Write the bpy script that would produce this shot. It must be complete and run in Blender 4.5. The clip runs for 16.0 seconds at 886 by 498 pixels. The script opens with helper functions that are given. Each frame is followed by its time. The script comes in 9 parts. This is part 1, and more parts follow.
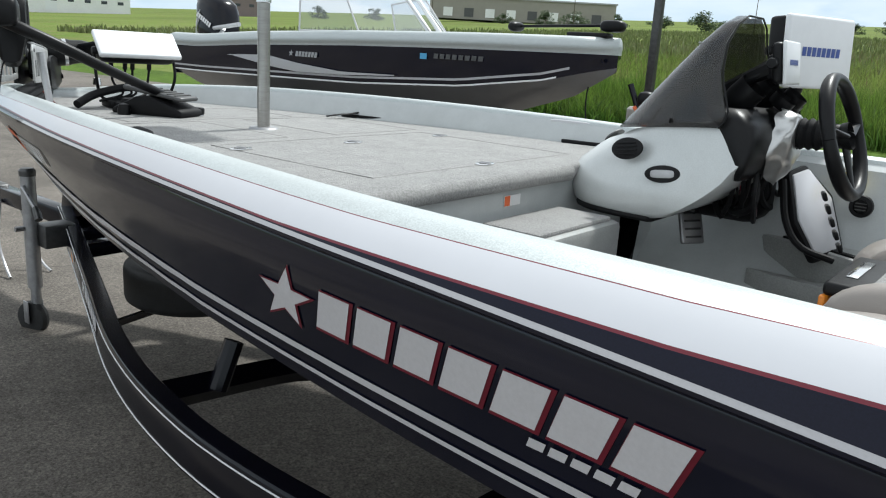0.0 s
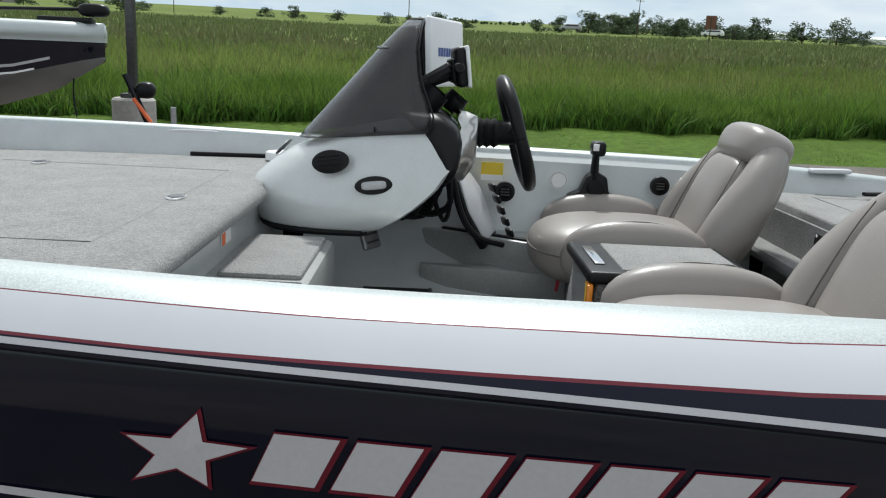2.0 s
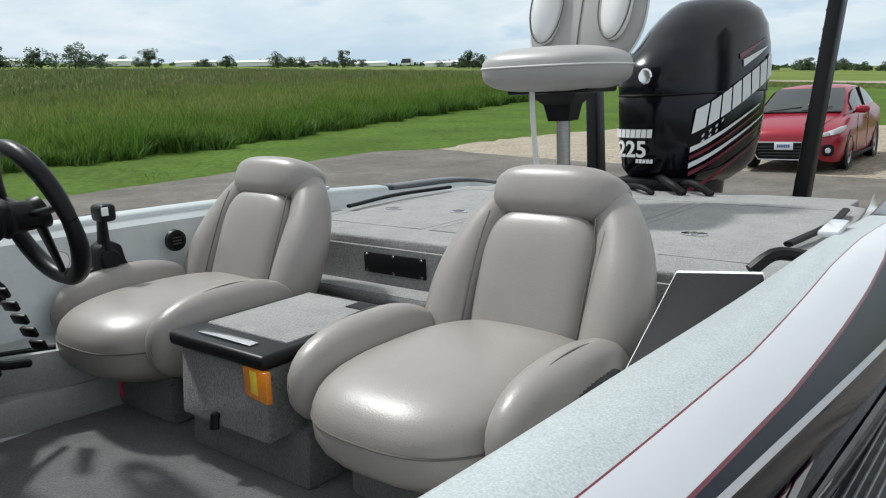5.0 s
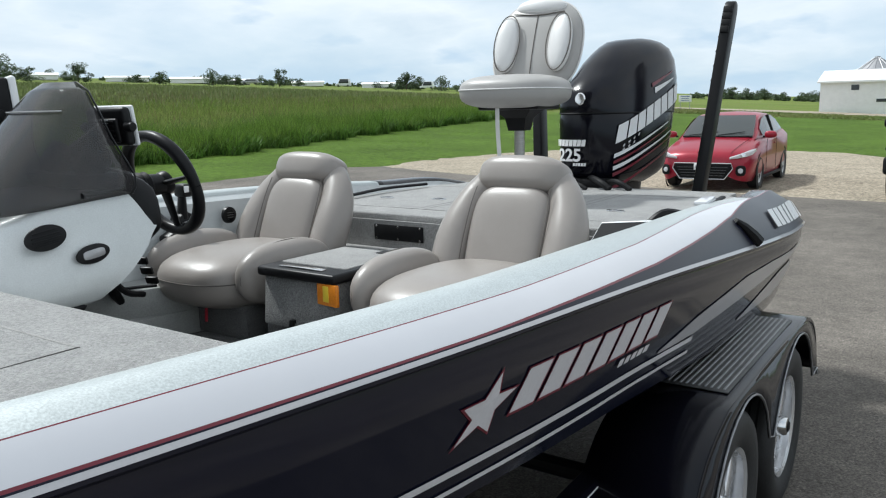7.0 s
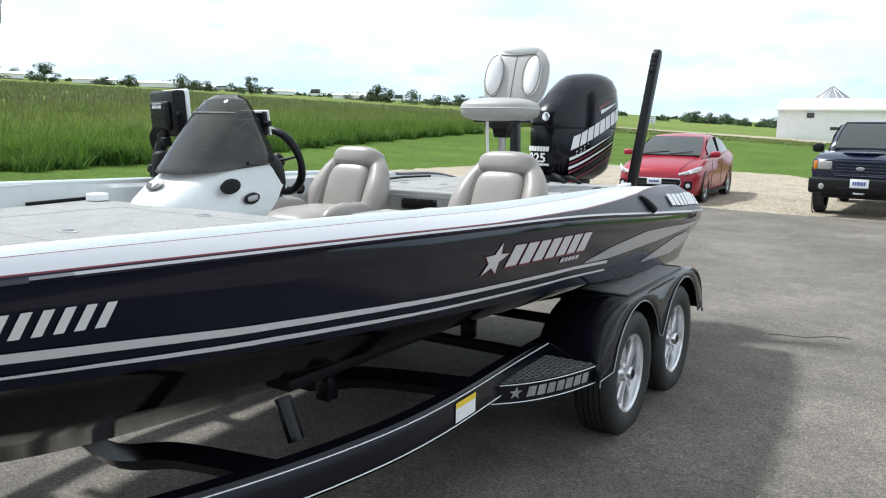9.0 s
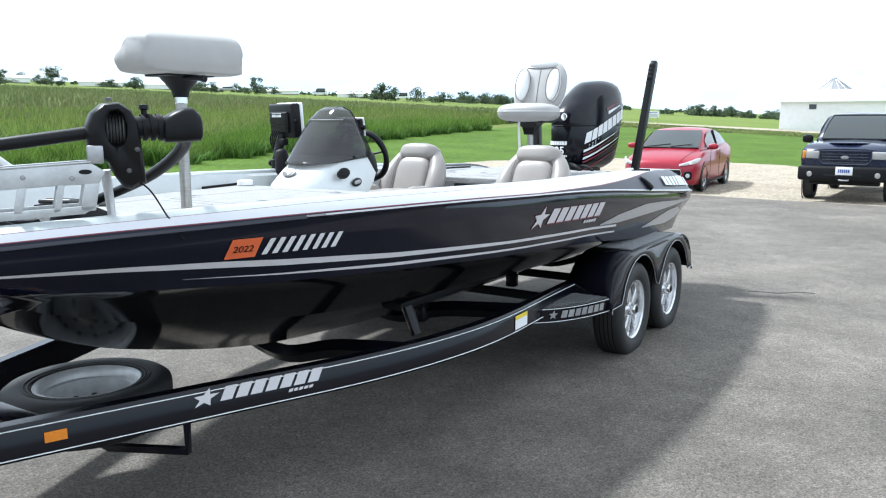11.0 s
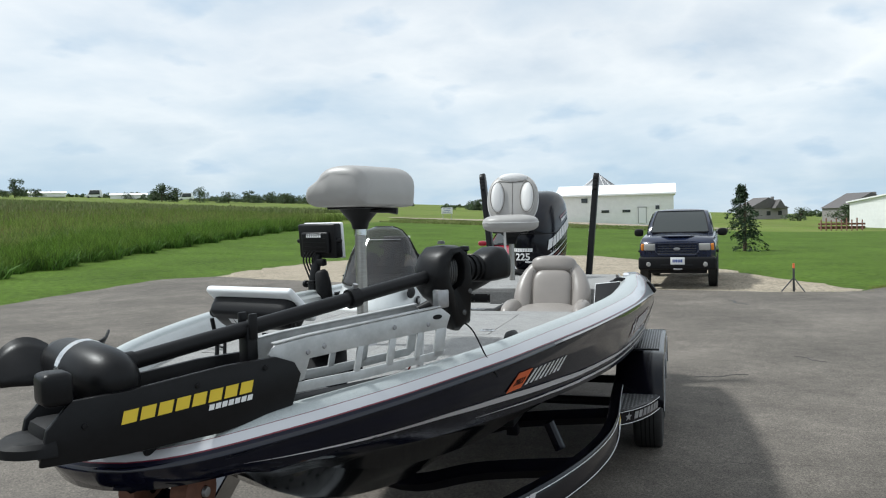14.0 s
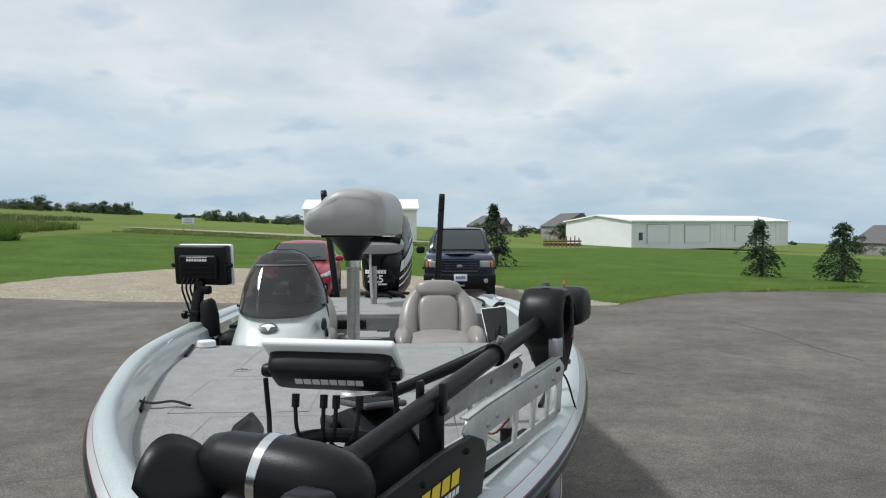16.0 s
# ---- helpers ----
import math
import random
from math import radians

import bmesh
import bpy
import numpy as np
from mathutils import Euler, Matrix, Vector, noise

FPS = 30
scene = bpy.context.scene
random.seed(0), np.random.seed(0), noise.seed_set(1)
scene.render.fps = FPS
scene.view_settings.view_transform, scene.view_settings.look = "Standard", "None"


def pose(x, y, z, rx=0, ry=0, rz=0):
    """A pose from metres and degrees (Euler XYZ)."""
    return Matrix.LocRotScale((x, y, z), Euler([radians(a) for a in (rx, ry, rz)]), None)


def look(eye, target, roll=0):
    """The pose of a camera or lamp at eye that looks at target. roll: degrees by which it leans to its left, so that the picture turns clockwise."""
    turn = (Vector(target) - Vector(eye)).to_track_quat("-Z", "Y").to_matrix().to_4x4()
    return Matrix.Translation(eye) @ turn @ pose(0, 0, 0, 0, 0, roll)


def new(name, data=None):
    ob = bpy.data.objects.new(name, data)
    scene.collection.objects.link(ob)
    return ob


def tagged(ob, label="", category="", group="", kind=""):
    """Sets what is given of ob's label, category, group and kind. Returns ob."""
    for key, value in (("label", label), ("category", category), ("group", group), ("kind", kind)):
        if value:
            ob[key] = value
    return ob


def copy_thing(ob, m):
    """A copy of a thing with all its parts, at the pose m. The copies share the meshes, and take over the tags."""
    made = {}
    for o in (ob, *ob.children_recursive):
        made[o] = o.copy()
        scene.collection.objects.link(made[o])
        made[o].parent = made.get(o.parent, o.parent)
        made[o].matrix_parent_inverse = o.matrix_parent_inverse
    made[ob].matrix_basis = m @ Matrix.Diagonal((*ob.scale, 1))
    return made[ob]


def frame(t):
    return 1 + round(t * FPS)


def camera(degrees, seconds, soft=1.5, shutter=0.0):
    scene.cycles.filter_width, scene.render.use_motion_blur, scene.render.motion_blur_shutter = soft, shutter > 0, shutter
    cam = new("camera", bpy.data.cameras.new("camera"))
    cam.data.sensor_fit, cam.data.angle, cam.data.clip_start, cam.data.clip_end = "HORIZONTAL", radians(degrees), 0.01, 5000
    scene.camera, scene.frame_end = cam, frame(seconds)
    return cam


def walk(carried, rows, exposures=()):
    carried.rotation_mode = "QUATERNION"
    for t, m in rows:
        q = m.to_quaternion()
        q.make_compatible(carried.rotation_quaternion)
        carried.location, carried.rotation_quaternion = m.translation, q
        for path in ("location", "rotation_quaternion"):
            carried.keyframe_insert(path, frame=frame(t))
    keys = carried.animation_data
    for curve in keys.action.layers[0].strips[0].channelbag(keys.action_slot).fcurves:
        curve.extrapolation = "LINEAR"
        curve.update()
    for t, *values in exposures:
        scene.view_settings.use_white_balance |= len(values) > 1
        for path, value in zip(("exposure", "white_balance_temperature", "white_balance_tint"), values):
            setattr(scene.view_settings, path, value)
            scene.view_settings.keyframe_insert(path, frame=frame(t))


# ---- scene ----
cam = camera(59.3, 16.0, soft=1.15)

PATH = [
    (0, (2.048, 2.083, 1.589), (3.254, 0.566, 1.094), 3.5),
    (0.5, (2.286, 2.118, 1.584), (3.338, 0.505, 1.044), 4.4),
    (1, (2.482, 2.059, 1.57), (3.375, 0.361, 1.003), 4.2),
    (1.5, (2.662, 2.033, 1.599), (3.216, 0.184, 1.072), 4.8),
    (2, (2.864, 2.074, 1.62), (2.832, 0.129, 1.156), 3.0),
    (2.5, (2.989, 1.956, 1.642), (2.604, 0.044, 1.199), 3.2),
    (3, (3.102, 1.775, 1.677), (2.435, -0.063, 1.259), 0.9),
    (3.5, (3.234, 1.709, 1.7), (2.19, 0.052, 1.298), 0.3),
    (4, (3.32, 1.624, 1.686), (2.038, 0.147, 1.269), -0.8),
    (4.5, (3.361, 1.429, 1.673), (1.915, 0.114, 1.246), -2.4),
    (7, (4.304, 1.842, 1.638), (2.683, 0.724, 1.29), -1.1),
    (7.5, (4.648, 1.97, 1.642), (2.987, 0.921, 1.266), -0.6),
    (8, (4.979, 2.203, 1.632), (3.356, 1.097, 1.254), 0.4),
    (8.5, (5.363, 2.365, 1.614), (3.69, 1.316, 1.299), 1.2),
    (11, (7.123, 3.012, 1.645), (5.457, 1.952, 1.323), 0.0),
    (11.5, (7.421, 2.863, 1.67), (5.734, 1.831, 1.368), -1.4),
    (12, (7.625, 2.635, 1.741), (5.915, 1.638, 1.452), -2.3),
    (12.5, (7.745, 2.298, 1.809), (5.992, 1.343, 1.692), -3.2),
    (13, (7.954, 2.049, 1.794), (6.162, 1.168, 1.691), -3.4),
    (13.5, (8.032, 1.729, 1.796), (6.149, 1.067, 1.666), -1.9),
    (14, (7.98, 1.412, 1.806), (6.067, 0.833, 1.723), -1.4),
    (14.5, (7.994, 1.104, 1.82), (6.05, 0.642, 1.75), 0.1),
    (15, (7.938, 0.818, 1.861), (5.946, 0.647, 1.785), 0.9),
    (15.5, (7.822, 0.517, 1.883), (5.823, 0.454, 1.859), 0.4),
    (16, (7.797, 0.255, 1.895), (5.799, 0.335, 1.835), -0.2),
]
EXPOSURES = [(0.0, 0.20), (1.0, 0.36), (1.5, 0.18), (2.5, -0.17), (3.5, -0.05), (4.5, -0.05), (7.0, 0.05), (8.5, 0.36), (11.0, 0.90), (12.0, 0.86), (12.5, 0.48), (13.0, 0.1), (13.5, 0.02), (14.5, -0.13), (16.0, -0.29)]
EXPOSURES = [(t, stops + 0.03, 6250 if t < 7 else (6120 if t < 9 else (5790 if t < 13 else 6170)), 6) for t, stops in EXPOSURES]
walk(cam, [(t, look(eye, target, roll)) for t, eye, target, roll in PATH], EXPOSURES)

# ---------------------------------------------------------------- sky and sun
SUN_TO = Vector((0.03, -0.70, 1.0)).normalized()
world = bpy.data.worlds.new("sky_world")
scene.world = world
world.use_nodes = True
wn, wl = world.node_tree.nodes, world.node_tree.links
wn.clear()
w_out = wn.new("ShaderNodeOutputWorld")
w_bg = wn.new("ShaderNodeBackground")
w_bg.inputs["Strength"].default_value = 0.098
sky = wn.new("ShaderNodeTexSky")
sky.sky_type = "NISHITA"
sky.sun_disc = False
sky.sun_elevation = math.asin(SUN_TO.z)
sky.sun_rotation = math.atan2(SUN_TO.x, SUN_TO.y)
sky.air_density, sky.dust_density = 1.0, 0.3
tc = wn.new("ShaderNodeTexCoord")
sep = wn.new("ShaderNodeSeparateXYZ")
wl.new(tc.outputs["Generated"], sep.inputs[0])


def wmath(op, a, b=None, clamp=False):
    n = wn.new("ShaderNodeMath")
    n.operation, n.use_clamp = op, clamp
    for i, v in enumerate((a, b)):
        if v is None:
            continue
        if isinstance(v, (int, float)):
            n.inputs[i].default_value = v
        else:
            wl.new(v, n.inputs[i])
    return n.outputs[0]


# a cloud layer seen in perspective: direction divided by its height
zc = wmath("MAXIMUM", wmath("ADD", sep.outputs["Z"], 0.26), 0.05)
comb = wn.new("ShaderNodeCombineXYZ")
wl.new(wmath("DIVIDE", sep.outputs["X"], zc), comb.inputs[0])
wl.new(wmath("DIVIDE", sep.outputs["Y"], zc), comb.inputs[1])


def wnoise(scale, detail, rough, dist=0.0):
    n = wn.new("ShaderNodeTexNoise")
    n.inputs["Scale"].default_value, n.inputs["Detail"].default_value = scale, detail
    n.inputs["Roughness"].default_value, n.inputs["Distortion"].default_value = rough, dist
    wl.new(comb.outputs[0], n.inputs["Vector"])
    return n.outputs["Fac"]


def wramp(fac, stops):
    n = wn.new("ShaderNodeValToRGB")
    el = n.color_ramp.elements
    while len(el) < len(stops):
        el.new(0.5)
    for e, (p, c) in zip(el, stops):
        e.position, e.color = p, (*c, 1)
    wl.new(fac, n.inputs[0])
    return n.outputs[0]


def wmix(fac, a, b):
    n = wn.new("ShaderNodeMix")
    n.data_type = "RGBA"
    wl.new(fac, n.inputs[0])
    wl.new(a, n.inputs[6])
    wl.new(b, n.inputs[7])
    return n.outputs[2]


cover = wramp(wnoise(0.85, 8, 0.52, 0.2), [(0.36, (0.74, 0.74, 0.74)), (0.58, (1, 1, 1))])
thick = wramp(wnoise(1.1, 7, 0.52, 0.2), [(0.34, (7.1, 8.0, 8.9)), (0.53, (10.4, 10.4, 10.4)), (0.70, (7.0, 7.7, 8.5))])
spots_ = wramp(wnoise(3.4, 5, 0.45, 0.1), [(0.58, (0, 0, 0)), (0.70, (0.65, 0.65, 0.65))])
gap_blue = wn.new("ShaderNodeRGB")
gap_blue.outputs[0].default_value = (5.2, 6.6, 8.2, 1)
clouded = wmix(spots_, wmix(cover, sky.outputs[0], thick), gap_blue.outputs[0])
# clearer pale blue air low over the horizon, broken by the cloud bases
low_air = wn.new("ShaderNodeMapRange")
low_air.interpolation_type = "SMOOTHSTEP"
low_air.inputs[1].default_value, low_air.inputs[2].default_value = 0.01, 0.20
low_air.inputs[3].default_value, low_air.inputs[4].default_value = 1.0, 0.0
wl.new(sep.outputs["Z"], low_air.inputs[0])
breaks = wramp(wnoise(1.6, 6, 0.55, 0.2), [(0.35, (0.95, 0.95, 0.95)), (0.65, (0.45, 0.45, 0.45))])
low_blue = wn.new("ShaderNodeRGB")
low_blue.outputs[0].default_value = (5.4, 6.8, 8.0, 1)
clouded = wmix(wmath("MULTIPLY", low_air.outputs[0], breaks), clouded, low_blue.outputs[0])
wl.new(clouded, w_bg.inputs["Color"])
wl.new(w_bg.outputs[0], w_out.inputs["Surface"])

sun_data = bpy.data.lights.new("sun", "SUN")
sun_data.energy, sun_data.angle, sun_data.color = 3.75, radians(4.5), (1.0, 0.98, 0.94)
sun = new("sun", sun_data)
sun.matrix_world = look(SUN_TO * 60, (0, 0, 0))

# ---------------------------------------------------------------- materials


def mat(name, color, rough=0.5, metal=0.0, vary=0.0, scale=8.0, bump=0.0, bump_scale=60.0, coat=0.0, color2=None, big=0.0,
        spec=0.5, rand=0.0, stretch=(1, 1, 1), sheen=0.0, dist=0.004):
    """A surface with grain at a fine scale, drift at a large one, and relief."""
    m = bpy.data.materials.new(name)
    m.use_nodes = True
    nt = m.node_tree
    b = nt.nodes["Principled BSDF"]
    b.inputs["Roughness"].default_value, b.inputs["Metallic"].default_value = rough, metal
    b.inputs["Coat Weight"].default_value, b.inputs["Coat Roughness"].default_value = coat, 0.04
    b.inputs["Specular IOR Level"].default_value = spec
    b.inputs["Sheen Weight"].default_value = sheen
    c2 = color2 or tuple(min(1, c * (1 - vary)) for c in color)
    co = nt.nodes.new("ShaderNodeTexCoord")
    mp = nt.nodes.new("ShaderNodeMapping")
    mp.inputs["Scale"].default_value = stretch
    nt.links.new(co.outputs["Object"], mp.inputs[0])
    last = None
    if vary or color2:
        n = nt.nodes.new("ShaderNodeTexNoise")
        n.inputs["Scale"].default_value, n.inputs["Detail"].default_value, n.inputs["Roughness"].default_value = scale, 6, 0.65
        nt.links.new(mp.outputs[0], n.inputs["Vector"])
        r = nt.nodes.new("ShaderNodeValToRGB")
        r.color_ramp.elements[0].position, r.color_ramp.elements[1].position = 0.32, 0.68
        r.color_ramp.elements[0].color, r.color_ramp.elements[1].color = (*c2, 1), (*color, 1)
        nt.links.new(n.outputs["Fac"], r.inputs[0])
        last = r.outputs[0]
    if big and last is not None:
        n = nt.nodes.new("ShaderNodeTexNoise")
        n.inputs["Scale"].default_value, n.inputs["Detail"].default_value = scale * 0.07, 4
        nt.links.new(mp.outputs[0], n.inputs["Vector"])
        r = nt.nodes.new("ShaderNodeMapRange")
        r.inputs[1].default_value, r.inputs[2].default_value = 0.3, 0.7
        r.inputs[3].default_value, r.inputs[4].default_value = 1 - big, 1 + big
        nt.links.new(n.outputs["Fac"], r.inputs[0])
        x = nt.nodes.new("ShaderNodeVectorMath")
        x.operation = "SCALE"
        nt.links.new(last, x.inputs[0])
        nt.links.new(r.outputs[0], x.inputs["Scale"])
        last = x.outputs[0]
    if rand and last is not None:
        oi = nt.nodes.new("ShaderNodeNewGeometry")
        r = nt.nodes.new("ShaderNodeMapRange")
        r.inputs[3].default_value, r.inputs[4].default_value = 1 - rand, 1 + rand
        nt.links.new(oi.outputs["Random Per Island"], r.inputs[0])
        x = nt.nodes.new("ShaderNodeVectorMath")
        x.operation = "SCALE"
        nt.links.new(last, x.inputs[0])
        nt.links.new(r.outputs[0], x.inputs["Scale"])
        last = x.outputs[0]
    if last is not None:
        nt.links.new(last, b.inputs["Base Color"])
    else:
        b.inputs["Base Color"].default_value = (*color, 1)
    if bump:
        n = nt.nodes.new("ShaderNodeTexNoise")
        n.inputs["Scale"].default_value, n.inputs["Detail"].default_value = bump_scale, 5
        nt.links.new(mp.outputs[0], n.inputs["Vector"])
        bp = nt.nodes.new("ShaderNodeBump")
        bp.inputs["Strength"].default_value, bp.inputs["Distance"].default_value = bump, dist
        nt.links.new(n.outputs["Fac"], bp.inputs["Height"])
        nt.links.new(bp.outputs[0], b.inputs["Normal"])
    return m


def leafy(m, amount):
    """Lets part of the light through thin leaves."""
    nt = m.node_tree
    b = nt.nodes["Principled BSDF"]
    tl = nt.nodes.new("ShaderNodeBsdfTranslucent")
    nt.links.new(b.inputs["Base Color"].links[0].from_socket, tl.inputs["Color"])
    mx = nt.nodes.new("ShaderNodeMixShader")
    mx.inputs[0].default_value = amount
    nt.links.new(b.outputs[0], mx.inputs[1])
    nt.links.new(tl.outputs[0], mx.inputs[2])
    nt.links.new(mx.outputs[0], nt.nodes["Material Output"].inputs["Surface"])
    return m


def asphalt():
    """Old asphalt: pale stone speckle, worn patches and a few branching cracks."""
    m = mat("asphalt", (0.208, 0.185, 0.160), 0.85, spec=0.25, vary=0.74, scale=95, bump=0.8, bump_scale=110, big=0.10)
    nt = m.node_tree
    b = nt.nodes["Principled BSDF"]
    src = b.inputs["Base Color"].links[0].from_socket
    co = nt.nodes.new("ShaderNodeTexCoord")

    def noise_(scale, detail=4, vec=None):
        n = nt.nodes.new("ShaderNodeTexNoise")
        n.inputs["Scale"].default_value, n.inputs["Detail"].default_value = scale, detail
        nt.links.new(vec or co.outputs["Object"], n.inputs["Vector"])
        return n

    def rng_(fac, a, b_, c, d):
        r = nt.nodes.new("ShaderNodeMapRange")
        for k, v in zip((1, 2, 3, 4), (a, b_, c, d)):
            r.inputs[k].default_value = v
        nt.links.new(fac, r.inputs[0])
        return r.outputs[0]

    def mul(a, b_):
        n = nt.nodes.new("ShaderNodeMath")
        n.operation = "MULTIPLY"
        nt.links.new(a, n.inputs[0])
        nt.links.new(b_, n.inputs[1])
        return n.outputs[0]
    patches = rng_(noise_(0.45, 6).outputs["Fac"], 0.35, 0.65, 0.78, 1.15)
    mid = rng_(noise_(3.0, 6).outputs["Fac"], 0.3, 0.7, 0.88, 1.10)
    warp = noise_(1.2, 5)
    add = nt.nodes.new("ShaderNodeVectorMath")
    add.operation = "MULTIPLY_ADD"
    add.inputs[1].default_value = (1.1, 1.1, 1.1)
    nt.links.new(warp.outputs["Color"], add.inputs[0])
    nt.links.new(co.outputs["Object"], add.inputs[2])
    vor = nt.nodes.new("ShaderNodeTexVoronoi")
    vor.feature = "DISTANCE_TO_EDGE"
    vor.inputs["Scale"].default_value = 0.085
    nt.links.new(add.outputs[0], vor.inputs["Vector"])
    crack = rng_(vor.outputs["Distance"], 0.0004, 0.0014, 0.78, 1.0)
    # single pale and dark stones of the worn surface
    stones = nt.nodes.new("ShaderNodeTexVoronoi")
    stones.inputs["Scale"].default_value = 62
    nt.links.new(co.outputs["Object"], stones.inputs["Vector"])
    tone = nt.nodes.new("ShaderNodeSeparateColor")
    nt.links.new(stones.outputs["Color"], tone.inputs[0])
    pale = rng_(tone.outputs[0], 0.80, 0.98, 0.97, 1.26)
    dark = rng_(tone.outputs[1], 0.75, 0.95, 1.02, 0.82)
    worn = rng_(noise_(1.1, 7).outputs["Fac"], 0.38, 0.62, 0.90, 1.08)
    tot = mul(mul(mul(patches, mid), mul(crack, worn)), mul(pale, dark))
    x = nt.nodes.new("ShaderNodeVectorMath")
    x.operation = "SCALE"
    nt.links.new(src, x.inputs[0])
    nt.links.new(tot, x.inputs["Scale"])
    nt.links.new(x.outputs[0], b.inputs["Base Color"])
    return m


ASPHALT = asphalt()
GRAVEL = mat("gravel", (0.50, 0.43, 0.33), 0.95, spec=0.2, vary=0.75, scale=16, bump=1.0, bump_scale=24, big=0.12, dist=0.03)
LAWN = mat("lawn", (0.090, 0.153, 0.020), 0.9, spec=0.1, vary=0.5, scale=5, bump=0.8, bump_scale=40, big=0.2, dist=0.03)
FIELD = mat("field_grass", (0.100, 0.170, 0.022), 0.95, spec=0.1, color2=(0.15, 0.155, 0.055), scale=0.35, bump=1.0, bump_scale=3, big=0.2, dist=0.2)
BLADE = mat("tall_grass", (0.085, 0.175, 0.020), 0.7, spec=0.15, color2=(0.145, 0.215, 0.042), scale=0.6, rand=0.55)
leafy(BLADE, 0.3)
NAVY = mat("navy_gelcoat", (0.005, 0.006, 0.016), 0.09, vary=0.2, scale=3, spec=0.5)
BLACKGEL = mat("black_gelcoat", (0.005, 0.005, 0.006), 0.10, vary=0.2, scale=3, spec=0.2)
SILVER = mat("silver_flake", (0.56, 0.60, 0.60), 0.46, metal=0.45, vary=0.34, scale=300, coat=0.08, big=0.03)
MARK = mat("silver_print", (0.62, 0.60, 0.61), 0.35, vary=0.08, scale=120)
RIM = mat("polished_rim", (0.74, 0.74, 0.75), 0.20, metal=0.7, vary=0.08, scale=30)
PAINTSILVER = mat("silver_paint", (0.53, 0.54, 0.54), 0.38, metal=0.25, vary=0.28, scale=16, big=0.06)
STRIPE = mat("stripe_silver", (0.42, 0.41, 0.42), 0.3, metal=0.2, vary=0.1, scale=200, coat=0.5)
WEDGE = mat("dark_navy_flake", (0.008, 0.009, 0.022), 0.3, vary=0.35, scale=350, spec=0.2)
CHARCOAL = mat("charcoal_flake", (0.030, 0.031, 0.034), 0.26, metal=0.1, vary=0.35, scale=350, coat=0.2)
WHITEGEL = mat("white_gelcoat", (0.605, 0.605, 0.63), 0.2, vary=0.04, scale=4, coat=0.3)
LINER = mat("liner_gelcoat", (0.49, 0.512, 0.512), 0.28, vary=0.08, scale=180, coat=0.4, big=0.05)
RED = mat("pin_red", (0.16, 0.010, 0.024), 0.3, vary=0.15, scale=40)
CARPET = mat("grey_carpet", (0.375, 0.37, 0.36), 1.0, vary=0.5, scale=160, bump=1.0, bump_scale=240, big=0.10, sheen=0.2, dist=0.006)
CONSOLE = mat("silver_white_gelcoat", (0.60, 0.62, 0.615), 0.34, metal=0.15, vary=0.12, scale=260, coat=0.35, big=0.03)
# the deck carpet again, with the cockpit's shade put into a darker grey
CARPETSHADE = mat("grey_carpet_shaded", (0.142, 0.142, 0.142), 1.0, vary=0.5, scale=140, bump=1.0, bump_scale=200, big=0.10, sheen=0.2, dist=0.006)
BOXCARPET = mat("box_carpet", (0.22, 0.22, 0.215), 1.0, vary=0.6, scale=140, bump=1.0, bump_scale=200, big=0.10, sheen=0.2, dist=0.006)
# darker copy of the liner: shade on step and ledges put into the colour
LINERSHADE = mat("speckled_liner_shaded", (0.36, 0.368, 0.358), 0.42, vary=0.25, scale=180, big=0.06)
SEAM = mat("carpet_seam", (0.315, 0.31, 0.30), 1.0, vary=0.3, scale=60)
VINYL = mat("taupe_vinyl", (0.275, 0.248, 0.227), 0.36, vary=0.10, scale=6, bump=0.25, bump_scale=280, big=0.04, dist=0.002)
VINYLG = mat("grey_vinyl", (0.355, 0.342, 0.328), 0.42, vary=0.08, scale=6, bump=0.2, bump_scale=280, dist=0.002)
VINYLW = mat("pale_vinyl", (0.66, 0.65, 0.64), 0.42, vary=0.06, scale=6, bump=0.2, bump_scale=280, dist=0.002)
PIPING = mat("seat_seam", (0.10, 0.09, 0.08), 0.7)
BLACK = mat("black_plastic", (0.008, 0.008, 0.009), 0.38, spec=0.2, vary=0.3, scale=30, bump=0.15, bump_scale=300, dist=0.002)
BLACKM = mat("matt_black", (0.010, 0.010, 0.011), 0.6, spec=0.18, vary=0.3, scale=25, bump=0.2, bump_scale=200, dist=0.002)
BLACKP = mat("black_paint", (0.005, 0.005, 0.009), 0.16, vary=0.2, scale=12, spec=0.28)
RUBBER = mat("tyre_rubber", (0.018, 0.018, 0.018), 0.62, vary=0.35, scale=30, bump=0.3, bump_scale=90)
CHROME = mat("bright_metal", (0.75, 0.75, 0.75), 0.16, metal=1.0, vary=0.06, scale=40)
ALU = mat("aluminium", (0.52, 0.52, 0.53), 0.36, metal=0.5, vary=0.14, scale=25, stretch=(1, 6, 6))
SATIN = mat("satin_metal", (0.58, 0.58, 0.57), 0.30, metal=0.85, vary=0.12, scale=30)
POLE = mat("brushed_metal", (0.40, 0.39, 0.37), 0.34, metal=0.9, vary=0.2, scale=20, stretch=(1, 1, 8))
STEEL = mat("dull_steel", (0.42, 0.42, 0.43), 0.45, metal=0.8, vary=0.3, scale=18)
DARKSTEEL = mat("dark_steel", (0.12, 0.12, 0.12), 0.45, metal=0.7, vary=0.4, scale=18)
AMBER = mat("amber_lens", (0.75, 0.24, 0.02), 0.25, vary=0.2, scale=120)
ORANGE = mat("orange_paper", (0.80, 0.16, 0.05), 0.6, vary=0.08, scale=20)
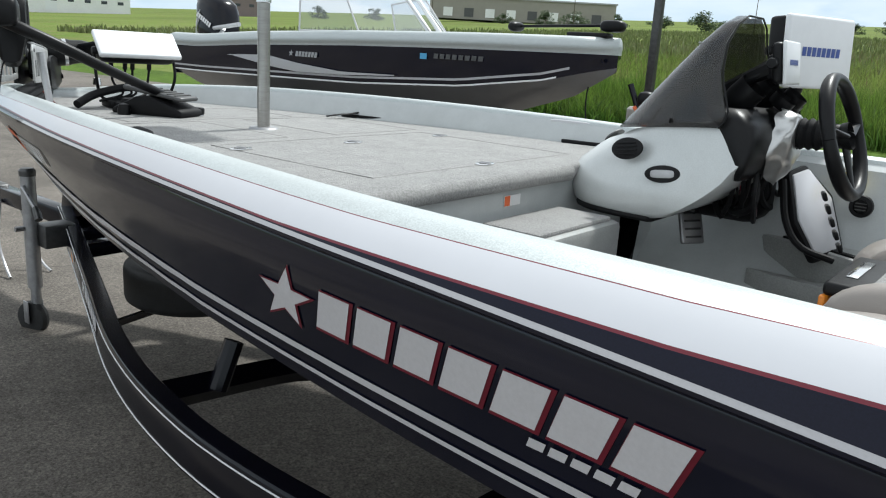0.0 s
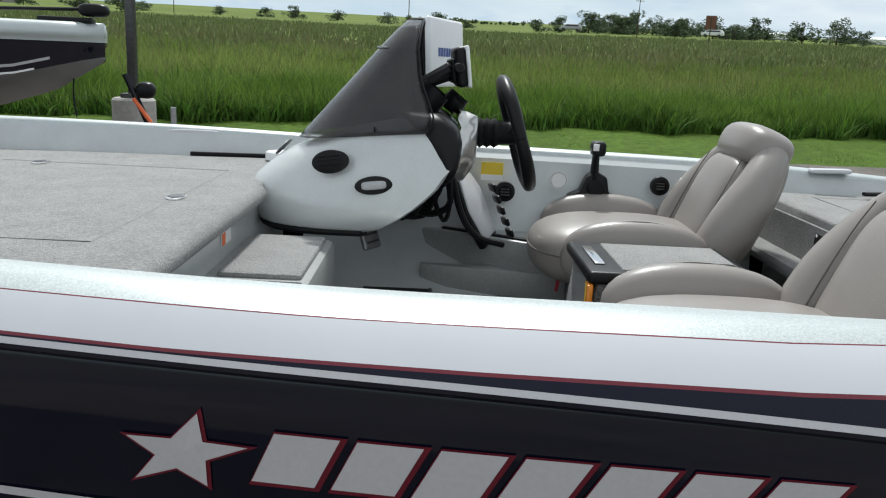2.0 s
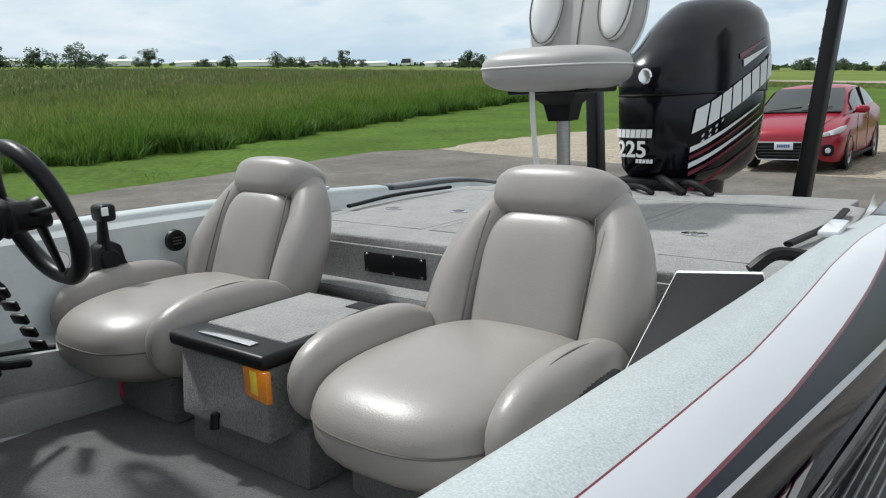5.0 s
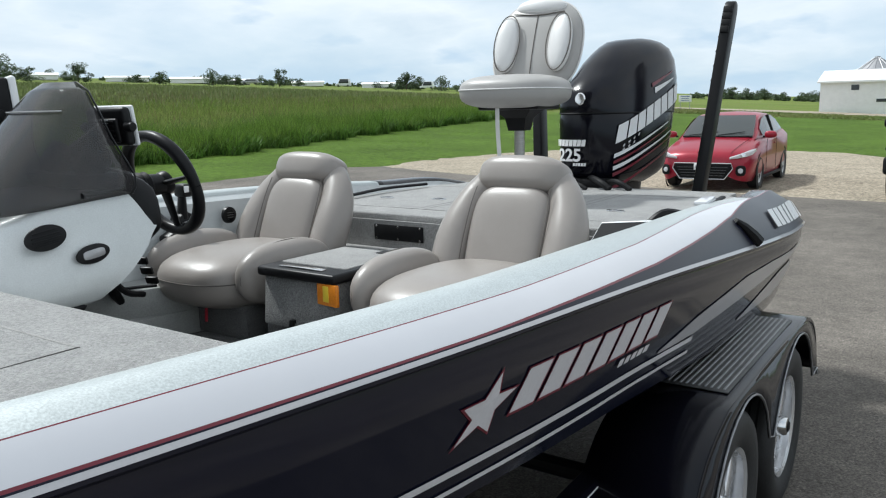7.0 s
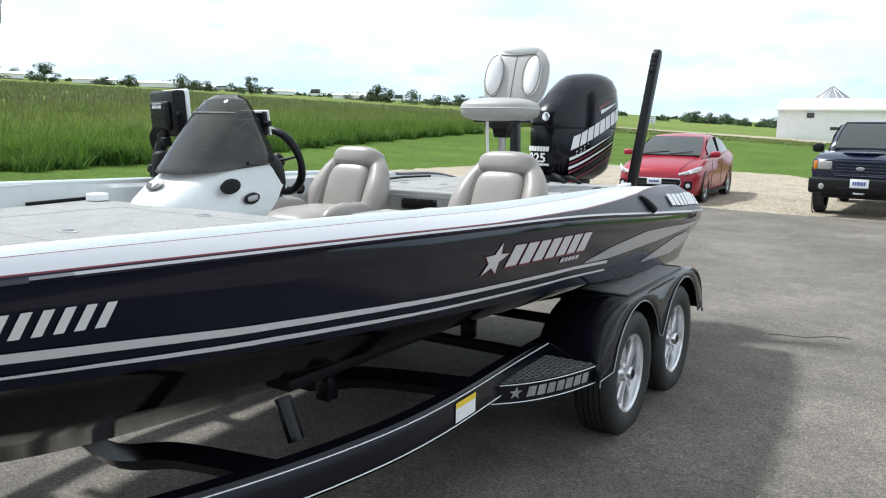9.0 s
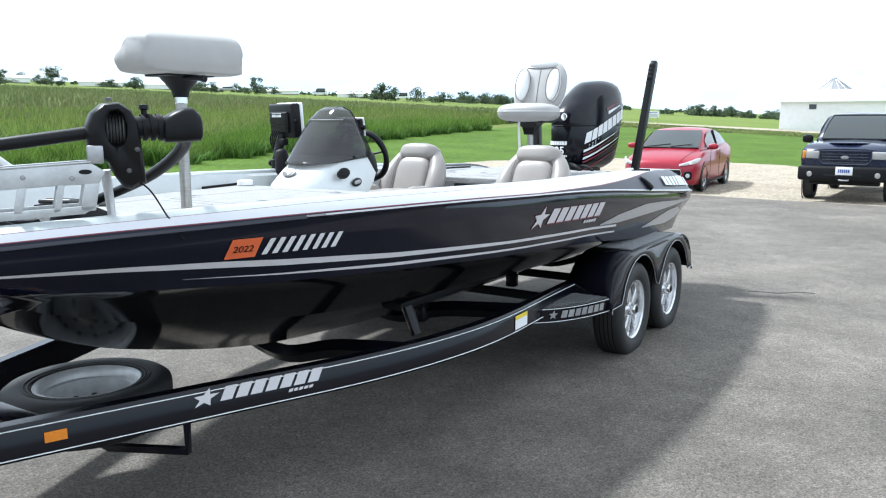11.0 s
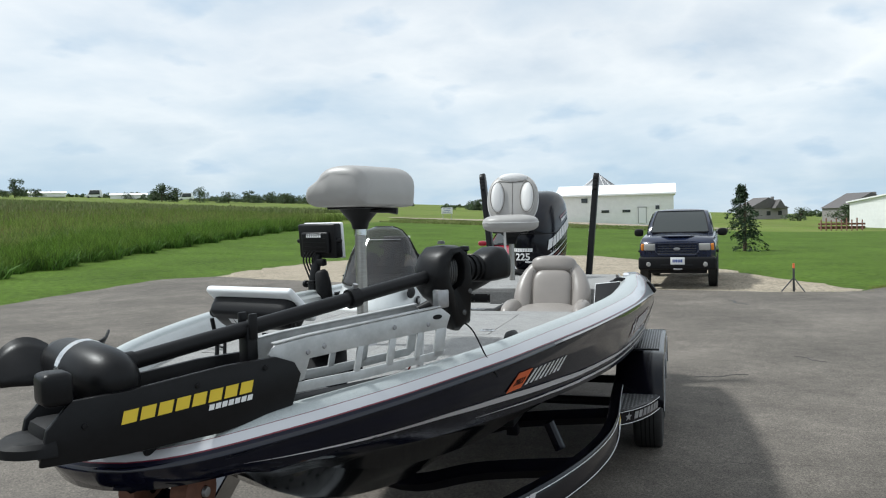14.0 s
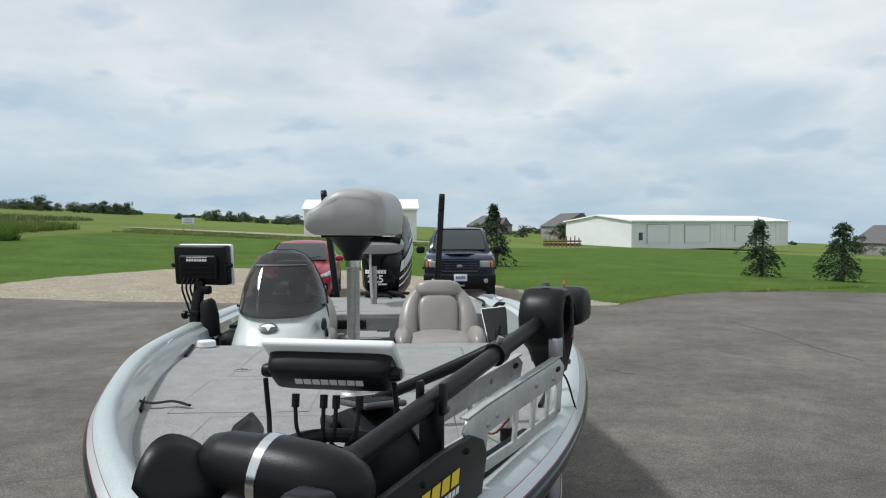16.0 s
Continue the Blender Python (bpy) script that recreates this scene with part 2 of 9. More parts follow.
YELLOW = mat("yellow_print", (0.75, 0.55, 0.04), 0.5, vary=0.05, scale=20)
WHITE = mat("white_print", (0.78, 0.78, 0.78), 0.45, vary=0.05, scale=20)
WHITEPL = mat("white_plastic", (0.78, 0.79, 0.80), 0.4, vary=0.05, scale=10)
BLUE = mat("blue_print", (0.04, 0.08, 0.30), 0.5, vary=0.1, scale=20)
CARRED = mat("red_car_paint", (0.30, 0.012, 0.030), 0.30, metal=0.15, vary=0.1, scale=3, spec=0.35, coat=0.25)
TRUCKB = mat("dark_blue_car_paint", (0.012, 0.018, 0.045), 0.22, metal=0.15, vary=0.15, scale=3, coat=0.45)
BARNW = mat("white_sheet_metal", (0.80, 0.80, 0.79), 0.55, vary=0.08, scale=2, big=0.06)
ROOFW = mat("pale_roof_metal", (0.88, 0.88, 0.88), 0.45, vary=0.08, scale=2, big=0.06)
CONCRETE = mat("concrete", (0.42, 0.40, 0.37), 0.9, vary=0.25, scale=14, bump=0.4, bump_scale=50)
BARK = mat("bark", (0.10, 0.075, 0.05), 0.95, vary=0.4, scale=20, bump=0.8, bump_scale=40, dist=0.01)
SPRUCE = mat("spruce_needles", (0.026, 0.055, 0.020), 0.85, vary=0.4, scale=4, rand=0.4)
LEAF = mat("tree_leaves", (0.090, 0.130, 0.062), 0.8, vary=0.4, scale=0.5, rand=0.45)
leafy(LEAF, 0.3)
ORANGEMUFF = mat("rust_brown_rubber", (0.17, 0.065, 0.035), 0.6, vary=0.4, scale=30)


def glass(name, color, rough=0.03, alpha=0.5, ior=1.45):
    """Tinted sheet glass: part clear, part gloss."""
    m = bpy.data.materials.new(name)
    m.use_nodes = True
    nt = m.node_tree
    b = nt.nodes["Principled BSDF"]
    b.inputs["Base Color"].default_value = (*color, 1)
    b.inputs["Roughness"].default_value, b.inputs["Alpha"].default_value = rough, alpha
    return m


SMOKE = glass("smoked_acrylic", (0.035, 0.033, 0.033), 0.03, 0.70)
CARGLASS = glass("car_glass", (0.042, 0.048, 0.048), 0.03, 0.96)
CLEARGL = glass("clear_acrylic", (0.5, 0.52, 0.55), 0.03, 0.28)
LENSDIM = glass("weathered_lamp_lens", (0.42, 0.41, 0.39), 0.10, 0.85)
LENS = glass("lamp_lens", (0.75, 0.76, 0.78), 0.08, 0.75)

# ---------------------------------------------------------------- mesh helpers


def thing(name, m, label, category, group="", kind=""):
    ob = new(name)
    ob.empty_display_size = 0.1
    ob.matrix_world = m
    return tagged(ob, label, category, group, kind)


def finish(bm, name, material, smooth=35):
    bmesh.ops.recalc_face_normals(bm, faces=bm.faces)
    me = bpy.data.meshes.new(name)
    bm.to_mesh(me)
    bm.free()
    me.materials.append(material)
    if smooth:
        me.polygons.foreach_set("use_smooth", [True] * len(me.polygons))
        me.set_sharp_from_angle(angle=radians(smooth))
    return me


def part(name, bm, material, parent=None, label="", m=None, smooth=35):
    """One mesh object, under a thing or under a part."""
    ob = new(name, finish(bm, name, material, smooth))
    if parent is not None:
        ob.parent = parent
    if m is not None:
        ob.matrix_basis = m
    return tagged(ob, label)


def bevelled(bm, width, seg=2, angle=30):
    bm.normal_update()
    edges = [e for e in bm.edges if len(e.link_faces) == 2 and e.calc_face_angle(0) > radians(angle)]
    if edges and width > 0:
        bmesh.ops.bevel(bm, geom=edges, offset=width, segments=seg, profile=0.5, affect="EDGES", clamp_overlap=True)
    return bm


def box(c, s, bevel=0.0, rot=None, bm=None, seg=2):
    own = bmesh.new()
    bmesh.ops.create_cube(own, size=1)
    for v in own.verts:
        v.co = Vector((v.co.x * s[0], v.co.y * s[1], v.co.z * s[2]))
    if bevel:
        bevelled(own, bevel, seg)
    m = Matrix.Translation(c) @ (rot if rot is not None else Matrix())
    bmesh.ops.transform(own, matrix=m, verts=own.verts)
    return join(bm, own)


def join(bm, own):
    if bm is None:
        return own
    me = bpy.data.meshes.new("tmp")
    own.to_mesh(me)
    own.free()
    bm.from_mesh(me)
    bpy.data.meshes.remove(me)
    return bm


def rot(rx=0, ry=0, rz=0):
    return pose(0, 0, 0, rx, ry, rz)


def spline(pts, n):
    """A smooth curve through the points, n samples."""
    p = np.array(pts, float)
    q = np.vstack([2 * p[0] - p[1], p, 2 * p[-1] - p[-2]])
    d = np.concatenate([[0], np.cumsum(np.linalg.norm(np.diff(p, axis=0), axis=1))])
    out = []
    for s in np.linspace(0, d[-1], n):
        i = min(int(np.searchsorted(d, s, "right")) - 1, len(p) - 2)
        t = (s - d[i]) / max(d[i + 1] - d[i], 1e-9)
        a, b, c, e = q[i], q[i + 1], q[i + 2], q[i + 3]
        out.append(0.5 * (2 * b + (c - a) * t + (2 * a - 5 * b + 4 * c - e) * t * t + (3 * b - a - 3 * c + e) * t ** 3))
    return [Vector(v) for v in out]


def grid_mesh(rows, bm=None, close_u=False, close_v=False, cap=False):
    """A skin over rows of points. close_v closes each row into a ring; cap fills the first and last ring."""
    own = bmesh.new()
    vs = [[own.verts.new(p) for p in r] for r in rows]
    n, k = len(vs), len(vs[0])
    for i in range(n if close_u else n - 1):
        for j in range(k if close_v else k - 1):
            f = [vs[i][j], vs[(i + 1) % n][j], vs[(i + 1) % n][(j + 1) % k], vs[i][(j + 1) % k]]
            try:
                own.faces.new(f)
            except ValueError:
                pass
    if cap:
        for r in (vs[0], vs[-1]):
            try:
                own.faces.new(r)
            except ValueError:
                pass
    bmesh.ops.remove_doubles(own, verts=own.verts, dist=1e-5)
    return join(bm, own)


def tube(path, r, seg=10, bm=None, cap=True, flat=1.0):
    """A round bar along a path; r is a number or one radius a point."""
    pts = [Vector(p) for p in path]
    rows, ref = [], None
    for i, p in enumerate(pts):
        d = (pts[min(i + 1, len(pts) - 1)] - pts[max(i - 1, 0)]).normalized()
        if ref is None:
            ref = d.cross(Vector((0, 0, 1))) if abs(d.z) < 0.9 else d.cross(Vector((1, 0, 0)))
        ref = (ref - d * ref.dot(d)).normalized()
        up = d.cross(ref)
        rr = r[i] if isinstance(r, (list, tuple)) else r
        rows.append([p + ref * (math.cos(a) * rr) + up * (math.sin(a) * rr * flat) for a in [2 * math.pi * j / seg for j in range(seg)]])
    return grid_mesh(rows, bm, close_v=True, cap=cap)


def lathe(profile, seg=32, m=None, bm=None, cap=False):
    """profile: (radius, height) pairs turned about z."""
    rows = [[Vector((r * math.cos(2 * math.pi * j / seg), r * math.sin(2 * math.pi * j / seg), z)) for j in range(seg)] for r, z in profile]
    own = grid_mesh(rows, None, close_v=True, cap=cap)
    if m is not None:
        bmesh.ops.transform(own, matrix=m, verts=own.verts)
    return join(bm, own)


def prism(poly, h, bevel=0.0, m=None, bm=None, seg=2):
    """A flat outline in xy, thick from z=0 to z=h."""
    own = bmesh.new()
    lo = [own.verts.new((x, y, 0)) for x, y in poly]
    hi = [own.verts.new((x, y, h)) for x, y in poly]
    own.faces.new(lo[::-1])
    own.faces.new(hi)
    for i in range(len(poly)):
        j = (i + 1) % len(poly)
        own.faces.new((lo[i], lo[j], hi[j], hi[i]))
    if bevel:
        bevelled(own, bevel, seg)
    if m is not None:
        bmesh.ops.transform(own, matrix=m, verts=own.verts)
    return join(bm, own)


def moved(bm, m):
    bmesh.ops.transform(bm, matrix=m, verts=bm.verts)
    return bm


def ellipse(cx, cy, rx, ry, n=24, power=2.0):
    out = []
    for i in range(n):
        a = 2 * math.pi * i / n
        c, s = math.cos(a), math.sin(a)
        out.append((cx + rx * math.copysign(abs(c) ** (2 / power), c), cy + ry * math.copysign(abs(s) ** (2 / power), s)))
    return out


def lerp(x, xs, ys):
    return float(np.interp(x, xs, ys))


def smoother(xs, ys):
    """A smooth curve y(x) through the given places."""
    xs, ys = np.array(xs, float), np.array(ys, float)
    d = np.gradient(ys, xs)

    def f(x):
        x = min(max(x, xs[0]), xs[-1])
        i = min(int(np.searchsorted(xs, x, "right")) - 1, len(xs) - 2)
        h = xs[i + 1] - xs[i]
        t = (x - xs[i]) / h
        return float((2 * t ** 3 - 3 * t * t + 1) * ys[i] + (t ** 3 - 2 * t * t + t) * h * d[i] + (3 * t * t - 2 * t ** 3) * ys[i + 1] + (t ** 3 - t * t) * h * d[i + 1])
    return f

# ---------------------------------------------------------------- ground


SLOPE = 0.054


def ground_z(x, y):
    """The lot is level; lawn and field beyond it lie on a slope that climbs towards the highway."""
    if y > 0:
        k = min(max((-20.0 - x) / 60.0, 0), 1)
        return -SLOPE * 0.85 * (k * y + (1 - k) * max(y - 9.0, 0))
    k = min(max((-14.0 - x) / 60.0, 0), 1)
    return -SLOPE * (k * y + (1 - k) * min(y + 13.0, 0))


def sheet(name, xs, ys, dz, material, label):
    bm = bmesh.new()
    vs = {}
    for i, x in enumerate(xs):
        for j, y in enumerate(ys):
            vs[i, j] = bm.verts.new((x, y, ground_z(x, y) + dz))
    for i in range(len(xs) - 1):
        for j in range(len(ys) - 1):
            bm.faces.new((vs[i, j], vs[i + 1, j], vs[i + 1, j + 1], vs[i, j + 1]))
    ob = part(name, bm, material)
    return tagged(ob, label, name.replace("_", " "), "", "structure")


gx = [-2600, -1200, -600, -300, -200, -140, -100, -70, -50, -36, -26, -20, -17, -14, -12, -10, -5, 0, 10, 20, 40, 80, 150, 300, 700, 2000]
gy = [-2600, -1200, -600, -300, -200, -140, -100, -70, -50, -40, -32, -26, -22, -19, -17, -15, -13, -6, 0, 9, 12, 16, 22, 30, 45, 70, 120, 250, 600, 1500]
ground = sheet("ground", gx, gy, -0.03, FIELD, "wide green grass field reaching the horizon")


def patch(name, outline, dz, material, label, category, step=1.5):
    """A piece of ground with an outline, laid over the sheet."""
    bm = bmesh.new()
    f = bm.faces.new([bm.verts.new((x, y, 0)) for x, y in outline])
    xs, ys = [p[0] for p in outline], [p[1] for p in outline]
    for axis, lo, hi in ((0, min(xs), max(xs)), (1, min(ys), max(ys))):
        for c in sorted(set(np.arange(lo + step, hi, step)) | {k for k in ((-20.0, -14.0), (-13.0, 9.0))[axis] if lo < k < hi}):
            co, no = [0, 0, 0], [0, 0, 0]
            co[axis], no[axis] = c, 1
            bmesh.ops.bisect_plane(bm, geom=bm.verts[:] + bm.edges[:] + bm.faces[:], plane_co=co, plane_no=no)
    for v in bm.verts:
        v.co.z = ground_z(v.co.x, v.co.y) + dz
    return tagged(part(name, bm, material), label, category, "", "structure")


def wobble(pts, amp, n, seed):
    r = random.Random(seed)
    out = []
    for a, b in zip(pts, pts[1:] + pts[:1]):
        k = max(1, int((Vector(b) - Vector(a)).length / n))
        for i in range(k):
            t = i / k
            out.append((a[0] + (b[0] - a[0]) * t + r.uniform(-amp, amp), a[1] + (b[1] - a[1]) * t + r.uniform(-amp, amp)))
    return out


# unseen asphalt beyond y=30 is added so the hull reflects no lawn
LOT = [(-14.1, -13.0), (-12.4, -13.9), (-6, -13.3), (0, -12.7), (10, -12.2), (60, -11.5), (60, 95), (-22, 95), (-18.5, 45), (-17, 30), (-15.7, 15), (-14.7, 11.4), (-12.7, 7.4), (-11.0, 5.7), (-10.1, 5.1), (-9.8, 3.6), (-10.0, 2.4), (-10.5, -0.9), (-11.4, -5.0), (-12.0, -7.6), (-13.0, -10.4)]
lawn = patch("lawn", [(-67, -17.0), (-66, -27.6), (-60, -28.2), (-38, -25.6), (-22, -22.1), (-10, -18.8), (-4, -18.0), (0, -17.6), (8, -15.8), (15, -15.4), (75, -14.5), (75, 110), (-30, 110), (-80, 80), (-112, 50), (-106, 33), (-88, 21), (-73, 12), (-69.5, 2)], 0.012, LAWN, "mown green lawn round the parking lot", "lawn", 3)
lot = patch("pavement", wobble(LOT, 0.06, 0.5, 3), 0.035, ASPHALT, "worn grey asphalt parking lot with faint cracks", "pavement", 3)
CRACKFILL = mat("crack_filler", (0.030, 0.030, 0.031), 0.6, vary=0.4, scale=20)
for seed, (ax_, ay_), (bx_, by_), wide in ((1, (-7.1, 6.40), (-2.5, 6.37), 0.040), (2, (-2.08, 2.75), (-1.72, 3.00), 0.020), (3, (-8.2, 2.34), (-7.4, 2.60), 0.06), (4, (-0.62, 1.57), (-0.88, 2.11), 0.022)):
    r = random.Random(seed)
    rows = []
    for k in range(41):
        f = k / 40
        w = wide * (0.25 + 0.75 * math.sin(math.pi * min(max(f, 0.02), 0.98)) ** 0.5) * r.uniform(0.55, 1.2) * 0.5
        c = Vector((ax_ + (bx_ - ax_) * f, ay_ + (by_ - ay_) * f, 0)) + Vector((by_ - ay_, ax_ - bx_, 0)).normalized() * (0.05 * math.sin(f * 9 + seed) + r.uniform(-0.012, 0.012)) * min(1, wide * 25)
        n = Vector((by_ - ay_, ax_ - bx_, 0)).normalized()
        rows.append([Vector((q.x, q.y, ground_z(q.x, q.y) + 0.035 + dz)) for q, dz in ((c - n * w, 0.001), (c, 0.006), (c + n * w, 0.001))])
    part("sealed_crack", grid_mesh(rows), CRACKFILL, lot, "dark filled crack in the asphalt")
gravel = patch("gravel_drive", wobble([(-8.0, 5.0), (-8.6, -11.0), (-12.0, -12.7), (-14.4, -13.2), (-17.4, -13.1), (-20.5, -12.5), (-25, -10), (-26, -7), (-24.4, -1.9), (-21.5, 0.2), (-17, 2.6), (-13.9, 3.8), (-10.4, 5.1)], 0.18, 0.5, 5), 0.024, GRAVEL, "pale crushed gravel strip behind the lot", "gravel", 3)
track = patch("dirt_track", wobble([(-84, -34), (-82.5, -10), (-80, 6), (-84, 8), (-90, 2), (-96, -14), (-88, -34)], 0.5, 1.5, 8), 0.05, GRAVEL, "pale dirt track in front of the barn", "dirt track", 3)

# ---------------------------------------------------------------- the bass boat's hull
PLAN = spline([(-0.17, 1.10), (0.25, 1.155), (0.8, 1.20), (1.6, 1.215), (2.4, 1.208), (3.15, 1.17), (4.2, 1.05), (5.1, 0.85), (5.6, 0.69), (6.0, 0.505), (6.22, 0.36), (6.36, 0.225), (6.425, 0.105), (6.44, 0.0)], 150)
PLAN = [Vector((p.x, max(p.y, 0), 0)) for p in PLAN]
PLAN[-1].y = 0
z_rub = smoother([-0.2, 0.1, 0.5, 1.0, 1.45, 1.8, 2.3, 2.8, 3.2, 4, 5, 5.8, 6.2, 6.44], [1.022, 1.047, 1.076, 1.115, 1.148, 1.175, 1.212, 1.238, 1.250, 1.272, 1.280, 1.266, 1.243, 1.215])
z_crest = smoother([-0.2, -0.06, 0.15, 0.8, 1.5, 2.4, 3, 4, 5, 5.8, 6.2, 6.44], [1.075, 1.160, 1.212, 1.25, 1.288, 1.306, 1.312, 1.336, 1.344, 1.328, 1.302, 1.268])
z_chine = smoother([0, 1.5, 2.4, 3.4, 4.3, 4.9, 5.5, 5.85, 6.2, 6.44], [0.72, 0.79, 0.87, 0.925, 0.972, 1.005, 1.052, 1.088, 1.122, 1.120])
z_keel = smoother([0, 3, 3.8, 4.4, 4.87, 5.26, 5.6, 5.85, 6.1, 6.44], [0.40, 0.42, 0.45, 0.50, 0.59, 0.70, 0.85, 0.985, 1.08, 1.10])
DECK_F, DECK_R, FLOOR = 1.228, 1.195, 0.78
NORM = []
for i, p in enumerate(PLAN):
    d = (PLAN[min(i + 1, len(PLAN) - 1)] - PLAN[max(i - 1, 0)]).normalized()
    NORM.append(Vector((-d.y, d.x, 0)) if d.x > 0 else Vector((1, 0, 0)))
NORM[-1] = Vector((1, 0, 0))
NORM = [n if n.dot(Vector((0.3, 1, 0))) > 0 else -n for n in NORM]


def skew(x):
    """The bow lies a little to port."""
    return 0.030 * min(max((x - 4.2) / 1.6, 0), 1)


def rail(i, off, z, side):
    """A point of the hull at plan sample i, off metres inside the rub line, at height z."""
    p = PLAN[i] - NORM[i] * off
    # the transom rakes forward below the rub line
    p.x += max(0.0, 0.35 - p.x) * 0.9 * min(max((z_rub(PLAN[i].x) - z - 0.03) / 0.25, 0.0), 1.0)
    return Vector((p.x, max(p.y, 0.0) * side + skew(p.x), z))


cap_width = smoother([0.1, 1.4, 2.0, 2.7, 3.3, 3.8, 4.8, 5.3, 5.7, 6.0, 6.44], [0.235, 0.222, 0.200, 0.182, 0.155, 0.135, 0.106, 0.092, 0.092, 0.10, 0.11])


def flank(x, f):
    """Offset and height on the cap's flank: f = 0 at the rub line, 1 on the crest."""
    zr, zt = z_rub(x), z_crest(x)
    return cap_width(x) * 0.64 * f, zr + (zt - zr) * (1 - (1 - f) ** 2.1)


def sect(i):
    """The outer profile at sample i: (offset, height), from the inner lip over the cap down to the chine and keel."""
    x = PLAN[i].x
    z, c, t = z_rub(x), z_chine(x), z_crest(x)
    w = cap_width(x)
    k = min(1.0, (z - c) / 0.22)
    fl = min(max((x - 3.6) / 1.6, 0.0), 1.0)
    f_pin = lerp(x, [0.85, 1.4, 1.8, 2.4, 3.0, 3.4, 4.0, 4.8, 5.5, 6.44], [1.0, 0.99, 0.90, 0.62, 0.52, 0.50, 0.48, 0.46, 0.40, 0.36])
    f_band = lerp(x, [0.85, 1.1, 1.5, 1.8, 2.1, 2.4, 2.8, 3.2, 3.6, 4.0, 4.8, 5.5, 6.44], [0.985, 0.84, 0.53, 0.39, 0.28, 0.18, 0.11, 0.06, 0.06, 0.065, 0.08, 0.11, 0.12])
    return {"lip": (w, t - 0.022), "lip2": (w - 0.006, t - 0.009), "lip3": (w - 0.018, t - 0.002), "crest": flank(x, 1.0), "crest2": flank(x, (1 + f_pin) / 2),
            "pin": flank(x, f_pin), "pin2": flank(x, max(f_pin - 0.018, f_band)), "mid": flank(x, (f_pin + f_band) / 2), "band": flank(x, f_band + 0.004), "band2": flank(x, max(f_band - 0.026, 0.036)),
            "low": flank(x, max((f_band - 0.026) / 2, 0.028)), "top": flank(x, 0.02),
            "rub": (-0.004, z - 0.004), "rub2": (-0.004, z - 0.010), "dip": (0.010 * k, z - 0.020 * k), "dip2": (0.002 + 0.014 * fl, z - 0.060 * k),
            "side": (0.010 + 0.034 * fl, z - 0.10 if z - 0.10 > c + 0.02 else z - 0.055 - (z - 0.055 - c) * 0.4), "chine": (0.085 + 0.060 * fl, c)}


def skin(keys, side, x0=-1.0, x1=9, lift=0.0):
    rows = []
    for i, p in enumerate(PLAN):
        if x0 <= p.x <= x1:
            s = sect(i)
            rows.append([rail(i, s[k][0] - lift, s[k][1] + lift * 0.3, side) for k in keys])
    return rows


def z_stripe(x):
    return lerp(x, [0.2, 1.4, 2.4, 3.4, 4.3, 4.9, 5.5, 5.8, 6.1, 6.3], [0.86, 0.90, 0.96, 0.995, 1.037, 1.080, 1.135, 1.155, 1.175, 1.187])


def side_y(x, z):
    """Half-beam of the hull side at x and height z, between rub line and chine."""
    i = min(range(len(PLAN)), key=lambda j: abs(PLAN[j].x - x))
    a = PLAN[max(i - 1, 0)]
    b = PLAN[min(i + 1, len(PLAN) - 1)]
    t = (x - a.x) / (b.x - a.x) if b.x != a.x else 0
    by = a.y + (b.y - a.y) * t
    s = sect(i)
    zs = [s[k][1] for k in ("chine", "side", "dip2", "dip", "rub")]
    os_ = [s[k][0] for k in ("chine", "side", "dip2", "dip", "rub")]
    return by - lerp(z, zs, os_) / max(NORM[i].y, 0.3) + skew(x)


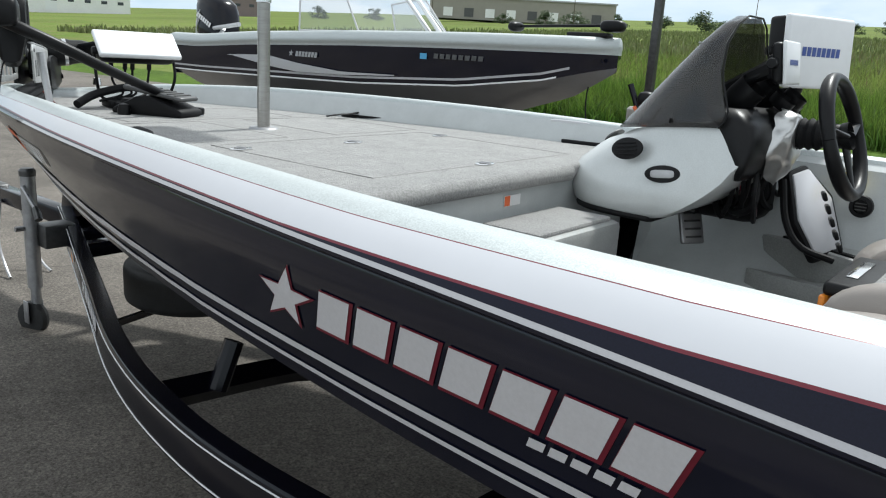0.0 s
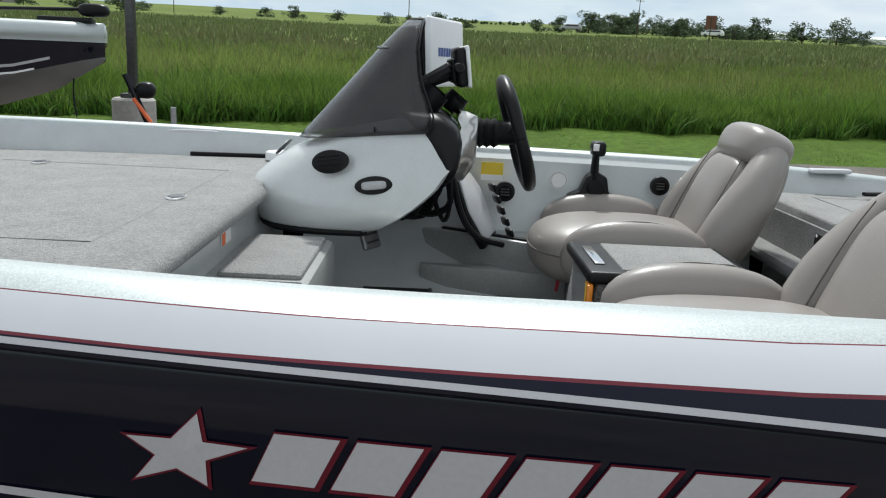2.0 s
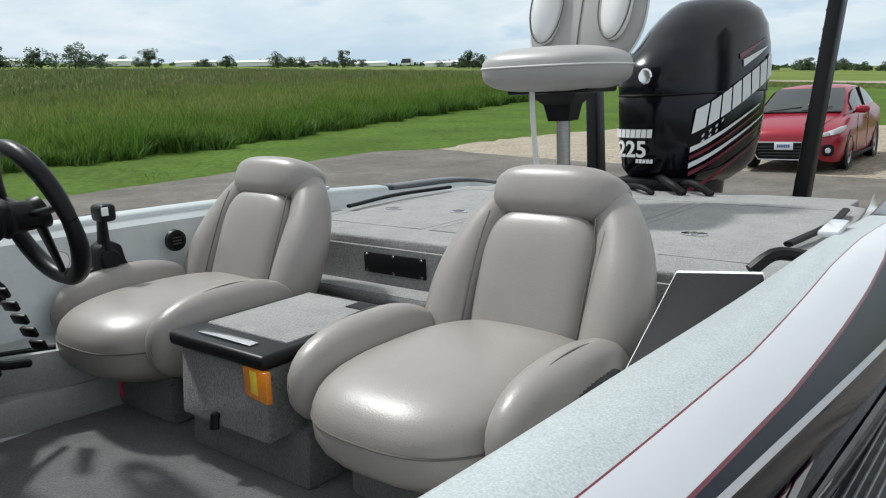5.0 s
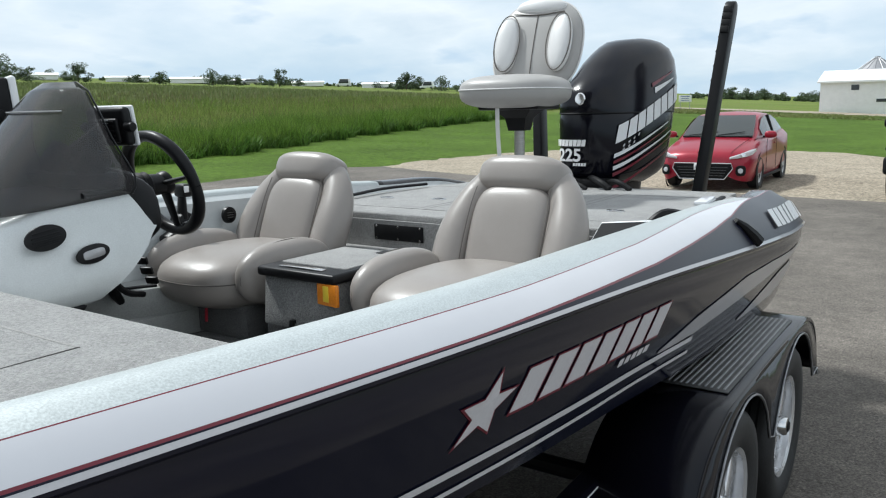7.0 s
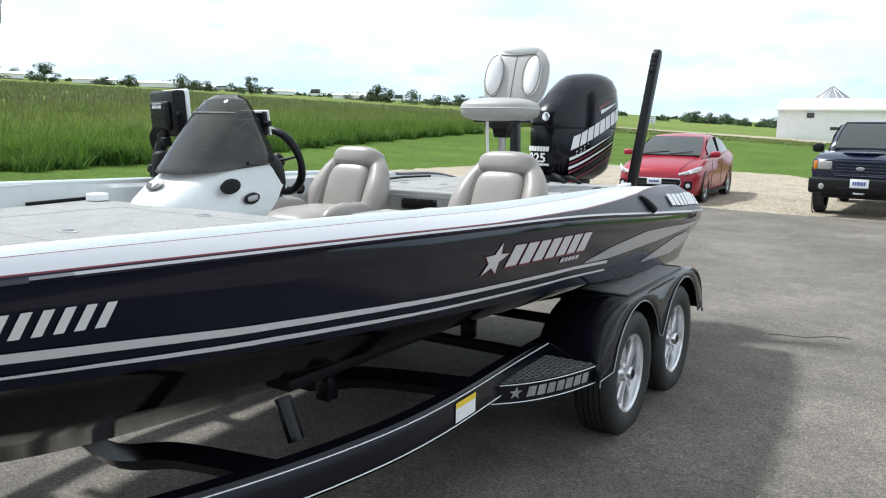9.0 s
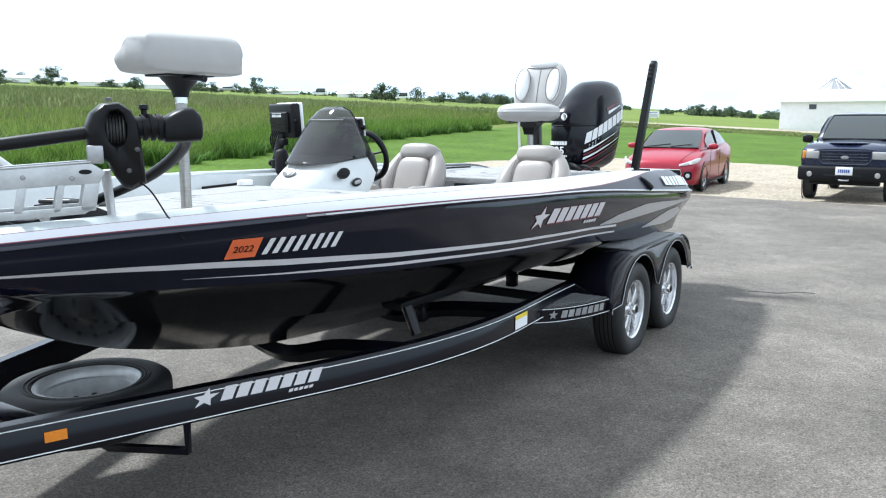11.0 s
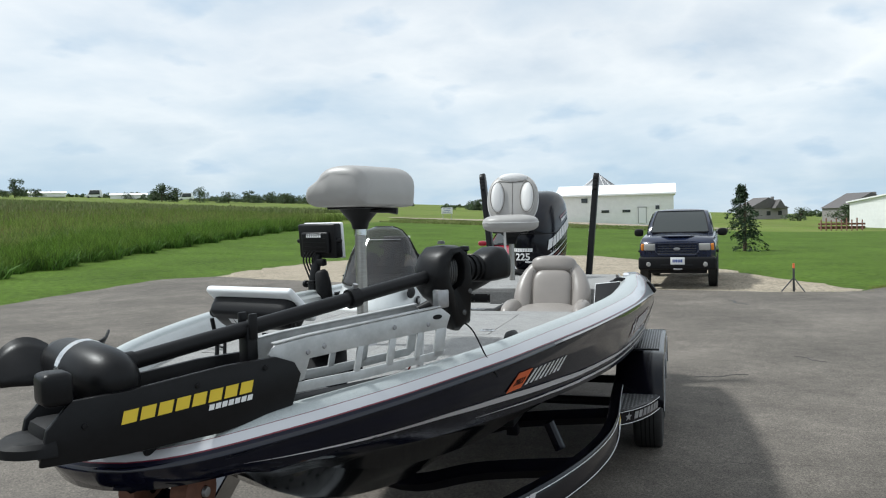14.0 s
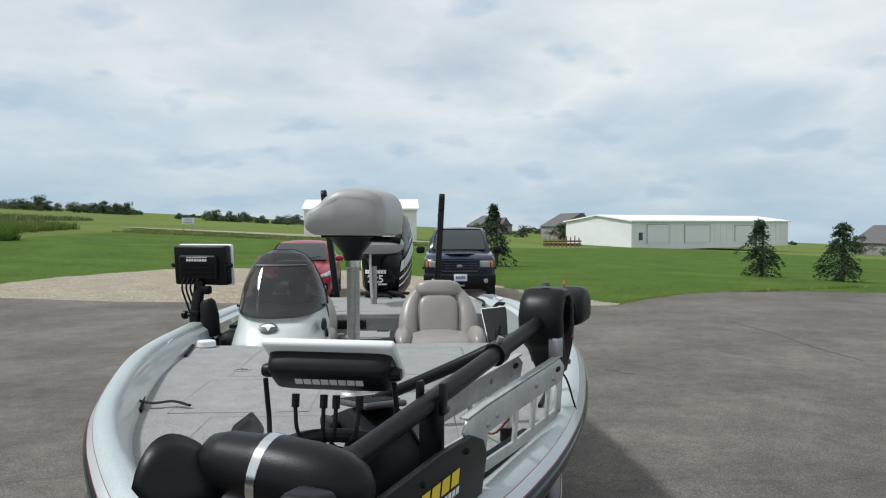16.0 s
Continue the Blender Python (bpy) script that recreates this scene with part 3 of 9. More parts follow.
boat = thing("bass_boat", Matrix(), "navy and silver bass boat with white band on its trailer", "boat")
for side in (1, -1):
    part("gunwale_cap", grid_mesh(skin(["lip", "lip2", "lip3", "crest", "crest2", "pin"], side, 0.78)), SILVER, boat, "silver metal-flake gunwale cap", smooth=60)
    part("stern_cap", grid_mesh(skin(["lip", "lip2", "lip3", "crest", "crest2", "pin"], side, -1, 0.86)), CHARCOAL, boat, "charcoal metal-flake stern cap", smooth=60)
    part("pinstripe", grid_mesh(skin(["pin", "pin2"], side)), RED, boat, "thin dark red pinstripe")
    part("white_band", grid_mesh(skin(["pin2", "mid", "band"], side)), WHITEGEL, boat, "glossy white band below the cap", smooth=60)
    part("red_edge", grid_mesh(skin(["band", "band2"], side)), RED, boat, "dark red edge below the white band")
    part("dark_wedge", grid_mesh(skin(["band2", "low", "top"], side)), WEDGE, boat, "dark navy wedge that widens towards the stern", smooth=60)
    part("bow_rail", grid_mesh(skin(["top", "rub", "rub2"], side, 4.75)), NAVY, boat, "dark rub line round the bow", smooth=60)
    part("rub_edge", grid_mesh(skin(["rub", "rub2"], side, -1, 4.85)), NAVY, boat)
    part("rub_rail", grid_mesh(skin(["top", "rub"], side, -1, 4.85)), STRIPE, boat, "silver rub line along the hull", smooth=60)
    rows = []
    for i, p in enumerate(PLAN):
        s = sect(i)
        pts = [rail(i, *s[k], side) for k in ("rub2", "dip", "dip2", "side", "chine")]
        rows.append(pts)
    part("hull_side", grid_mesh(rows), NAVY, boat, "glossy dark navy hull side", smooth=60)
    # the bottom: chine flat, two planes of the vee
    rows = []
    for i, p in enumerate(PLAN):
        s = sect(i)
        c, k = s["chine"][1], min(z_keel(p.x), s["chine"][1] - 0.02)
        e = rail(i, *s["chine"], side)
        rows.append([e, Vector((e.x, e.y * 0.92, e.z - 0.004)), Vector((e.x, e.y * 0.82, c + (k - c) * 0.16)), Vector((e.x, e.y * 0.52, c + (k - c) * 0.54)), Vector((e.x, e.y * 0.49, c + (k - c) * 0.50)), Vector((e.x, e.y * 0.12, k + 0.012)), Vector((e.x, skew(e.x), k))])
    part("hull_bottom", grid_mesh(rows), BLACKGEL, boat, "black hull bottom", smooth=40)
    # inner face of the gunwale down to deck and cockpit floor
    rows = []
    for i, p in enumerate(PLAN):
        s = sect(i)
        q = PLAN[i] - NORM[i] * s["lip"][0]
        low = DECK_F - 0.02 if q.x > 3.38 else (DECK_R - 0.02 if q.x < 1.62 else FLOOR - 0.004)
        a = rail(i, *s["lip"], side)
        well = 1.62 <= q.x <= 3.38
        run = 0.10 if well else 0.045
        rows.append([a, rail(i, s["lip"][0] + run * 0.3, a.z - 0.02, side), rail(i, s["lip"][0] + run, 0.93 if well else low + 0.01, side), rail(i, s["lip"][0] + ((0.25 if q.x < 2.6 else 0.29) if well else 0.05), low, side)])
    part("inner_liner", grid_mesh(rows), LINER, boat, "pale grey gelcoat liner", smooth=40)
    # two silver stripes on the lower side
    for lo, hi, x1 in ((0.001, 0.021, 6.25), (-0.040, -0.026, 5.3)):
        rows = []
        for x in np.arange(2.0, x1, 0.08):
            w = min(1, (x1 - x) / 1.1) * lerp(x, [3.4, 4.6], [0.8, 1.3])
            pts = []
            for t in (0, 0.5, 1):
                z = z_stripe(x) + lo + (hi - lo) * t * w
                pts.append(Vector((x, (side_y(x, z) + 0.003) * side, z)))
            rows.append(pts)
        part("side_stripe", grid_mesh(rows), MARK, boat, "silver stripe low on the hull side")
# transom
s0 = sect(0)
poly = [rail(0, *s0[k], 1) for k in ("lip", "lip2", "lip3", "crest", "band2", "top", "rub", "dip", "side", "chine")]
poly += [Vector((poly[-1].x, poly[-1].y * 0.4, 0.48)), Vector((poly[-1].x, 0, z_keel(0)))]
ring = poly + [Vector((p.x, -p.y, p.z)) for p in poly[-2::-1]]
bm = bmesh.new()
bm.faces.new([bm.verts.new(p) for p in ring])
part("transom", bm, CHARCOAL, boat, "dark grey transom", smooth=0)


def deck_outline(x0, x1, inset=0.0):
    port = []
    for i, p in enumerate(PLAN):
        s = sect(i)
        q = rail(i, s["lip"][0] + 0.046 + inset, 0, 1)
        if x0 <= q.x <= x1 and (q.y > 0.01 or not port or port[-1][1] > 0.01):
            port.append((q.x, q.y))
    port = [(x0, port[0][1])] + port
    return port + [(x, -y) for x, y in port[::-1] if y > 0.005]


part("front_deck", prism(deck_outline(3.40, 6.3), 0.05, 0.012, Matrix.Translation((0, 0, DECK_F - 0.05))), CARPET, boat, "grey carpeted front casting deck", smooth=50)
part("rear_deck", prism(deck_outline(0.14, 1.62), 0.05, 0.012, Matrix.Translation((0, 0, DECK_R - 0.05))), CARPET, boat, "grey carpeted rear deck", smooth=50)
part("cockpit_floor", prism(deck_outline(1.60, 3.42, 0.225), 0.012, 0, Matrix.Translation((0, 0, FLOOR - 0.012))), CARPETSHADE, boat, "grey carpeted cockpit floor")
part("bulkhead", box((3.44, 0, 0.79), (0.038, 1.40, 0.06)), LINER, boat)
part("bulkhead", box((3.44, 0, 1.0), (0.04, 1.56, 0.36)), LINER, boat, "pale liner face below the front deck")
part("bulkhead", box((3.443, 0, 1.075), (0.038, 1.86, 0.20)), LINER, boat)
part("bulkhead", box((1.60, 0, 0.885), (0.03, 1.50, 0.20)), CARPET, boat, "carpeted face below the rear deck")
part("bulkhead", box((1.60, 0, 1.07), (0.034, 1.82, 0.19)), CARPET, boat, "carpeted face below the rear deck")

# ---------------------------------------------------------------- decals on the hull


def axes(o, u, v):
    """A matrix whose x runs along u, y along v, from the point o."""
    u = Vector(u).normalized()
    w = u.cross(Vector(v)).normalized()
    v = w.cross(u)
    m = Matrix((u, v, w)).transposed().to_4x4()
    m.translation = o
    return m


STAR = [(0.5 * math.sin(2 * math.pi * i / 10) * (1.0 if i % 2 == 0 else 0.42), 0.5 * math.cos(2 * math.pi * i / 10) * (1.0 if i % 2 == 0 else 0.42)) for i in range(10)]
# one plain slanted block stands for each sign of a word mark
SIGN = [(0.0, 0.0, 1.0, 1.0)]


def blocks(count, w, h, slant, gap=0.25, bold=0.0):
    """Outlines, in metres, of a row of plain block shapes, w long and h high, leaning by slant."""
    cell = w / (count * (1 + gap))
    out = []
    for n in range(count):
        x0 = n * cell * (1 + gap)
        for a, b, c, d in SIGN:
            q = [(x0 + a * cell - bold, b * h - bold), (x0 + c * cell + bold, b * h - bold), (x0 + c * cell + bold, d * h + bold), (x0 + a * cell - bold, d * h + bold)]
            out.append([(x + y * slant, y) for x, y in q])
    return out


def decal(polys, place, lift):
    """Thin shapes; place(x, y, lift) puts them on a surface."""
    bm = bmesh.new()
    for q in polys:
        v = [bm.verts.new(place(x, y, lift)) for x, y in q]
        if len(v) == 10:
            c = bm.verts.new(place(sum(p[0] for p in q) / 10, sum(p[1] for p in q) / 10, lift))
            for i in range(10):
                bm.faces.new((v[i], v[(i + 1) % 10], c))
        else:
            bm.faces.new(v)
    return bm


def pieces(name, polys, place, lift, material, parent, label=""):
    """Each flat shape as a part of its own."""
    for q in polys:
        part(name, decal([q], place, lift), material, parent, label, smooth=0)


def scaled(poly, s, ox=0, oy=0, slant=0):
    return [(x * s + ox + y * s * slant, y * s + oy) for x, y in poly]


def flat_place(m):
    return lambda x, y, lift: m @ Vector((x, y, lift))


def hull_place(x0, z0, dx, side):
    """Writing runs aft along the port side, so x decreases; its line follows the sheer."""
    def f(x, y, lift):
        wx = x0 - x * side
        wz = z0 - x * dx + y
        return Vector((wx, side * (side_y(wx, wz) + lift), wz))
    return f


def wordmark(parent, place, n, h, w, star, sub=True, red=True, print_mat=MARK, name="brand_mark"):
    polys = blocks(n, w, h, 0.42, gap=0.26)
    if star:
        polys = [scaled([(x * 1.25, y) for x, y in STAR], star, -star * 0.66, h * 0.42, 0.4)] + polys
    lift = 0.003
    if red:
        back = blocks(n, w, h, 0.42, gap=0.26, bold=h * 0.06)
        back = [[(x + h * 0.03, y - h * 0.03) for x, y in q] for q in back]
        back = [scaled([(x * 1.25, y) for x, y in STAR], star * 1.14, -star * 0.65, h * 0.41, 0.4)] + back
        pieces(name + "_edge", back, place, 0.003, RED, parent, "dark red edge of a mark")
        lift = 0.0045
    pieces(name, polys, place, lift, print_mat, parent, "pale plain shape of a mark")
    if sub:
        small = [[(x + w * 0.66, y - h * 0.42) for x, y in q] for q in blocks(5, w * 0.26, h * 0.22, 0.42, gap=0.3)]
        pieces(name + "_line", small, place, lift, print_mat, parent)


for side in (1, -1):
    # mark amidships
    x0 = 3.085 if side > 0 else 2.2
    wordmark(boat, hull_place(x0, 1.072, 0.028 * side, side), 7, 0.085, 0.74, 0.135)
    # registration: plain bars, and the dated sticker before it
    x1 = 5.00 if side > 0 else 4.62
    bars = [[(x, y) for x, y in q] for q in blocks(8, 0.36, 0.066, 0.18, gap=0.9)]
    pieces("registration_bar", bars, hull_place(x1, 1.140, 0.018 * side, side), 0.004, WHITE, boat, "plain white bar")
    xs = 5.15 if side > 0 else 4.45
    part("registration_sticker", decal([[(0, 0), (0.062, 0), (0.062, 0.08), (0, 0.08)], [(0.062, 0), (0.125, 0), (0.125, 0.08), (0.062, 0.08)]], hull_place(xs, 1.137, 0.018 * side, side), 0.004), ORANGE, boat, "orange dated sticker", smooth=0)
    # swoosh near the stern
    rows = []
    for x in np.arange(0.08, 2.34, 0.06):
        mid = lerp(x, [0.0, 0.3, 0.7, 1.1, 1.5, 2.0, 2.5, 2.9], [0.975, 0.980, 0.988, 1.0, 1.007, 0.992, 0.972, 0.970])
        h = lerp(x, [0.0, 0.3, 0.7, 1.1, 1.5, 2.0, 2.32, 2.9], [0.004, 0.008, 0.020, 0.034, 0.043, 0.030, 0.002, 0.002])
        rows.append([Vector((x, side * (side_y(x, mid + d * h) + 0.0035), mid + d * h)) for d in (-1, 0, 1)])
    part("silver_swoosh", grid_mesh(rows), STRIPE, boat, "silver swoosh near the stern")
    rows = []
    for x in np.arange(0.36, 1.42, 0.05):
        mid = lerp(x, [0.35, 0.5, 0.8, 1.1, 1.4], [0.890, 0.895, 0.885, 0.875, 0.862])
        h = lerp(x, [0.35, 0.5, 0.8, 1.1, 1.4], [0.008, 0.045, 0.055, 0.030, 0.005])
        rows.append([Vector((x, side * (side_y(x, mid + d * h) + 0.0035), mid + d * h)) for d in (-1, 0, 1)])
    part("silver_swoosh", grid_mesh(rows), STRIPE, boat, "silver swoosh near the stern")
    # model plate on the stern quarter: plain bars
    q = []
    for poly in blocks(8, 0.95, 0.075, 0.0, gap=0.22):
        q.append(poly)

    def stern_place(x, y, lift, side=side):
        wx = (0.98 - x) if side > 0 else (0.03 + x)
        i = min(range(len(PLAN)), key=lambda j: abs(PLAN[j].x - wx))
        o, z = flank(wx, 0.12 + y * 4.1)
        return Vector((wx, side * (PLAN[i].y - o + lift), z + lift))
    part("model_bars", decal(q, stern_place, 0.006), WHITE, boat, "row of plain white bars", smooth=0)
    part("stern_scoop", tube([stern_place(-0.46 - 1.1 * y if side > 0 else 1.41 + 1.1 * y, y, 0.002) for y in (-0.018, 0.01, 0.04, 0.07)], [0.030, 0.026, 0.020, 0.010], 10), BLACK, boat, "small black scoop on the stern quarter")


def lettering(text, size, m, material, parent, name, label="", bend=None, bold=0.0):
    """Readable text as thin solid letters."""
    cu = bpy.data.curves.new("letters", "FONT")
    cu.body, cu.size, cu.extrude, cu.align_x, cu.align_y = text, size, 0.0006, "CENTER", "CENTER"
    cu.offset = bold
    tmp = new("letters", cu)
    me = bpy.data.meshes.new_from_object(tmp.evaluated_get(bpy.context.evaluated_depsgraph_get()))
    bpy.data.objects.remove(tmp)
    bpy.data.curves.remove(cu)
    if bend:
        for v in me.vertices:
            v.co = bend(*v.co)
    me.materials.clear()
    me.materials.append(material)
    ob = new(name, me)
    ob.parent = parent
    ob.matrix_basis = m
    return tagged(ob, label)


p = Vector((5.088, side_y(5.088, 1.172) + 0.0065, 1.172))
t_u = (Vector((5.03, side_y(5.03, 1.17), 1.17)) - Vector((5.15, side_y(5.15, 1.173), 1.173)))
t_v = (Vector((5.088, side_y(5.088, 1.21), 1.21)) - Vector((5.088, side_y(5.088, 1.14), 1.14)))
lettering("2022", 0.044, axes(p, t_u, t_v), BLACKM, boat, "sticker_year", "black printed year")

# ---------------------------------------------------------------- decks and cockpit


def groove(pts, w=0.0036, z=0.0):
    return tube([(x, y, z) for x, y in pts], w, 6, flat=0.35)


for x0, x1, y0, y1 in ((3.56, 4.32, -0.56, 0.52), (4.40, 5.0, 0.12, 0.60), (4.40, 5.0, -0.62, -0.12), (5.06, 5.5, -0.45, 0.40)):
    part("hatch_seam", groove([(x0, y0), (x1, y0), (x1, y1), (x0, y1), (x0, y0)], z=DECK_F + 0.0005), SEAM, boat, "dark seam of a deck hatch")
for x0, x1, y0, y1 in ((0.45, 1.42, -0.84, -0.30), (0.45, 1.42, -0.26, 0.30), (0.45, 1.42, 0.34, 0.86)):
    part("hatch_seam", groove([(x0, y0), (x1, y0), (x1, y1), (x0, y1), (x0, y0)], z=DECK_R + 0.0005), SEAM, boat, "dark seam of a deck hatch")


def deck_latch(x, y, z, yaw):
    t = part("deck_latch", prism(ellipse(0, 0, 0.042, 0.026, 24), 0.005, 0.0015, pose(x, y, z, 0, 0, yaw)), CHROME, boat, "oval bright metal flush latch")
    part("pull_ring", tube([Vector((x, y, z + 0.006)) + Vector((0.022 * math.cos(a), 0.013 * math.sin(a), 0)) for a in np.linspace(0, 6.28, 17)], 0.0022, 6), STEEL, t)
    part("latch_recess", prism(ellipse(0, 0, 0.026, 0.015, 16), 0.0015, 0, pose(x, y, z + 0.005, 0, 0, yaw)), DARKSTEEL, t)


for x, y in ((4.20, 0.49), (4.17, 0.0), (4.18, -0.53), (3.56, -0.015), (5.2, 0.0)):
    deck_latch(x, y, DECK_F, 90)
for x, y in ((1.10, -0.72), (1.05, -0.42), (1.10, 0.55), (1.1, 0.1)):
    deck_latch(x, y, DECK_R, 90)

# front deck's padded aft lip, the step below it with its mat
part("deck_lip", tube([(3.405, -0.30, DECK_F - 0.028), (3.405, 0.0, DECK_F - 0.028), (3.405, 0.88, DECK_F - 0.028)], 0.029, 12), CARPET, boat, "rolled carpet edge of the front deck")
step = part("step_box", box((3.295, 0.19, 0.93), (0.28, 0.88, 0.30), 0.02), LINERSHADE, boat, "pale moulded step in front of the passenger")
part("step_carpet", box((3.285, 0.0, 1.084), (0.21, 0.44, 0.020), 0.009), CARPET, step, "grey carpet pad")
mat_ = part("step_mat", box((3.285, 0.44, 1.083), (0.23, 0.36, 0.010), 0.004), RUBBER, step, "ribbed dark rubber mat")
for k in range(17):
    part("rib", box((3.181 + k * 0.013, 0.44, 1.0885), (0.007, 0.34, 0.005), 0.002), RUBBER, mat_)
part("warning_label", box((3.417, 0.02, 1.135), (0.003, 0.09, 0.035)), WHITE, boat, "small white and orange warning label")
part("label_patch", box((3.4155, 0.05, 1.135), (0.003, 0.028, 0.032)), ORANGE, boat)
# starboard footwell ledge with its ribbed strip
part("footwell_ledge", prism([(2.96, -0.99), (2.96, -0.96), (2.86, -0.90), (2.48, -0.72), (2.34, -0.70), (2.34, -1.0)], 0.13, 0.012, pose(0, 0, 0.86)), LINERSHADE, boat, "pale moulded ledge below the console")
part("ledge_strip", box((2.66, -0.84, 0.993), (0.36, 0.025, 0.010), 0.003, rot(0, 0, -27)), BLACKM, boat, "black ribbed strip")
part("foot_well_mat", box((2.985, -0.56, FLOOR + 0.006), (0.25, 0.42, 0.010), 0.004), BLACKM, boat, "black rubber foot mat")
part("mat_edge", tube(spline([(2.86, -0.77, FLOOR + 0.006), (2.852, -0.60, FLOOR + 0.006), (2.855, -0.42, FLOOR + 0.006), (2.90, -0.335, FLOOR + 0.006), (3.0, -0.315, FLOOR + 0.006), (3.045, -0.26, FLOOR + 0.006), (3.06, -0.10, FLOOR + 0.006), (3.07, 0.2, FLOOR + 0.006)], 30), 0.009, 8), DARKSTEEL, boat)
hf = part("foot_pedal", bevelled(box((0, 0, 0), (0.018, 0.10, 0.17)), 0.008, 3), STEEL, boat, "grey hot-foot pedal")
hf.matrix_basis = pose(3.10, -0.70, 1.03, 0, 20, -30)
for k in range(5):
    part("pedal_rib", box((-0.010, 0, -0.06 + 0.03 * k), (0.005, 0.07, 0.008), 0.002), DARKSTEEL, hf)
# aft bulkhead's service panel
pan = part("service_panel", box((1.622, -0.245, 1.113), (0.008, 0.27, 0.070), 0.004), BLACKM, boat, "dark rectangular service panel with screws")
for yy in (-0.365, -0.245, -0.125):
    for zz in (1.086, 1.140):
        part("screw", lathe([(0.0, 0.004), (0.005, 0.003), (0.006, 0)], 8, pose(1.626, yy, zz, 0, 90, 0)), CHROME, pan)
part("bulkhead_ledge", box((1.66, 0, 1.02), (0.10, 1.78, 0.05), 0.02), CARPET, boat, "carpeted ledge below the rear deck")

part("ledge_face", prism([(2.90, -0.80), (2.90, -0.785), (2.80, -0.755), (2.48, -0.715), (2.34, -0.695), (2.34, -0.80)], 0.10, 0.004, pose(0, 0, FLOOR)), LINERSHADE, boat, "pale face below the ledge")
# speaker rings, round sticker and throttle on the starboard cockpit wall


def wall_disc(name, x, z, r, material, label, y=None, inner=None):
    yy = y if y is not None else -(side_y(x, z_rub(x) - 0.02) - 0.275)
    m = pose(x, yy, z, -90, 0, 0)
    t = part(name, lathe([(0, 0.010), (r * 0.55, 0.008), (r * 0.62, 0.016), (r * 0.95, 0.014), (r, 0.0)], 28, m), material, boat, label)
    if inner:
        part("inner_disc", lathe([(0, 0.013), (r * 0.5, 0.012)], 20, m), inner, t)
        for k in range(3):
            part("grille_bar", box((x, yy + 0.016, z + (k - 1) * r * 0.28), (r * 0.9, 0.004, r * 0.08)), DARKSTEEL, t)


wall_disc("round_speaker", 2.587, 1.148, 0.040, BLACK, "small round black speaker", inner=BLACKM)
wall_disc("round_speaker", 1.985, 1.198, 0.038, BLACK, "small round black speaker", inner=BLACKM)
yw = -(side_y(2.45, 1.2) - 0.268)
part("round_sticker", lathe([(0.0, 0.001), (0.035, 0.001)], 24, pose(2.38, yw, 1.20, -90, 0, 0)), WHITE, boat, "round white sticker with a grey ring")
part("sticker_ring", lathe([(0.029, 0.0018), (0.032, 0.0018)], 24, pose(2.38, yw, 1.20, -90, 0, 0)), STEEL, boat)
part("capacity_sticker", box((2.64, yw - 0.004, 1.232), (0.085, 0.003, 0.05)), YELLOW, boat, "small yellow capacity sticker")
part("capacity_sticker_white", box((2.64, yw - 0.003, 1.198), (0.085, 0.003, 0.022)), WHITE, boat)
thr = part("throttle_box", prism([(-0.10, -0.01), (0.075, -0.01), (0.09, 0.02), (0.055, 0.055), (0.045, 0.11), (0.0, 0.135), (-0.035, 0.11), (-0.055, 0.055), (-0.10, 0.035)], 0.065, 0.010, axes((2.245, -0.945, 1.115), (-1, 0, 0), (0, 0, 1))), BLACK, boat, "black throttle control on the side wall")
part("throttle_lever", tube([(2.245, -0.905, 1.17), (2.25, -0.90, 1.25), (2.250, -0.895, 1.315)], [0.034, 0.027, 0.022], 12, flat=0.6), BLACK, thr, "upright black lever")
part("throttle_grip", bevelled(box((2.247, -0.885, 1.335), (0.052, 0.075, 0.055)), 0.014, 3), BLACK, thr, "rounded black grip")
part("trim_switch", box((2.262, -0.846, 1.342), (0.022, 0.006, 0.026), 0.002), WHITE, thr)
part("shift_cover", lathe([(0, 0.012), (0.028, 0.010), (0.034, 0)], 18, pose(2.245, -0.878, 1.185, -90, 0, 0)), BLACKM, thr)

# rod straps and vents along the gunwale's inner face; retaining strips
for sx in (1, -1):
    for x in (4.62, 3.8):
        yy = sx * (side_y(x, z_rub(x) - 0.02) - cap_width(x) + 0.01)
        part("gunwale_recess", prism(ellipse(0, 0, 0.10, 0.016, 20, 4), 0.008, 0.003, axes((x, yy, z_crest(x) - 0.028), (1, -0.12 * sx, 0), (0, -sx * 0.3, 1))), WHITEGEL, boat, "moulded rod-strap recess")
    for x in (3.62, 4.75):
        y = sx * (side_y(x, z_rub(x) - 0.02) - cap_width(x) - 0.03)
        part("rod_strip", box((x, y - sx * 0.012, DECK_F + 0.008), (0.36 if x < 4 else 0.5, 0.014, 0.016), 0.004, rot(0, 0, -9 * sx if x < 4 else -16 * sx)), BLACKM, boat, "black rod-holding strip at the deck's edge")
    part("rod_strip", tube(spline([(1.22, sx * 0.86, DECK_R + 0.02), (0.9, sx * 0.89, DECK_R + 0.025), (0.55, sx * 0.86, DECK_R + 0.02)], 10), 0.014, 8, flat=0.6), BLACKM, boat, "black rod-holding strip at the deck's edge")
    part("gunwale_tip", box((1.3, sx * 0.99, z_crest(1.3) + 0.004), (0.16, 0.05, 0.018), 0.008, rot(0, 2, 3 * sx)), WHITEGEL, boat, "moulded white cleat cover")

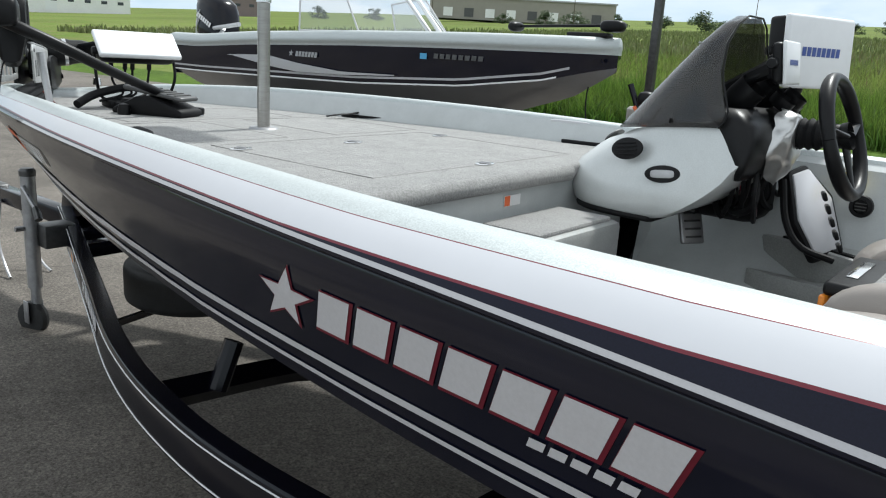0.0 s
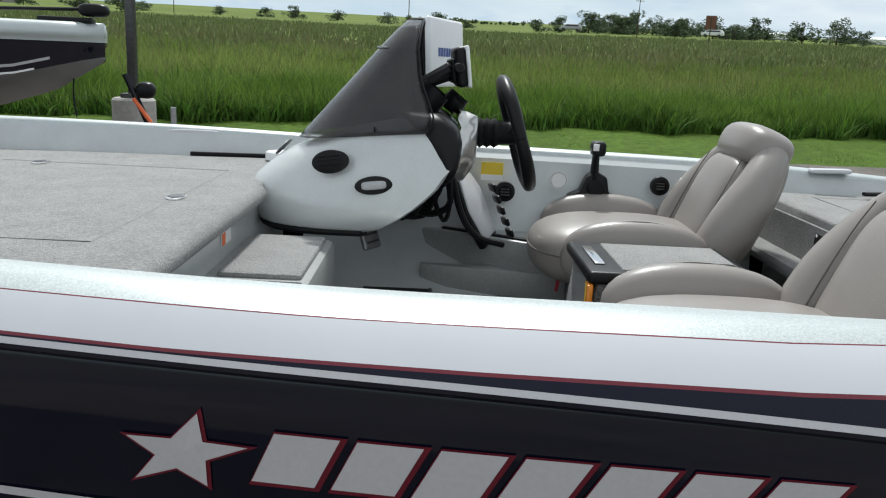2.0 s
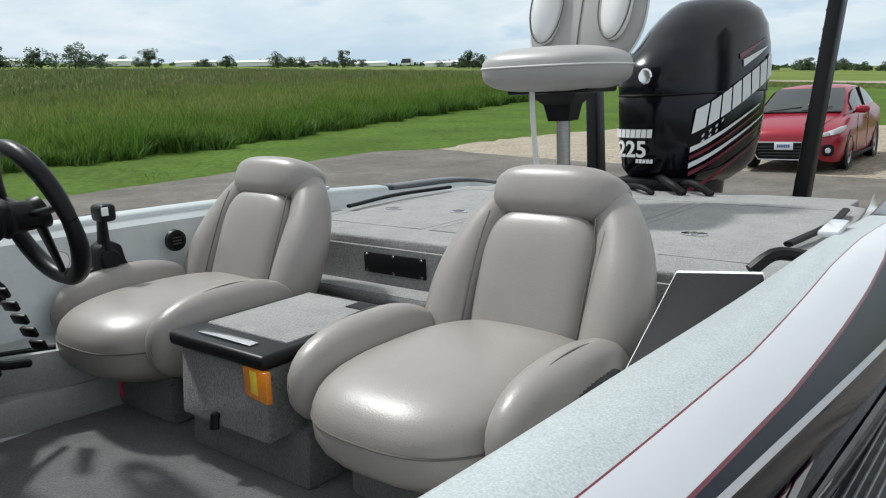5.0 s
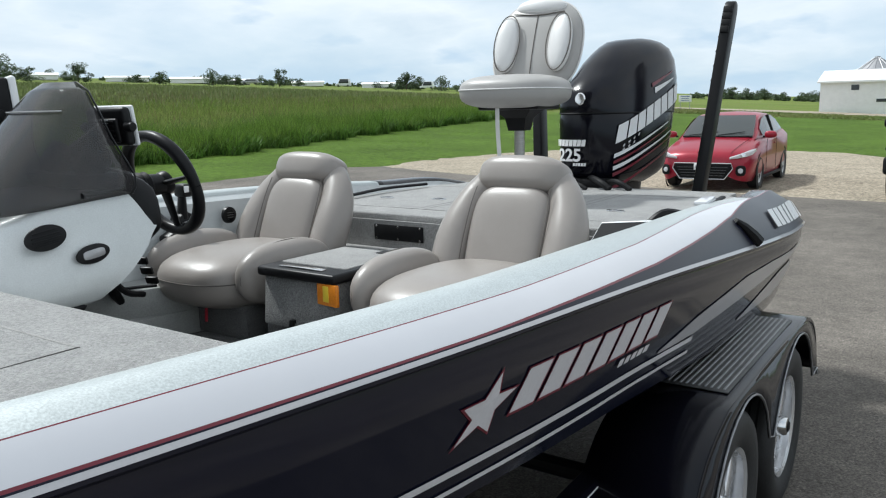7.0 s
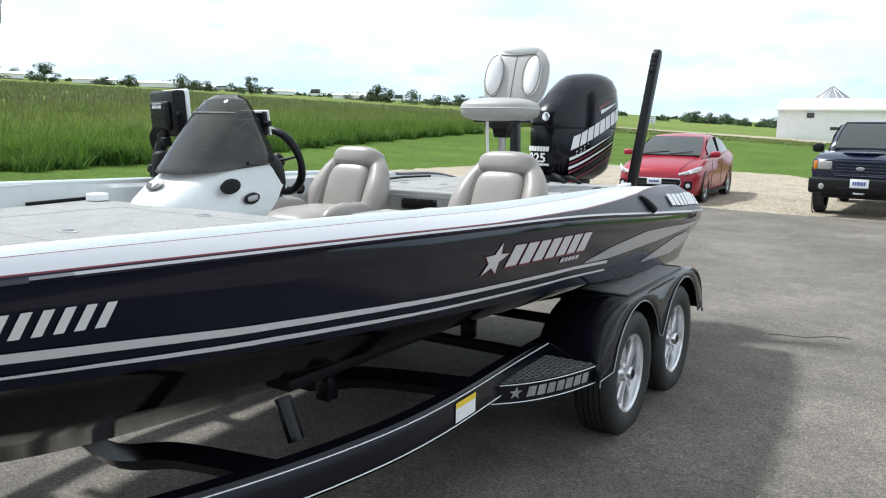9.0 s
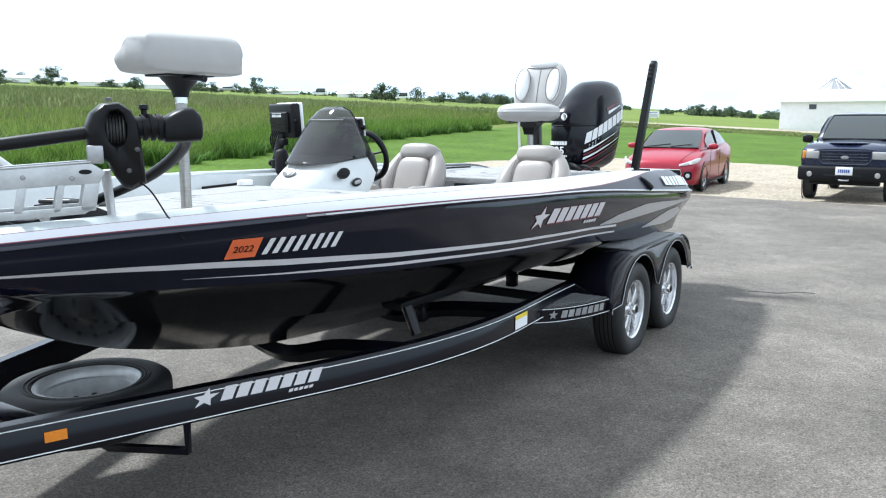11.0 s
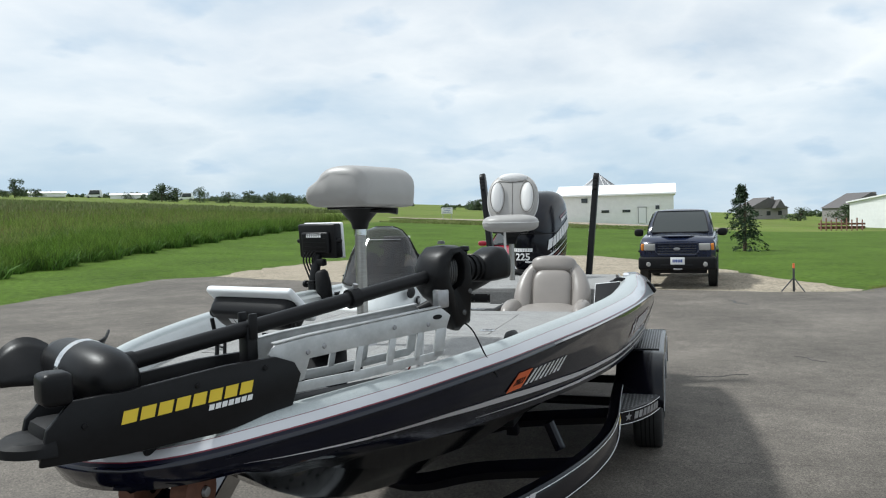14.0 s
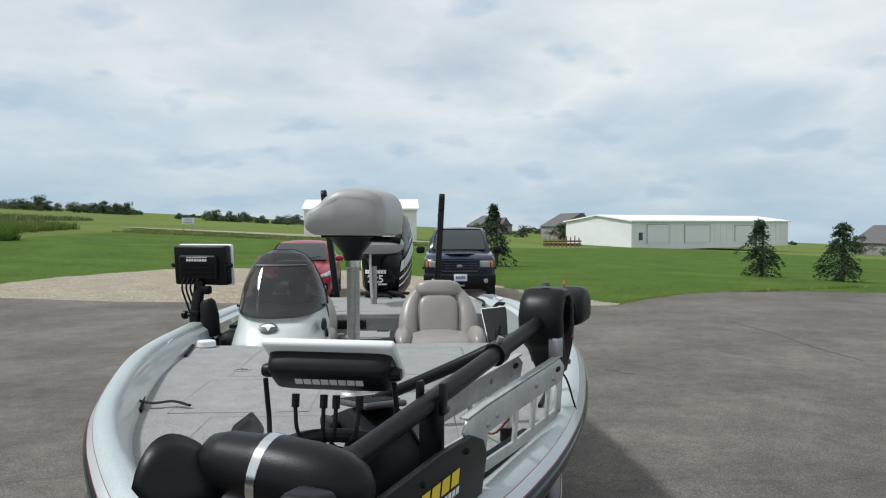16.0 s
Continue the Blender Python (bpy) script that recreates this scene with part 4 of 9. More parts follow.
# rod locker lid propped against the port wall: white frame with a net
lid_m = axes((1.80, 0.785, 1.245), (0.42, 0.02, -0.215), (0.0, 0.20, 0.02))
lid = part("locker_lid", bevelled(moved(box((0.235, 0.095, 0), (0.47, 0.19, 0.02)), lid_m), 0.005), WHITEPL, boat, "white-framed locker lid with black net")
part("lid_net", bevelled(moved(box((0.243, 0.098, 0), (0.462, 0.188, 0.026)), lid_m), 0.004), BLACKM, lid, "black mesh net")
part("lid_hook", tube(spline([(1.66, 0.90, 1.235), (1.62, 0.94, 1.27), (1.58, 1.0, 1.262)], 8), 0.016, 8), BLACK, lid)
hose = spline([(2.49, 0.845, 0.99), (2.47, 0.845, 1.05), (2.42, 0.85, 1.105), (2.34, 0.86, 1.145), (2.26, 0.875, 1.165)], 60)
part("ribbed_hose", tube(hose, [0.016 if k % 2 else 0.020 for k in range(60)], 10), BLACKM, boat, "black corrugated cable hose")

# lanyard at the console's foot
part("red_lanyard", tube(spline([(2.50, -0.66, 1.01), (2.44, -0.63, 1.02), (2.40, -0.60, 0.97), (2.41, -0.59, 0.85)], 14), 0.006, 6), mat("red_cord", (0.45, 0.02, 0.04), 0.7, vary=0.2, scale=60), boat, "red kill-switch lanyard")

# ---------------------------------------------------------------- console
CY = -0.54


def level(z, x0, x1, hw, cy=CY, n=36, power=2.6, span=(0, 2 * math.pi)):
    cx, rx = (x0 + x1) / 2, (x1 - x0) / 2
    out = []
    for i in range(n + 1):
        a = span[0] + (span[1] - span[0]) * i / n
        c, s = math.cos(a), math.sin(a)
        out.append(Vector((cx + rx * math.copysign(abs(c) ** (2 / power), c), cy + hw * math.copysign(abs(s) ** (2 / power), s), z)))
    return out


def shell(z, x0, x1, hw, n=24):
    """A level of the console: rounded bow-shaped front, straight sides, squared-off back."""
    cx = x0 + 0.10
    out = []
    for i in range(n + 1):
        a = -math.pi / 2 + math.pi * i / n
        c, s = abs(math.cos(a)), math.sin(a)
        dip = 0.058 * c * min(max((z - 1.32) / 0.098, 0.0), 1.0)
        out.append(Vector((cx + (x1 - cx) * c ** 0.86, CY + hw * math.copysign(abs(s) ** 0.74, s), z - dip)))
    for k in (1, -1):
        out += [Vector((cx - 0.05, CY + k * hw, z)), Vector((x0 + 0.010, CY + k * hw, z)), Vector((x0, CY + k * (hw - 0.012), z))][::k]
    return out


console = part("console", grid_mesh([shell(z, a, b, w) for z, a, b, w in ((1.094, 3.12, 3.405, 0.240), (1.099, 3.065, 3.425, 0.262), (1.112, 3.022, 3.450, 0.276), (1.15, 2.958, 3.472, 0.283), (1.180, 2.918, 3.482, 0.284), (1.198, 2.897, 3.474, 0.281), (1.218, 2.876, 3.464, 0.279), (1.245, 2.850, 3.448, 0.275),
                                                           (1.28, 2.828, 3.405, 0.270), (1.305, 2.806, 3.375, 0.266), (1.33, 2.820, 3.345, 0.262), (1.38, 2.860, 3.29, 0.255), (1.418, 2.895, 3.25, 0.248))], close_v=True, cap=True), CONSOLE, boat, "glossy silver-white steering console", smooth=40)
part("console_trim", tube([p + Vector((0, 0, 0.002)) for p in shell(1.094, 3.075, 3.425, 0.262) + shell(1.094, 3.075, 3.425, 0.262)[:1]], 0.011, 8, cap=False), BLACKM, console, "black rubber edge trim")
ws = []
for z, xf, xb, w in ((1.410, 3.268, 2.90, 0.240), (1.43, 3.252, 2.885, 0.238), (1.46, 3.225, 2.880, 0.233), (1.50, 3.19, 2.895, 0.226), (1.54, 3.155, 2.912, 0.215), (1.58, 3.12, 2.925, 0.202), (1.66, 3.05, 2.936, 0.168), (1.72, 2.995, 2.930, 0.120), (1.748, 2.965, 2.925, 0.06)):
    row = []
    for i in range(29):
        a = -math.pi / 2 + math.pi * i / 28
        c, s = math.cos(a), math.sin(a)
        sag = 0.044 * c * max(0.0, 1 - (z - 1.41) / 0.20)
        row.append(Vector((xb + (xf - xb) * abs(c) ** 0.8 + sag * 0.85 + 0.008 * c, CY + 1.115 * w * math.copysign(abs(s) ** 0.80, s), z - sag)))
    ws.append(row)
shield = part("windscreen", grid_mesh(ws), SMOKE, console, "smoked wraparound windscreen", smooth=80)
sol = shield.modifiers.new("thick", "SOLIDIFY")
sol.thickness = 0.004
part("windscreen_frame", tube([p + Vector((-0.006, 0, 0)) for p in [r[0] for r in ws] + [r[-1] for r in ws[::-1]]], 0.0032, 6), BLACK, console)
part("screen_line", tube([p + Vector((0.007, 0, 0)) for p in ws[6][6:23]], 0.0025, 6), STEEL, console, "thin bright line across the windscreen")
for i in (3, 25):
    part("screen_screw", lathe([(0, 0.006), (0.008, 0.004), (0.009, 0)], 10, axes(ws[1][i] + (ws[1][i] - Vector((3.0, CY, 1.43))).normalized() * 0.006, (0, 0, 1), Vector((0, 1, 0)) if i > 14 else Vector((0, -1, 0)))), BLACK, console)
# dash behind the screen
part("dash_top", grid_mesh([level(z, a, b, w, n=36, power=6) for z, a, b, w in ((1.255, 2.82, 2.84, 0.235), (1.285, 2.798, 2.835, 0.262), (1.31, 2.788, 2.84, 0.268), (1.345, 2.782, 2.868, 0.264), (1.38, 2.78, 2.895, 0.259), (1.418, 2.79, 2.925, 0.253), (1.445, 2.815, 2.96, 0.246), (1.468, 2.85, 2.98, 0.21))], cap=True), BLACK, console, "black moulded dash hood", smooth=60)
rows = []
for f in np.linspace(0, 1, 14):
    row = []
    for a in np.linspace(0, 2 * math.pi, 40, endpoint=False):
        low = max(0.0, -math.sin(a) + 0.25)
        r = 0.046 + (0.030 + 0.072 * low) * f ** 0.6 * (1 + 0.07 * math.sin(5 * a + 4 * f) + 0.05 * math.sin(9 * a - 7 * f))
        row.append(Vector((2.728 + 0.062 * f ** 1.6 + 0.006 * math.sin(7 * a + 9 * f) * f, -0.53 + r * 0.98 * math.cos(a), 1.398 + r * math.sin(a))))
    rows.append(row)
part("dash_plate", grid_mesh(rows, close_v=True), SATIN, console, "bright moulded cover round the column", smooth=80)
for k, yy in enumerate((-0.66, -0.58, -0.72)):
    part("gauge", lathe([(0, 0.012), (0.030, 0.012), (0.034, 0.018), (0.038, 0.012), (0.038, -0.02)], 24, axes((2.80 + 0.012 * k, yy, 1.50 - 0.01 * k), (0, 1, 0), (0.8, 0, 0.6))), BLACK, console, "round gauge with a dark face")
for yy in (-0.66, -0.46):
    part("gauge_pod", lathe([(0.0, 0.05), (0.035, 0.05), (0.046, 0.035), (0.050, 0.0), (0.048, -0.05)], 24, axes((2.90, yy, 1.50), (0, 1, 0), (0.75, 0, 0.66))), BLACK, console, "round black gauge pod")
# vents on the port face
for x, z, label in ((3.177, 1.314, "oval louvred vent"), (3.046, 1.249, "oval plate with a grey inset")):
    yy = CY + 0.268 if x > 3.1 else CY + 0.272
    m = axes((x, yy, z), (-1, 0.10 if x > 3.1 else -0.14, 0.10 if x < 3.1 else 0.16), (0, -0.12, 1))
    v = part("side_vent", prism(ellipse(0, 0, 0.058, 0.036 if x > 3.1 else 0.028, 30), 0.010, 0.004, m), BLACK, console, label)
    if x > 3.1:
        for k in range(4):
            part("louvre", box((0, 0, 0), (0.085 - 0.012 * abs(k - 1.5), 0.005, 0.007), 0.001, m @ Matrix.Translation((0, -0.018 + k * 0.012, 0.011))), BLACKM, v)
    else:
        part("inset", prism(ellipse(0, 0, 0.038, 0.013, 24, 4), 0.003, 0.001, m @ Matrix.Translation((0, 0, 0.0095))), STEEL, v)
part("side_vent", prism(ellipse(0, 0, 0.054, 0.036, 24), 0.006, 0.002, axes((3.372, CY - 0.02, 1.318), (0.0, 1, 0), (-0.70, 0, 0.72))), DARKSTEEL, console, "oval grey badge on the console's front")
part("badge_shape", prism([(-0.043, 0.004), (-0.030, 0.018), (0.0, 0.026), (0.030, 0.018), (0.043, 0.004), (0.018, 0.002), (0.004, -0.026), (-0.014, 0.0)], 0.003, 0.001, axes((3.372, CY - 0.02, 1.318), (0.0, 1, 0), (-0.70, 0, 0.72)) @ Matrix.Translation((0, 0, 0.0055))), WHITEPL, console)
# lower switch panel, wiring and side wall below
part("switch_panel", prism([(-0.10, -0.13), (0.05, -0.15), (0.10, -0.02), (0.075, 0.14), (-0.02, 0.16), (-0.11, 0.05)], 0.02, 0.008, axes((2.70, -0.80, 1.12), (0.35, 0.94, 0), (0.42, -0.1, 0.9))), WHITEGEL, console, "white lower switch panel")
part("panel_back", prism([(-0.118, -0.150), (0.060, -0.172), (0.118, -0.03), (0.088, 0.150), (-0.02, 0.178), (-0.132, 0.06)], 0.03, 0.012, axes((2.70, -0.80, 1.12), (0.35, 0.94, 0), (0.42, -0.1, 0.9)) @ Matrix.Translation((0, 0, 0.007))), BLACKM, console, "thick black panel rim")
for k in range(5):
    part("rocker_switch", box((2.655 - 0.018 * k, -0.665, 1.20 - 0.040 * k), (0.014, 0.05, 0.030), 0.005, rot(0, 22, 20)), BLACK, console)
part("panel_rim", tube(spline([(2.80, -0.70, 1.23), (2.76, -0.66, 1.10), (2.70, -0.66, 1.02), (2.60, -0.70, 0.985)], 14), 0.012, 8), BLACKM, console)
# an added black block stands in for the shade inside the console
part("console_inner_shade", bevelled(box((3.00, -0.80, 1.16), (0.28, 0.22, 0.22)), 0.07, 4), BLACKM, console, "black block for the shade inside the console")
for k in range(34):
    r = random.Random(k)
    a = Vector((2.87 + r.uniform(-0.06, 0.16), -0.40 - r.random() * 0.42, 1.29))
    part("wire", tube(spline([a, a + Vector((r.uniform(-.05, .06), r.uniform(-.05, .05), -0.09 - 0.07 * r.random())), a + Vector((r.uniform(0.0, .12), -0.06 - 0.1 * r.random(), -0.13 - 0.08 * r.random())), a + Vector((r.uniform(0.05, .2), -0.16 - 0.12 * r.random(), -0.04 - 0.06 * r.random()))], 14), 0.004 + 0.004 * (k % 3), 6), RED if k in (3, 9) else BLACKM, console)
part("console_floor", box((3.02, -0.62, 1.30), (0.26, 0.42, 0.02)), BLACKM, console)
# steering wheel and column
wheel_m = axes((2.60, -0.53, 1.405), (0, 1, 0), (0.30, 0, 0.95))
part("column_boot", tube([Vector((2.78, -0.53, 1.40)) + Vector((-0.012, 0, 0.0004)) * k for k in range(11)], [0.050 if k % 2 else 0.042 for k in range(11)], 18), BLACKM, console, "ribbed rubber column boot")
part("column", tube([(2.67, -0.53, 1.404), (2.60, -0.53, 1.405)], [0.040, 0.036], 18), BLACK, console)
sw = part("steering_wheel", tube([wheel_m @ Vector((0.178 * math.cos(a), 0.178 * math.sin(a), 0)) for a in np.linspace(0, 2 * math.pi, 49)], [0.019 + 0.004 * abs(math.sin(2 * a)) for a in np.linspace(0, 2 * math.pi, 49)], 12, cap=False), BLACK, console, "black padded steering wheel", smooth=80)
for a in (0.2, 2.94, 4.71):
    part("spoke", tube([wheel_m @ Vector((0.03 * math.cos(a), 0.03 * math.sin(a), 0.0)), wheel_m @ Vector((0.172 * math.cos(a), 0.172 * math.sin(a), 0.0))], [0.026, 0.016], 10, flat=0.4), BLACK, sw)
part("hub", lathe([(0, 0.02), (0.03, 0.018), (0.042, 0.0), (0.042, -0.02)], 20, wheel_m), BLACK, sw)
part("wheel_knob", lathe([(0, 0.03), (0.018, 0.026), (0.022, 0.01), (0.014, 0)], 14, wheel_m @ Matrix.Translation((0.05, -0.165, 0.015)) @ rot(180, 0, 0)), BLACK, sw)


def finder(name, m, w, h, d, label, cover, parent=None, group="fish finders"):
    """A fish finder: case with ribbed back, bezel or cover, mount and knobs; its screen faces local -x."""
    t = thing(name, m, label, "fish finder", group)
    part("case", bevelled(box((0.0, 0, 0), (d, w, h)), 0.015, 3), BLACK, t)
    part("back_bulge", bevelled(box((d * 0.62, 0, -0.01), (d * 0.5, w * 0.72, h * 0.62)), 0.015, 3), BLACK, t)
    for k in range(5):
        part("fin", box((d * 0.88, 0, -0.01 - h * 0.24 + k * h * 0.12), (0.008, w * 0.6, 0.005)), BLACKM, t)
    if cover:
        c = part("cover", bevelled(box((-d * 0.62, 0, 0), (d * 0.35, w * 1.03, h * 1.04)), 0.012, 3), WHITEPL, t, "white sun cover")
        mm = axes((-d * 0.80, w * 0.30, -h * 0.06), (0, -1, 0), (0, 0, 1))
        part("cover_mark", decal(blocks(8, w * 0.6, h * 0.13, 0.1), flat_place(mm), 0.001), BLUE, c, "blue row of plain blocks", smooth=0)
    part("back_mark", decal(blocks(8, w * 0.40, h * 0.11, 0.15), flat_place(axes((d * 0.875, -w * 0.2, h * 0.12), (0, 1, 0), (0, 0, 1))), 0.003), WHITE, t, "white row of plain blocks", smooth=0)
    for sgn in (1, -1):
        part("knob", lathe([(0, 0.03), (0.014, 0.028), (0.017, 0.02), (0.017, 0)], 12, axes((0.01, sgn * w / 2, 0), (1, 0, 0), (0, 0, -sgn)) if sgn > 0 else axes((0.01, -w / 2, 0), (1, 0, 0), (0, 0, 1))), BLACK, t)
    return t


f1 = finder("fish_finder", pose(2.885, -1.05, 1.655, 0, 4, -20), 0.375, 0.245, 0.07, "large black fish finder with a white sun cover", True)
part("mount_arm", tube([(0.03, 0, -0.10), (0.06, 0.0, -0.17), (0.10, 0.0, -0.30), (0.10, 0.0, -0.42)], [0.03, 0.034, 0.038, 0.045], 12), BLACK, f1, "black ball-joint mount")
part("mount_joint", lathe([(0, 0.03), (0.03, 0.02), (0.035, 0), (0.03, -0.02), (0, -0.03)], 14, pose(0.08, 0, -0.24)), BLACK, f1)
part("mount_drum", tube([(0.10, 0.085, -0.20), (0.10, 0.09, -0.215), (0.10, 0.10, -0.30), (0.10, 0.10, -0.42)], [0.03, 0.046, 0.056, 0.058], 18), BLACKM, f1, "bulky dark mount drum", smooth=60)
part("mount_bracket", bevelled(box((0.05, 0.03, -0.15), (0.05, 0.10, 0.05)), 0.012), BLACKM, f1)
part("clamp_knob", lathe([(0, 0.04), (0.02, 0.038), (0.026, 0.03), (0.026, 0.012), (0.012, 0.008), (0.012, -0.02)], 14, axes((0.10, -0.055, -0.30), (1, 0, 0), (0, 0, 1))), BLACK, f1)
part("mount_knob", box((0.13, 0.02, -0.28), (0.03, 0.06, 0.025), 0.008), BLACK, f1)
for k in range(4):
    part("cable", tube(spline([(0.05, -0.09 + 0.035 * k, -0.06), (0.085, -0.10 + 0.03 * k, -0.13), (0.06, -0.08 + 0.03 * k, -0.26), (0.04, -0.05 + 0.02 * k, -0.42)], 14), 0.006, 6), BLACKM, f1)
f2 = finder("fish_finder", pose(2.80, -0.50, 1.61, 0, 8, 4), 0.19, 0.125, 0.035, "small fish finder with a white cover on the dash", True)
part("mount_arm", tube([(0.03, 0, -0.01), (0.09, 0, -0.03), (0.17, 0.0, -0.07)], [0.03, 0.024, 0.028], 10), BLACK, f2, "black swing-arm mount")
part("arm_plate", box((0.10, 0, -0.04), (0.14, 0.05, 0.012), 0.004, rot(0, 22, 0)), BLACK, f2)
cap_ = thing("bait_cup", pose(3.455, -0.885, DECK_F + 0.004), "small white plastic cap lying on the carpet", "cap")
part("cup_body", lathe([(0, 0.032), (0.045, 0.032), (0.05, 0.028), (0.052, 0.0), (0, 0)], 24), WHITEPL, cap_)

# ---------------------------------------------------------------- seats


def pillow(c, s, power=2.6, m=None, bm=None, nu=28, nv=16, pinch=0.0):
    """A soft rounded cushion: a superellipsoid of half sizes s about c."""
    rows = []
    for j in range(nv + 1):
        b = -math.pi / 2 + math.pi * j / nv
        cb, sb = math.cos(b), math.sin(b)
        row = []
        for i in range(nu):
            a = 2 * math.pi * i / nu
            ca, sa = math.cos(a), math.sin(a)
            e = 2 / power
            x = math.copysign(abs(ca) ** e, ca) * abs(cb) ** e
            y = math.copysign(abs(sa) ** e, sa) * abs(cb) ** e
            z = math.copysign(abs(sb) ** e, sb)
            row.append(Vector((c[0] + s[0] * x, c[1] + s[1] * y * (1 - pinch * max(x, 0) ** 2), c[2] + s[2] * z)))
        rows.append(row)
    own = grid_mesh(rows, None, close_v=True)
    if m is not None:
        bmesh.ops.transform(own, matrix=m, verts=own.verts)
    return join(bm, own)


def bucket_seat(m, label):
    """A moulded boat bucket seat that faces local +x; origin on the floor below its middle."""
    t = thing("bucket_seat", m, label, "boat seat", "cockpit bucket seats")
    part("seat_base", bevelled(box((0.0, 0, 0.075), (0.44, 0.40, 0.15)), 0.02), CARPETSHADE, t, "carpeted seat box")
    c0, cs, cp = (0.045, 0, 0.228), (0.335, 0.262, 0.118), 2.75
    part("cushion", pillow(c0, cs, cp, nu=36, nv=20), VINYL, t, smooth=80)
    seam = []
    for a in np.linspace(-1.7, 1.7, 45):
        c, s = math.cos(a), math.sin(a)
        k = (1 - abs(0.012 / cs[2]) ** cp) ** (1 / cp)
        seam.append((c0[0] + cs[0] * k * math.copysign(abs(c) ** (2 / cp), c), cs[1] * k * math.copysign(abs(s) ** (2 / cp), s), c0[2] + 0.012))
    part("front_seam", tube(seam, 0.0022, 6), PIPING, t)
    tilt = pose(-0.228, 0, 0.255, 0, -22, 0)
    part("back_panel", pillow((0.024, 0, 0.135), (0.070, 0.160, 0.203), 3.8, tilt, nu=40, nv=24), VINYL, t, smooth=80)
    part("back_shell", pillow((-0.045, 0, 0.165), (0.065, 0.215, 0.262), 2.8, tilt), VINYL, t, smooth=80)
    for s in (1, -1):
        path = spline([(0.055, s * 0.215, -0.115), (0.042, s * 0.226, 0.02), (0.028, s * 0.224, 0.14), (0.008, s * 0.203, 0.25), (-0.005, s * 0.168, 0.330), (-0.012, s * 0.120, 0.378)], 24)
        b = part("back_bolster", moved(tube(path, [0.060 + 0.018 * math.sin(math.pi * min(1, i / 20)) for i in range(24)], 18, flat=1.0), tilt), VINYL, t, smooth=80)
        part("bolster_seam", moved(tube(spline([(0.084, s * 0.160, -0.06), (0.086, s * 0.162, 0.1), (0.082, s * 0.159, 0.24), (0.076, s * 0.150, 0.322)], 20), 0.0018, 6), tilt), PIPING, b)
        arm = part("armrest", pillow((0.065, s * 0.266, 0.262), (0.245, 0.068, 0.122), 2.35), VINYL, t, smooth=80)
        part("arm_seam", tube([(0.065 + 0.243 * math.cos(a) * 0.99, s * 0.266 + 0.012 * s, 0.262 + 0.122 * math.sin(a)) for a in np.linspace(-0.35, 2.6, 30)], 0.0016, 5), PIPING, arm)
    part("headrest", pillow((-0.002, 0, 0.385), (0.092, 0.180, 0.074), 3.0, tilt), VINYL, t, smooth=80)
    return t


bucket_seat(pose(2.12, 0.455, FLOOR), "taupe vinyl bucket seat beside the carpeted box")
bucket_seat(pose(2.14, -0.615, FLOOR), "taupe vinyl driver's bucket seat behind the steering wheel")

cb = thing("centre_box", pose(2.22, -0.06, FLOOR), "carpeted box with black-edged lid between the seats", "storage box")
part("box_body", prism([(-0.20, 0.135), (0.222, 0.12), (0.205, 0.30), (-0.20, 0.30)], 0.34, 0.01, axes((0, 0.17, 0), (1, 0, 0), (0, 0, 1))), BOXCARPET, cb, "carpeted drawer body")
part("box_plinth", prism([(-0.20, 0), (0.165, 0), (0.150, 0.14), (-0.20, 0.14)], 0.46, 0.012, axes((0, 0.23, 0), (1, 0, 0), (0, 0, 1))), CARPETSHADE, cb, "set-back carpeted plinth")
lidp = part("box_lid", bevelled(box((0.0, 0, 0.315), (0.46, 0.37, 0.035)), 0.012, 3), BLACK, cb, "black moulded lid rim")
part("lid_carpet", bevelled(box((-0.035, 0, 0.330), (0.34, 0.31, 0.014)), 0.005), CARPET, lidp)
part("lid_strip", box((0.185, 0.0, 0.335), (0.028, 0.20, 0.006), 0.002), CHROME, lidp, "bright measuring strip")
part("cup_recess", box((-0.17, 0.10, 0.337), (0.05, 0.09, 0.006), 0.002), BLACKM, lidp)
part("box_latch", tube([(0.205, -0.02, 0.145), (0.228, -0.02, 0.148), (0.232, -0.02, 0.118)], 0.012, 8), BLACK, cb)
rf = part("side_reflector", box((0.218, 0.145, 0.262), (0.016, 0.10, 0.075), 0.004, rot(0, 0, -8)), AMBER, cb, "orange plastic tag")
part("reflector_edge", box((0.224, 0.142, 0.265), (0.006, 0.03, 0.055), 0.002, rot(0, 0, -8)), YELLOW, rf)

# ---------------------------------------------------------------- pedestal seats
ps = thing("pedestal_seat", pose(0.81, -0.085, DECK_R - 0.040, 0, 0, 7) @ Matrix.Diagonal((1.04, 1.0, 1.03, 1)), "grey vinyl fishing seat with high back on a metal pole", "boat seat", "pedestal seats")
part("pole", tube([(0, 0, 0.01), (0, 0, 0.44)], 0.026, 20), POLE, ps, "bright metal pole")
part("pole_flange", lathe([(0, 0.012), (0.07, 0.010), (0.085, 0)], 24), STEEL, ps)
part("seat_mount", grid_mesh([[Vector((a * k, b * w, z)) for a, b in ((1, 1), (-1, 1), (-1, -1), (1, -1))] for k, w, z in ((0.045, 0.042, 0.37), (0.055, 0.055, 0.43), (0.10, 0.10, 0.475))], close_v=True, cap=True), BLACK, ps, "black moulded swivel")
part("seat_pan", bevelled(box((0.0, 0, 0.482), (0.30, 0.32, 0.025)), 0.01), BLACK, ps)
part("cushion", pillow((0.045, 0, 0.556), (0.245, 0.258, 0.080), 3.0, nu=36), VINYLG, ps, smooth=80)
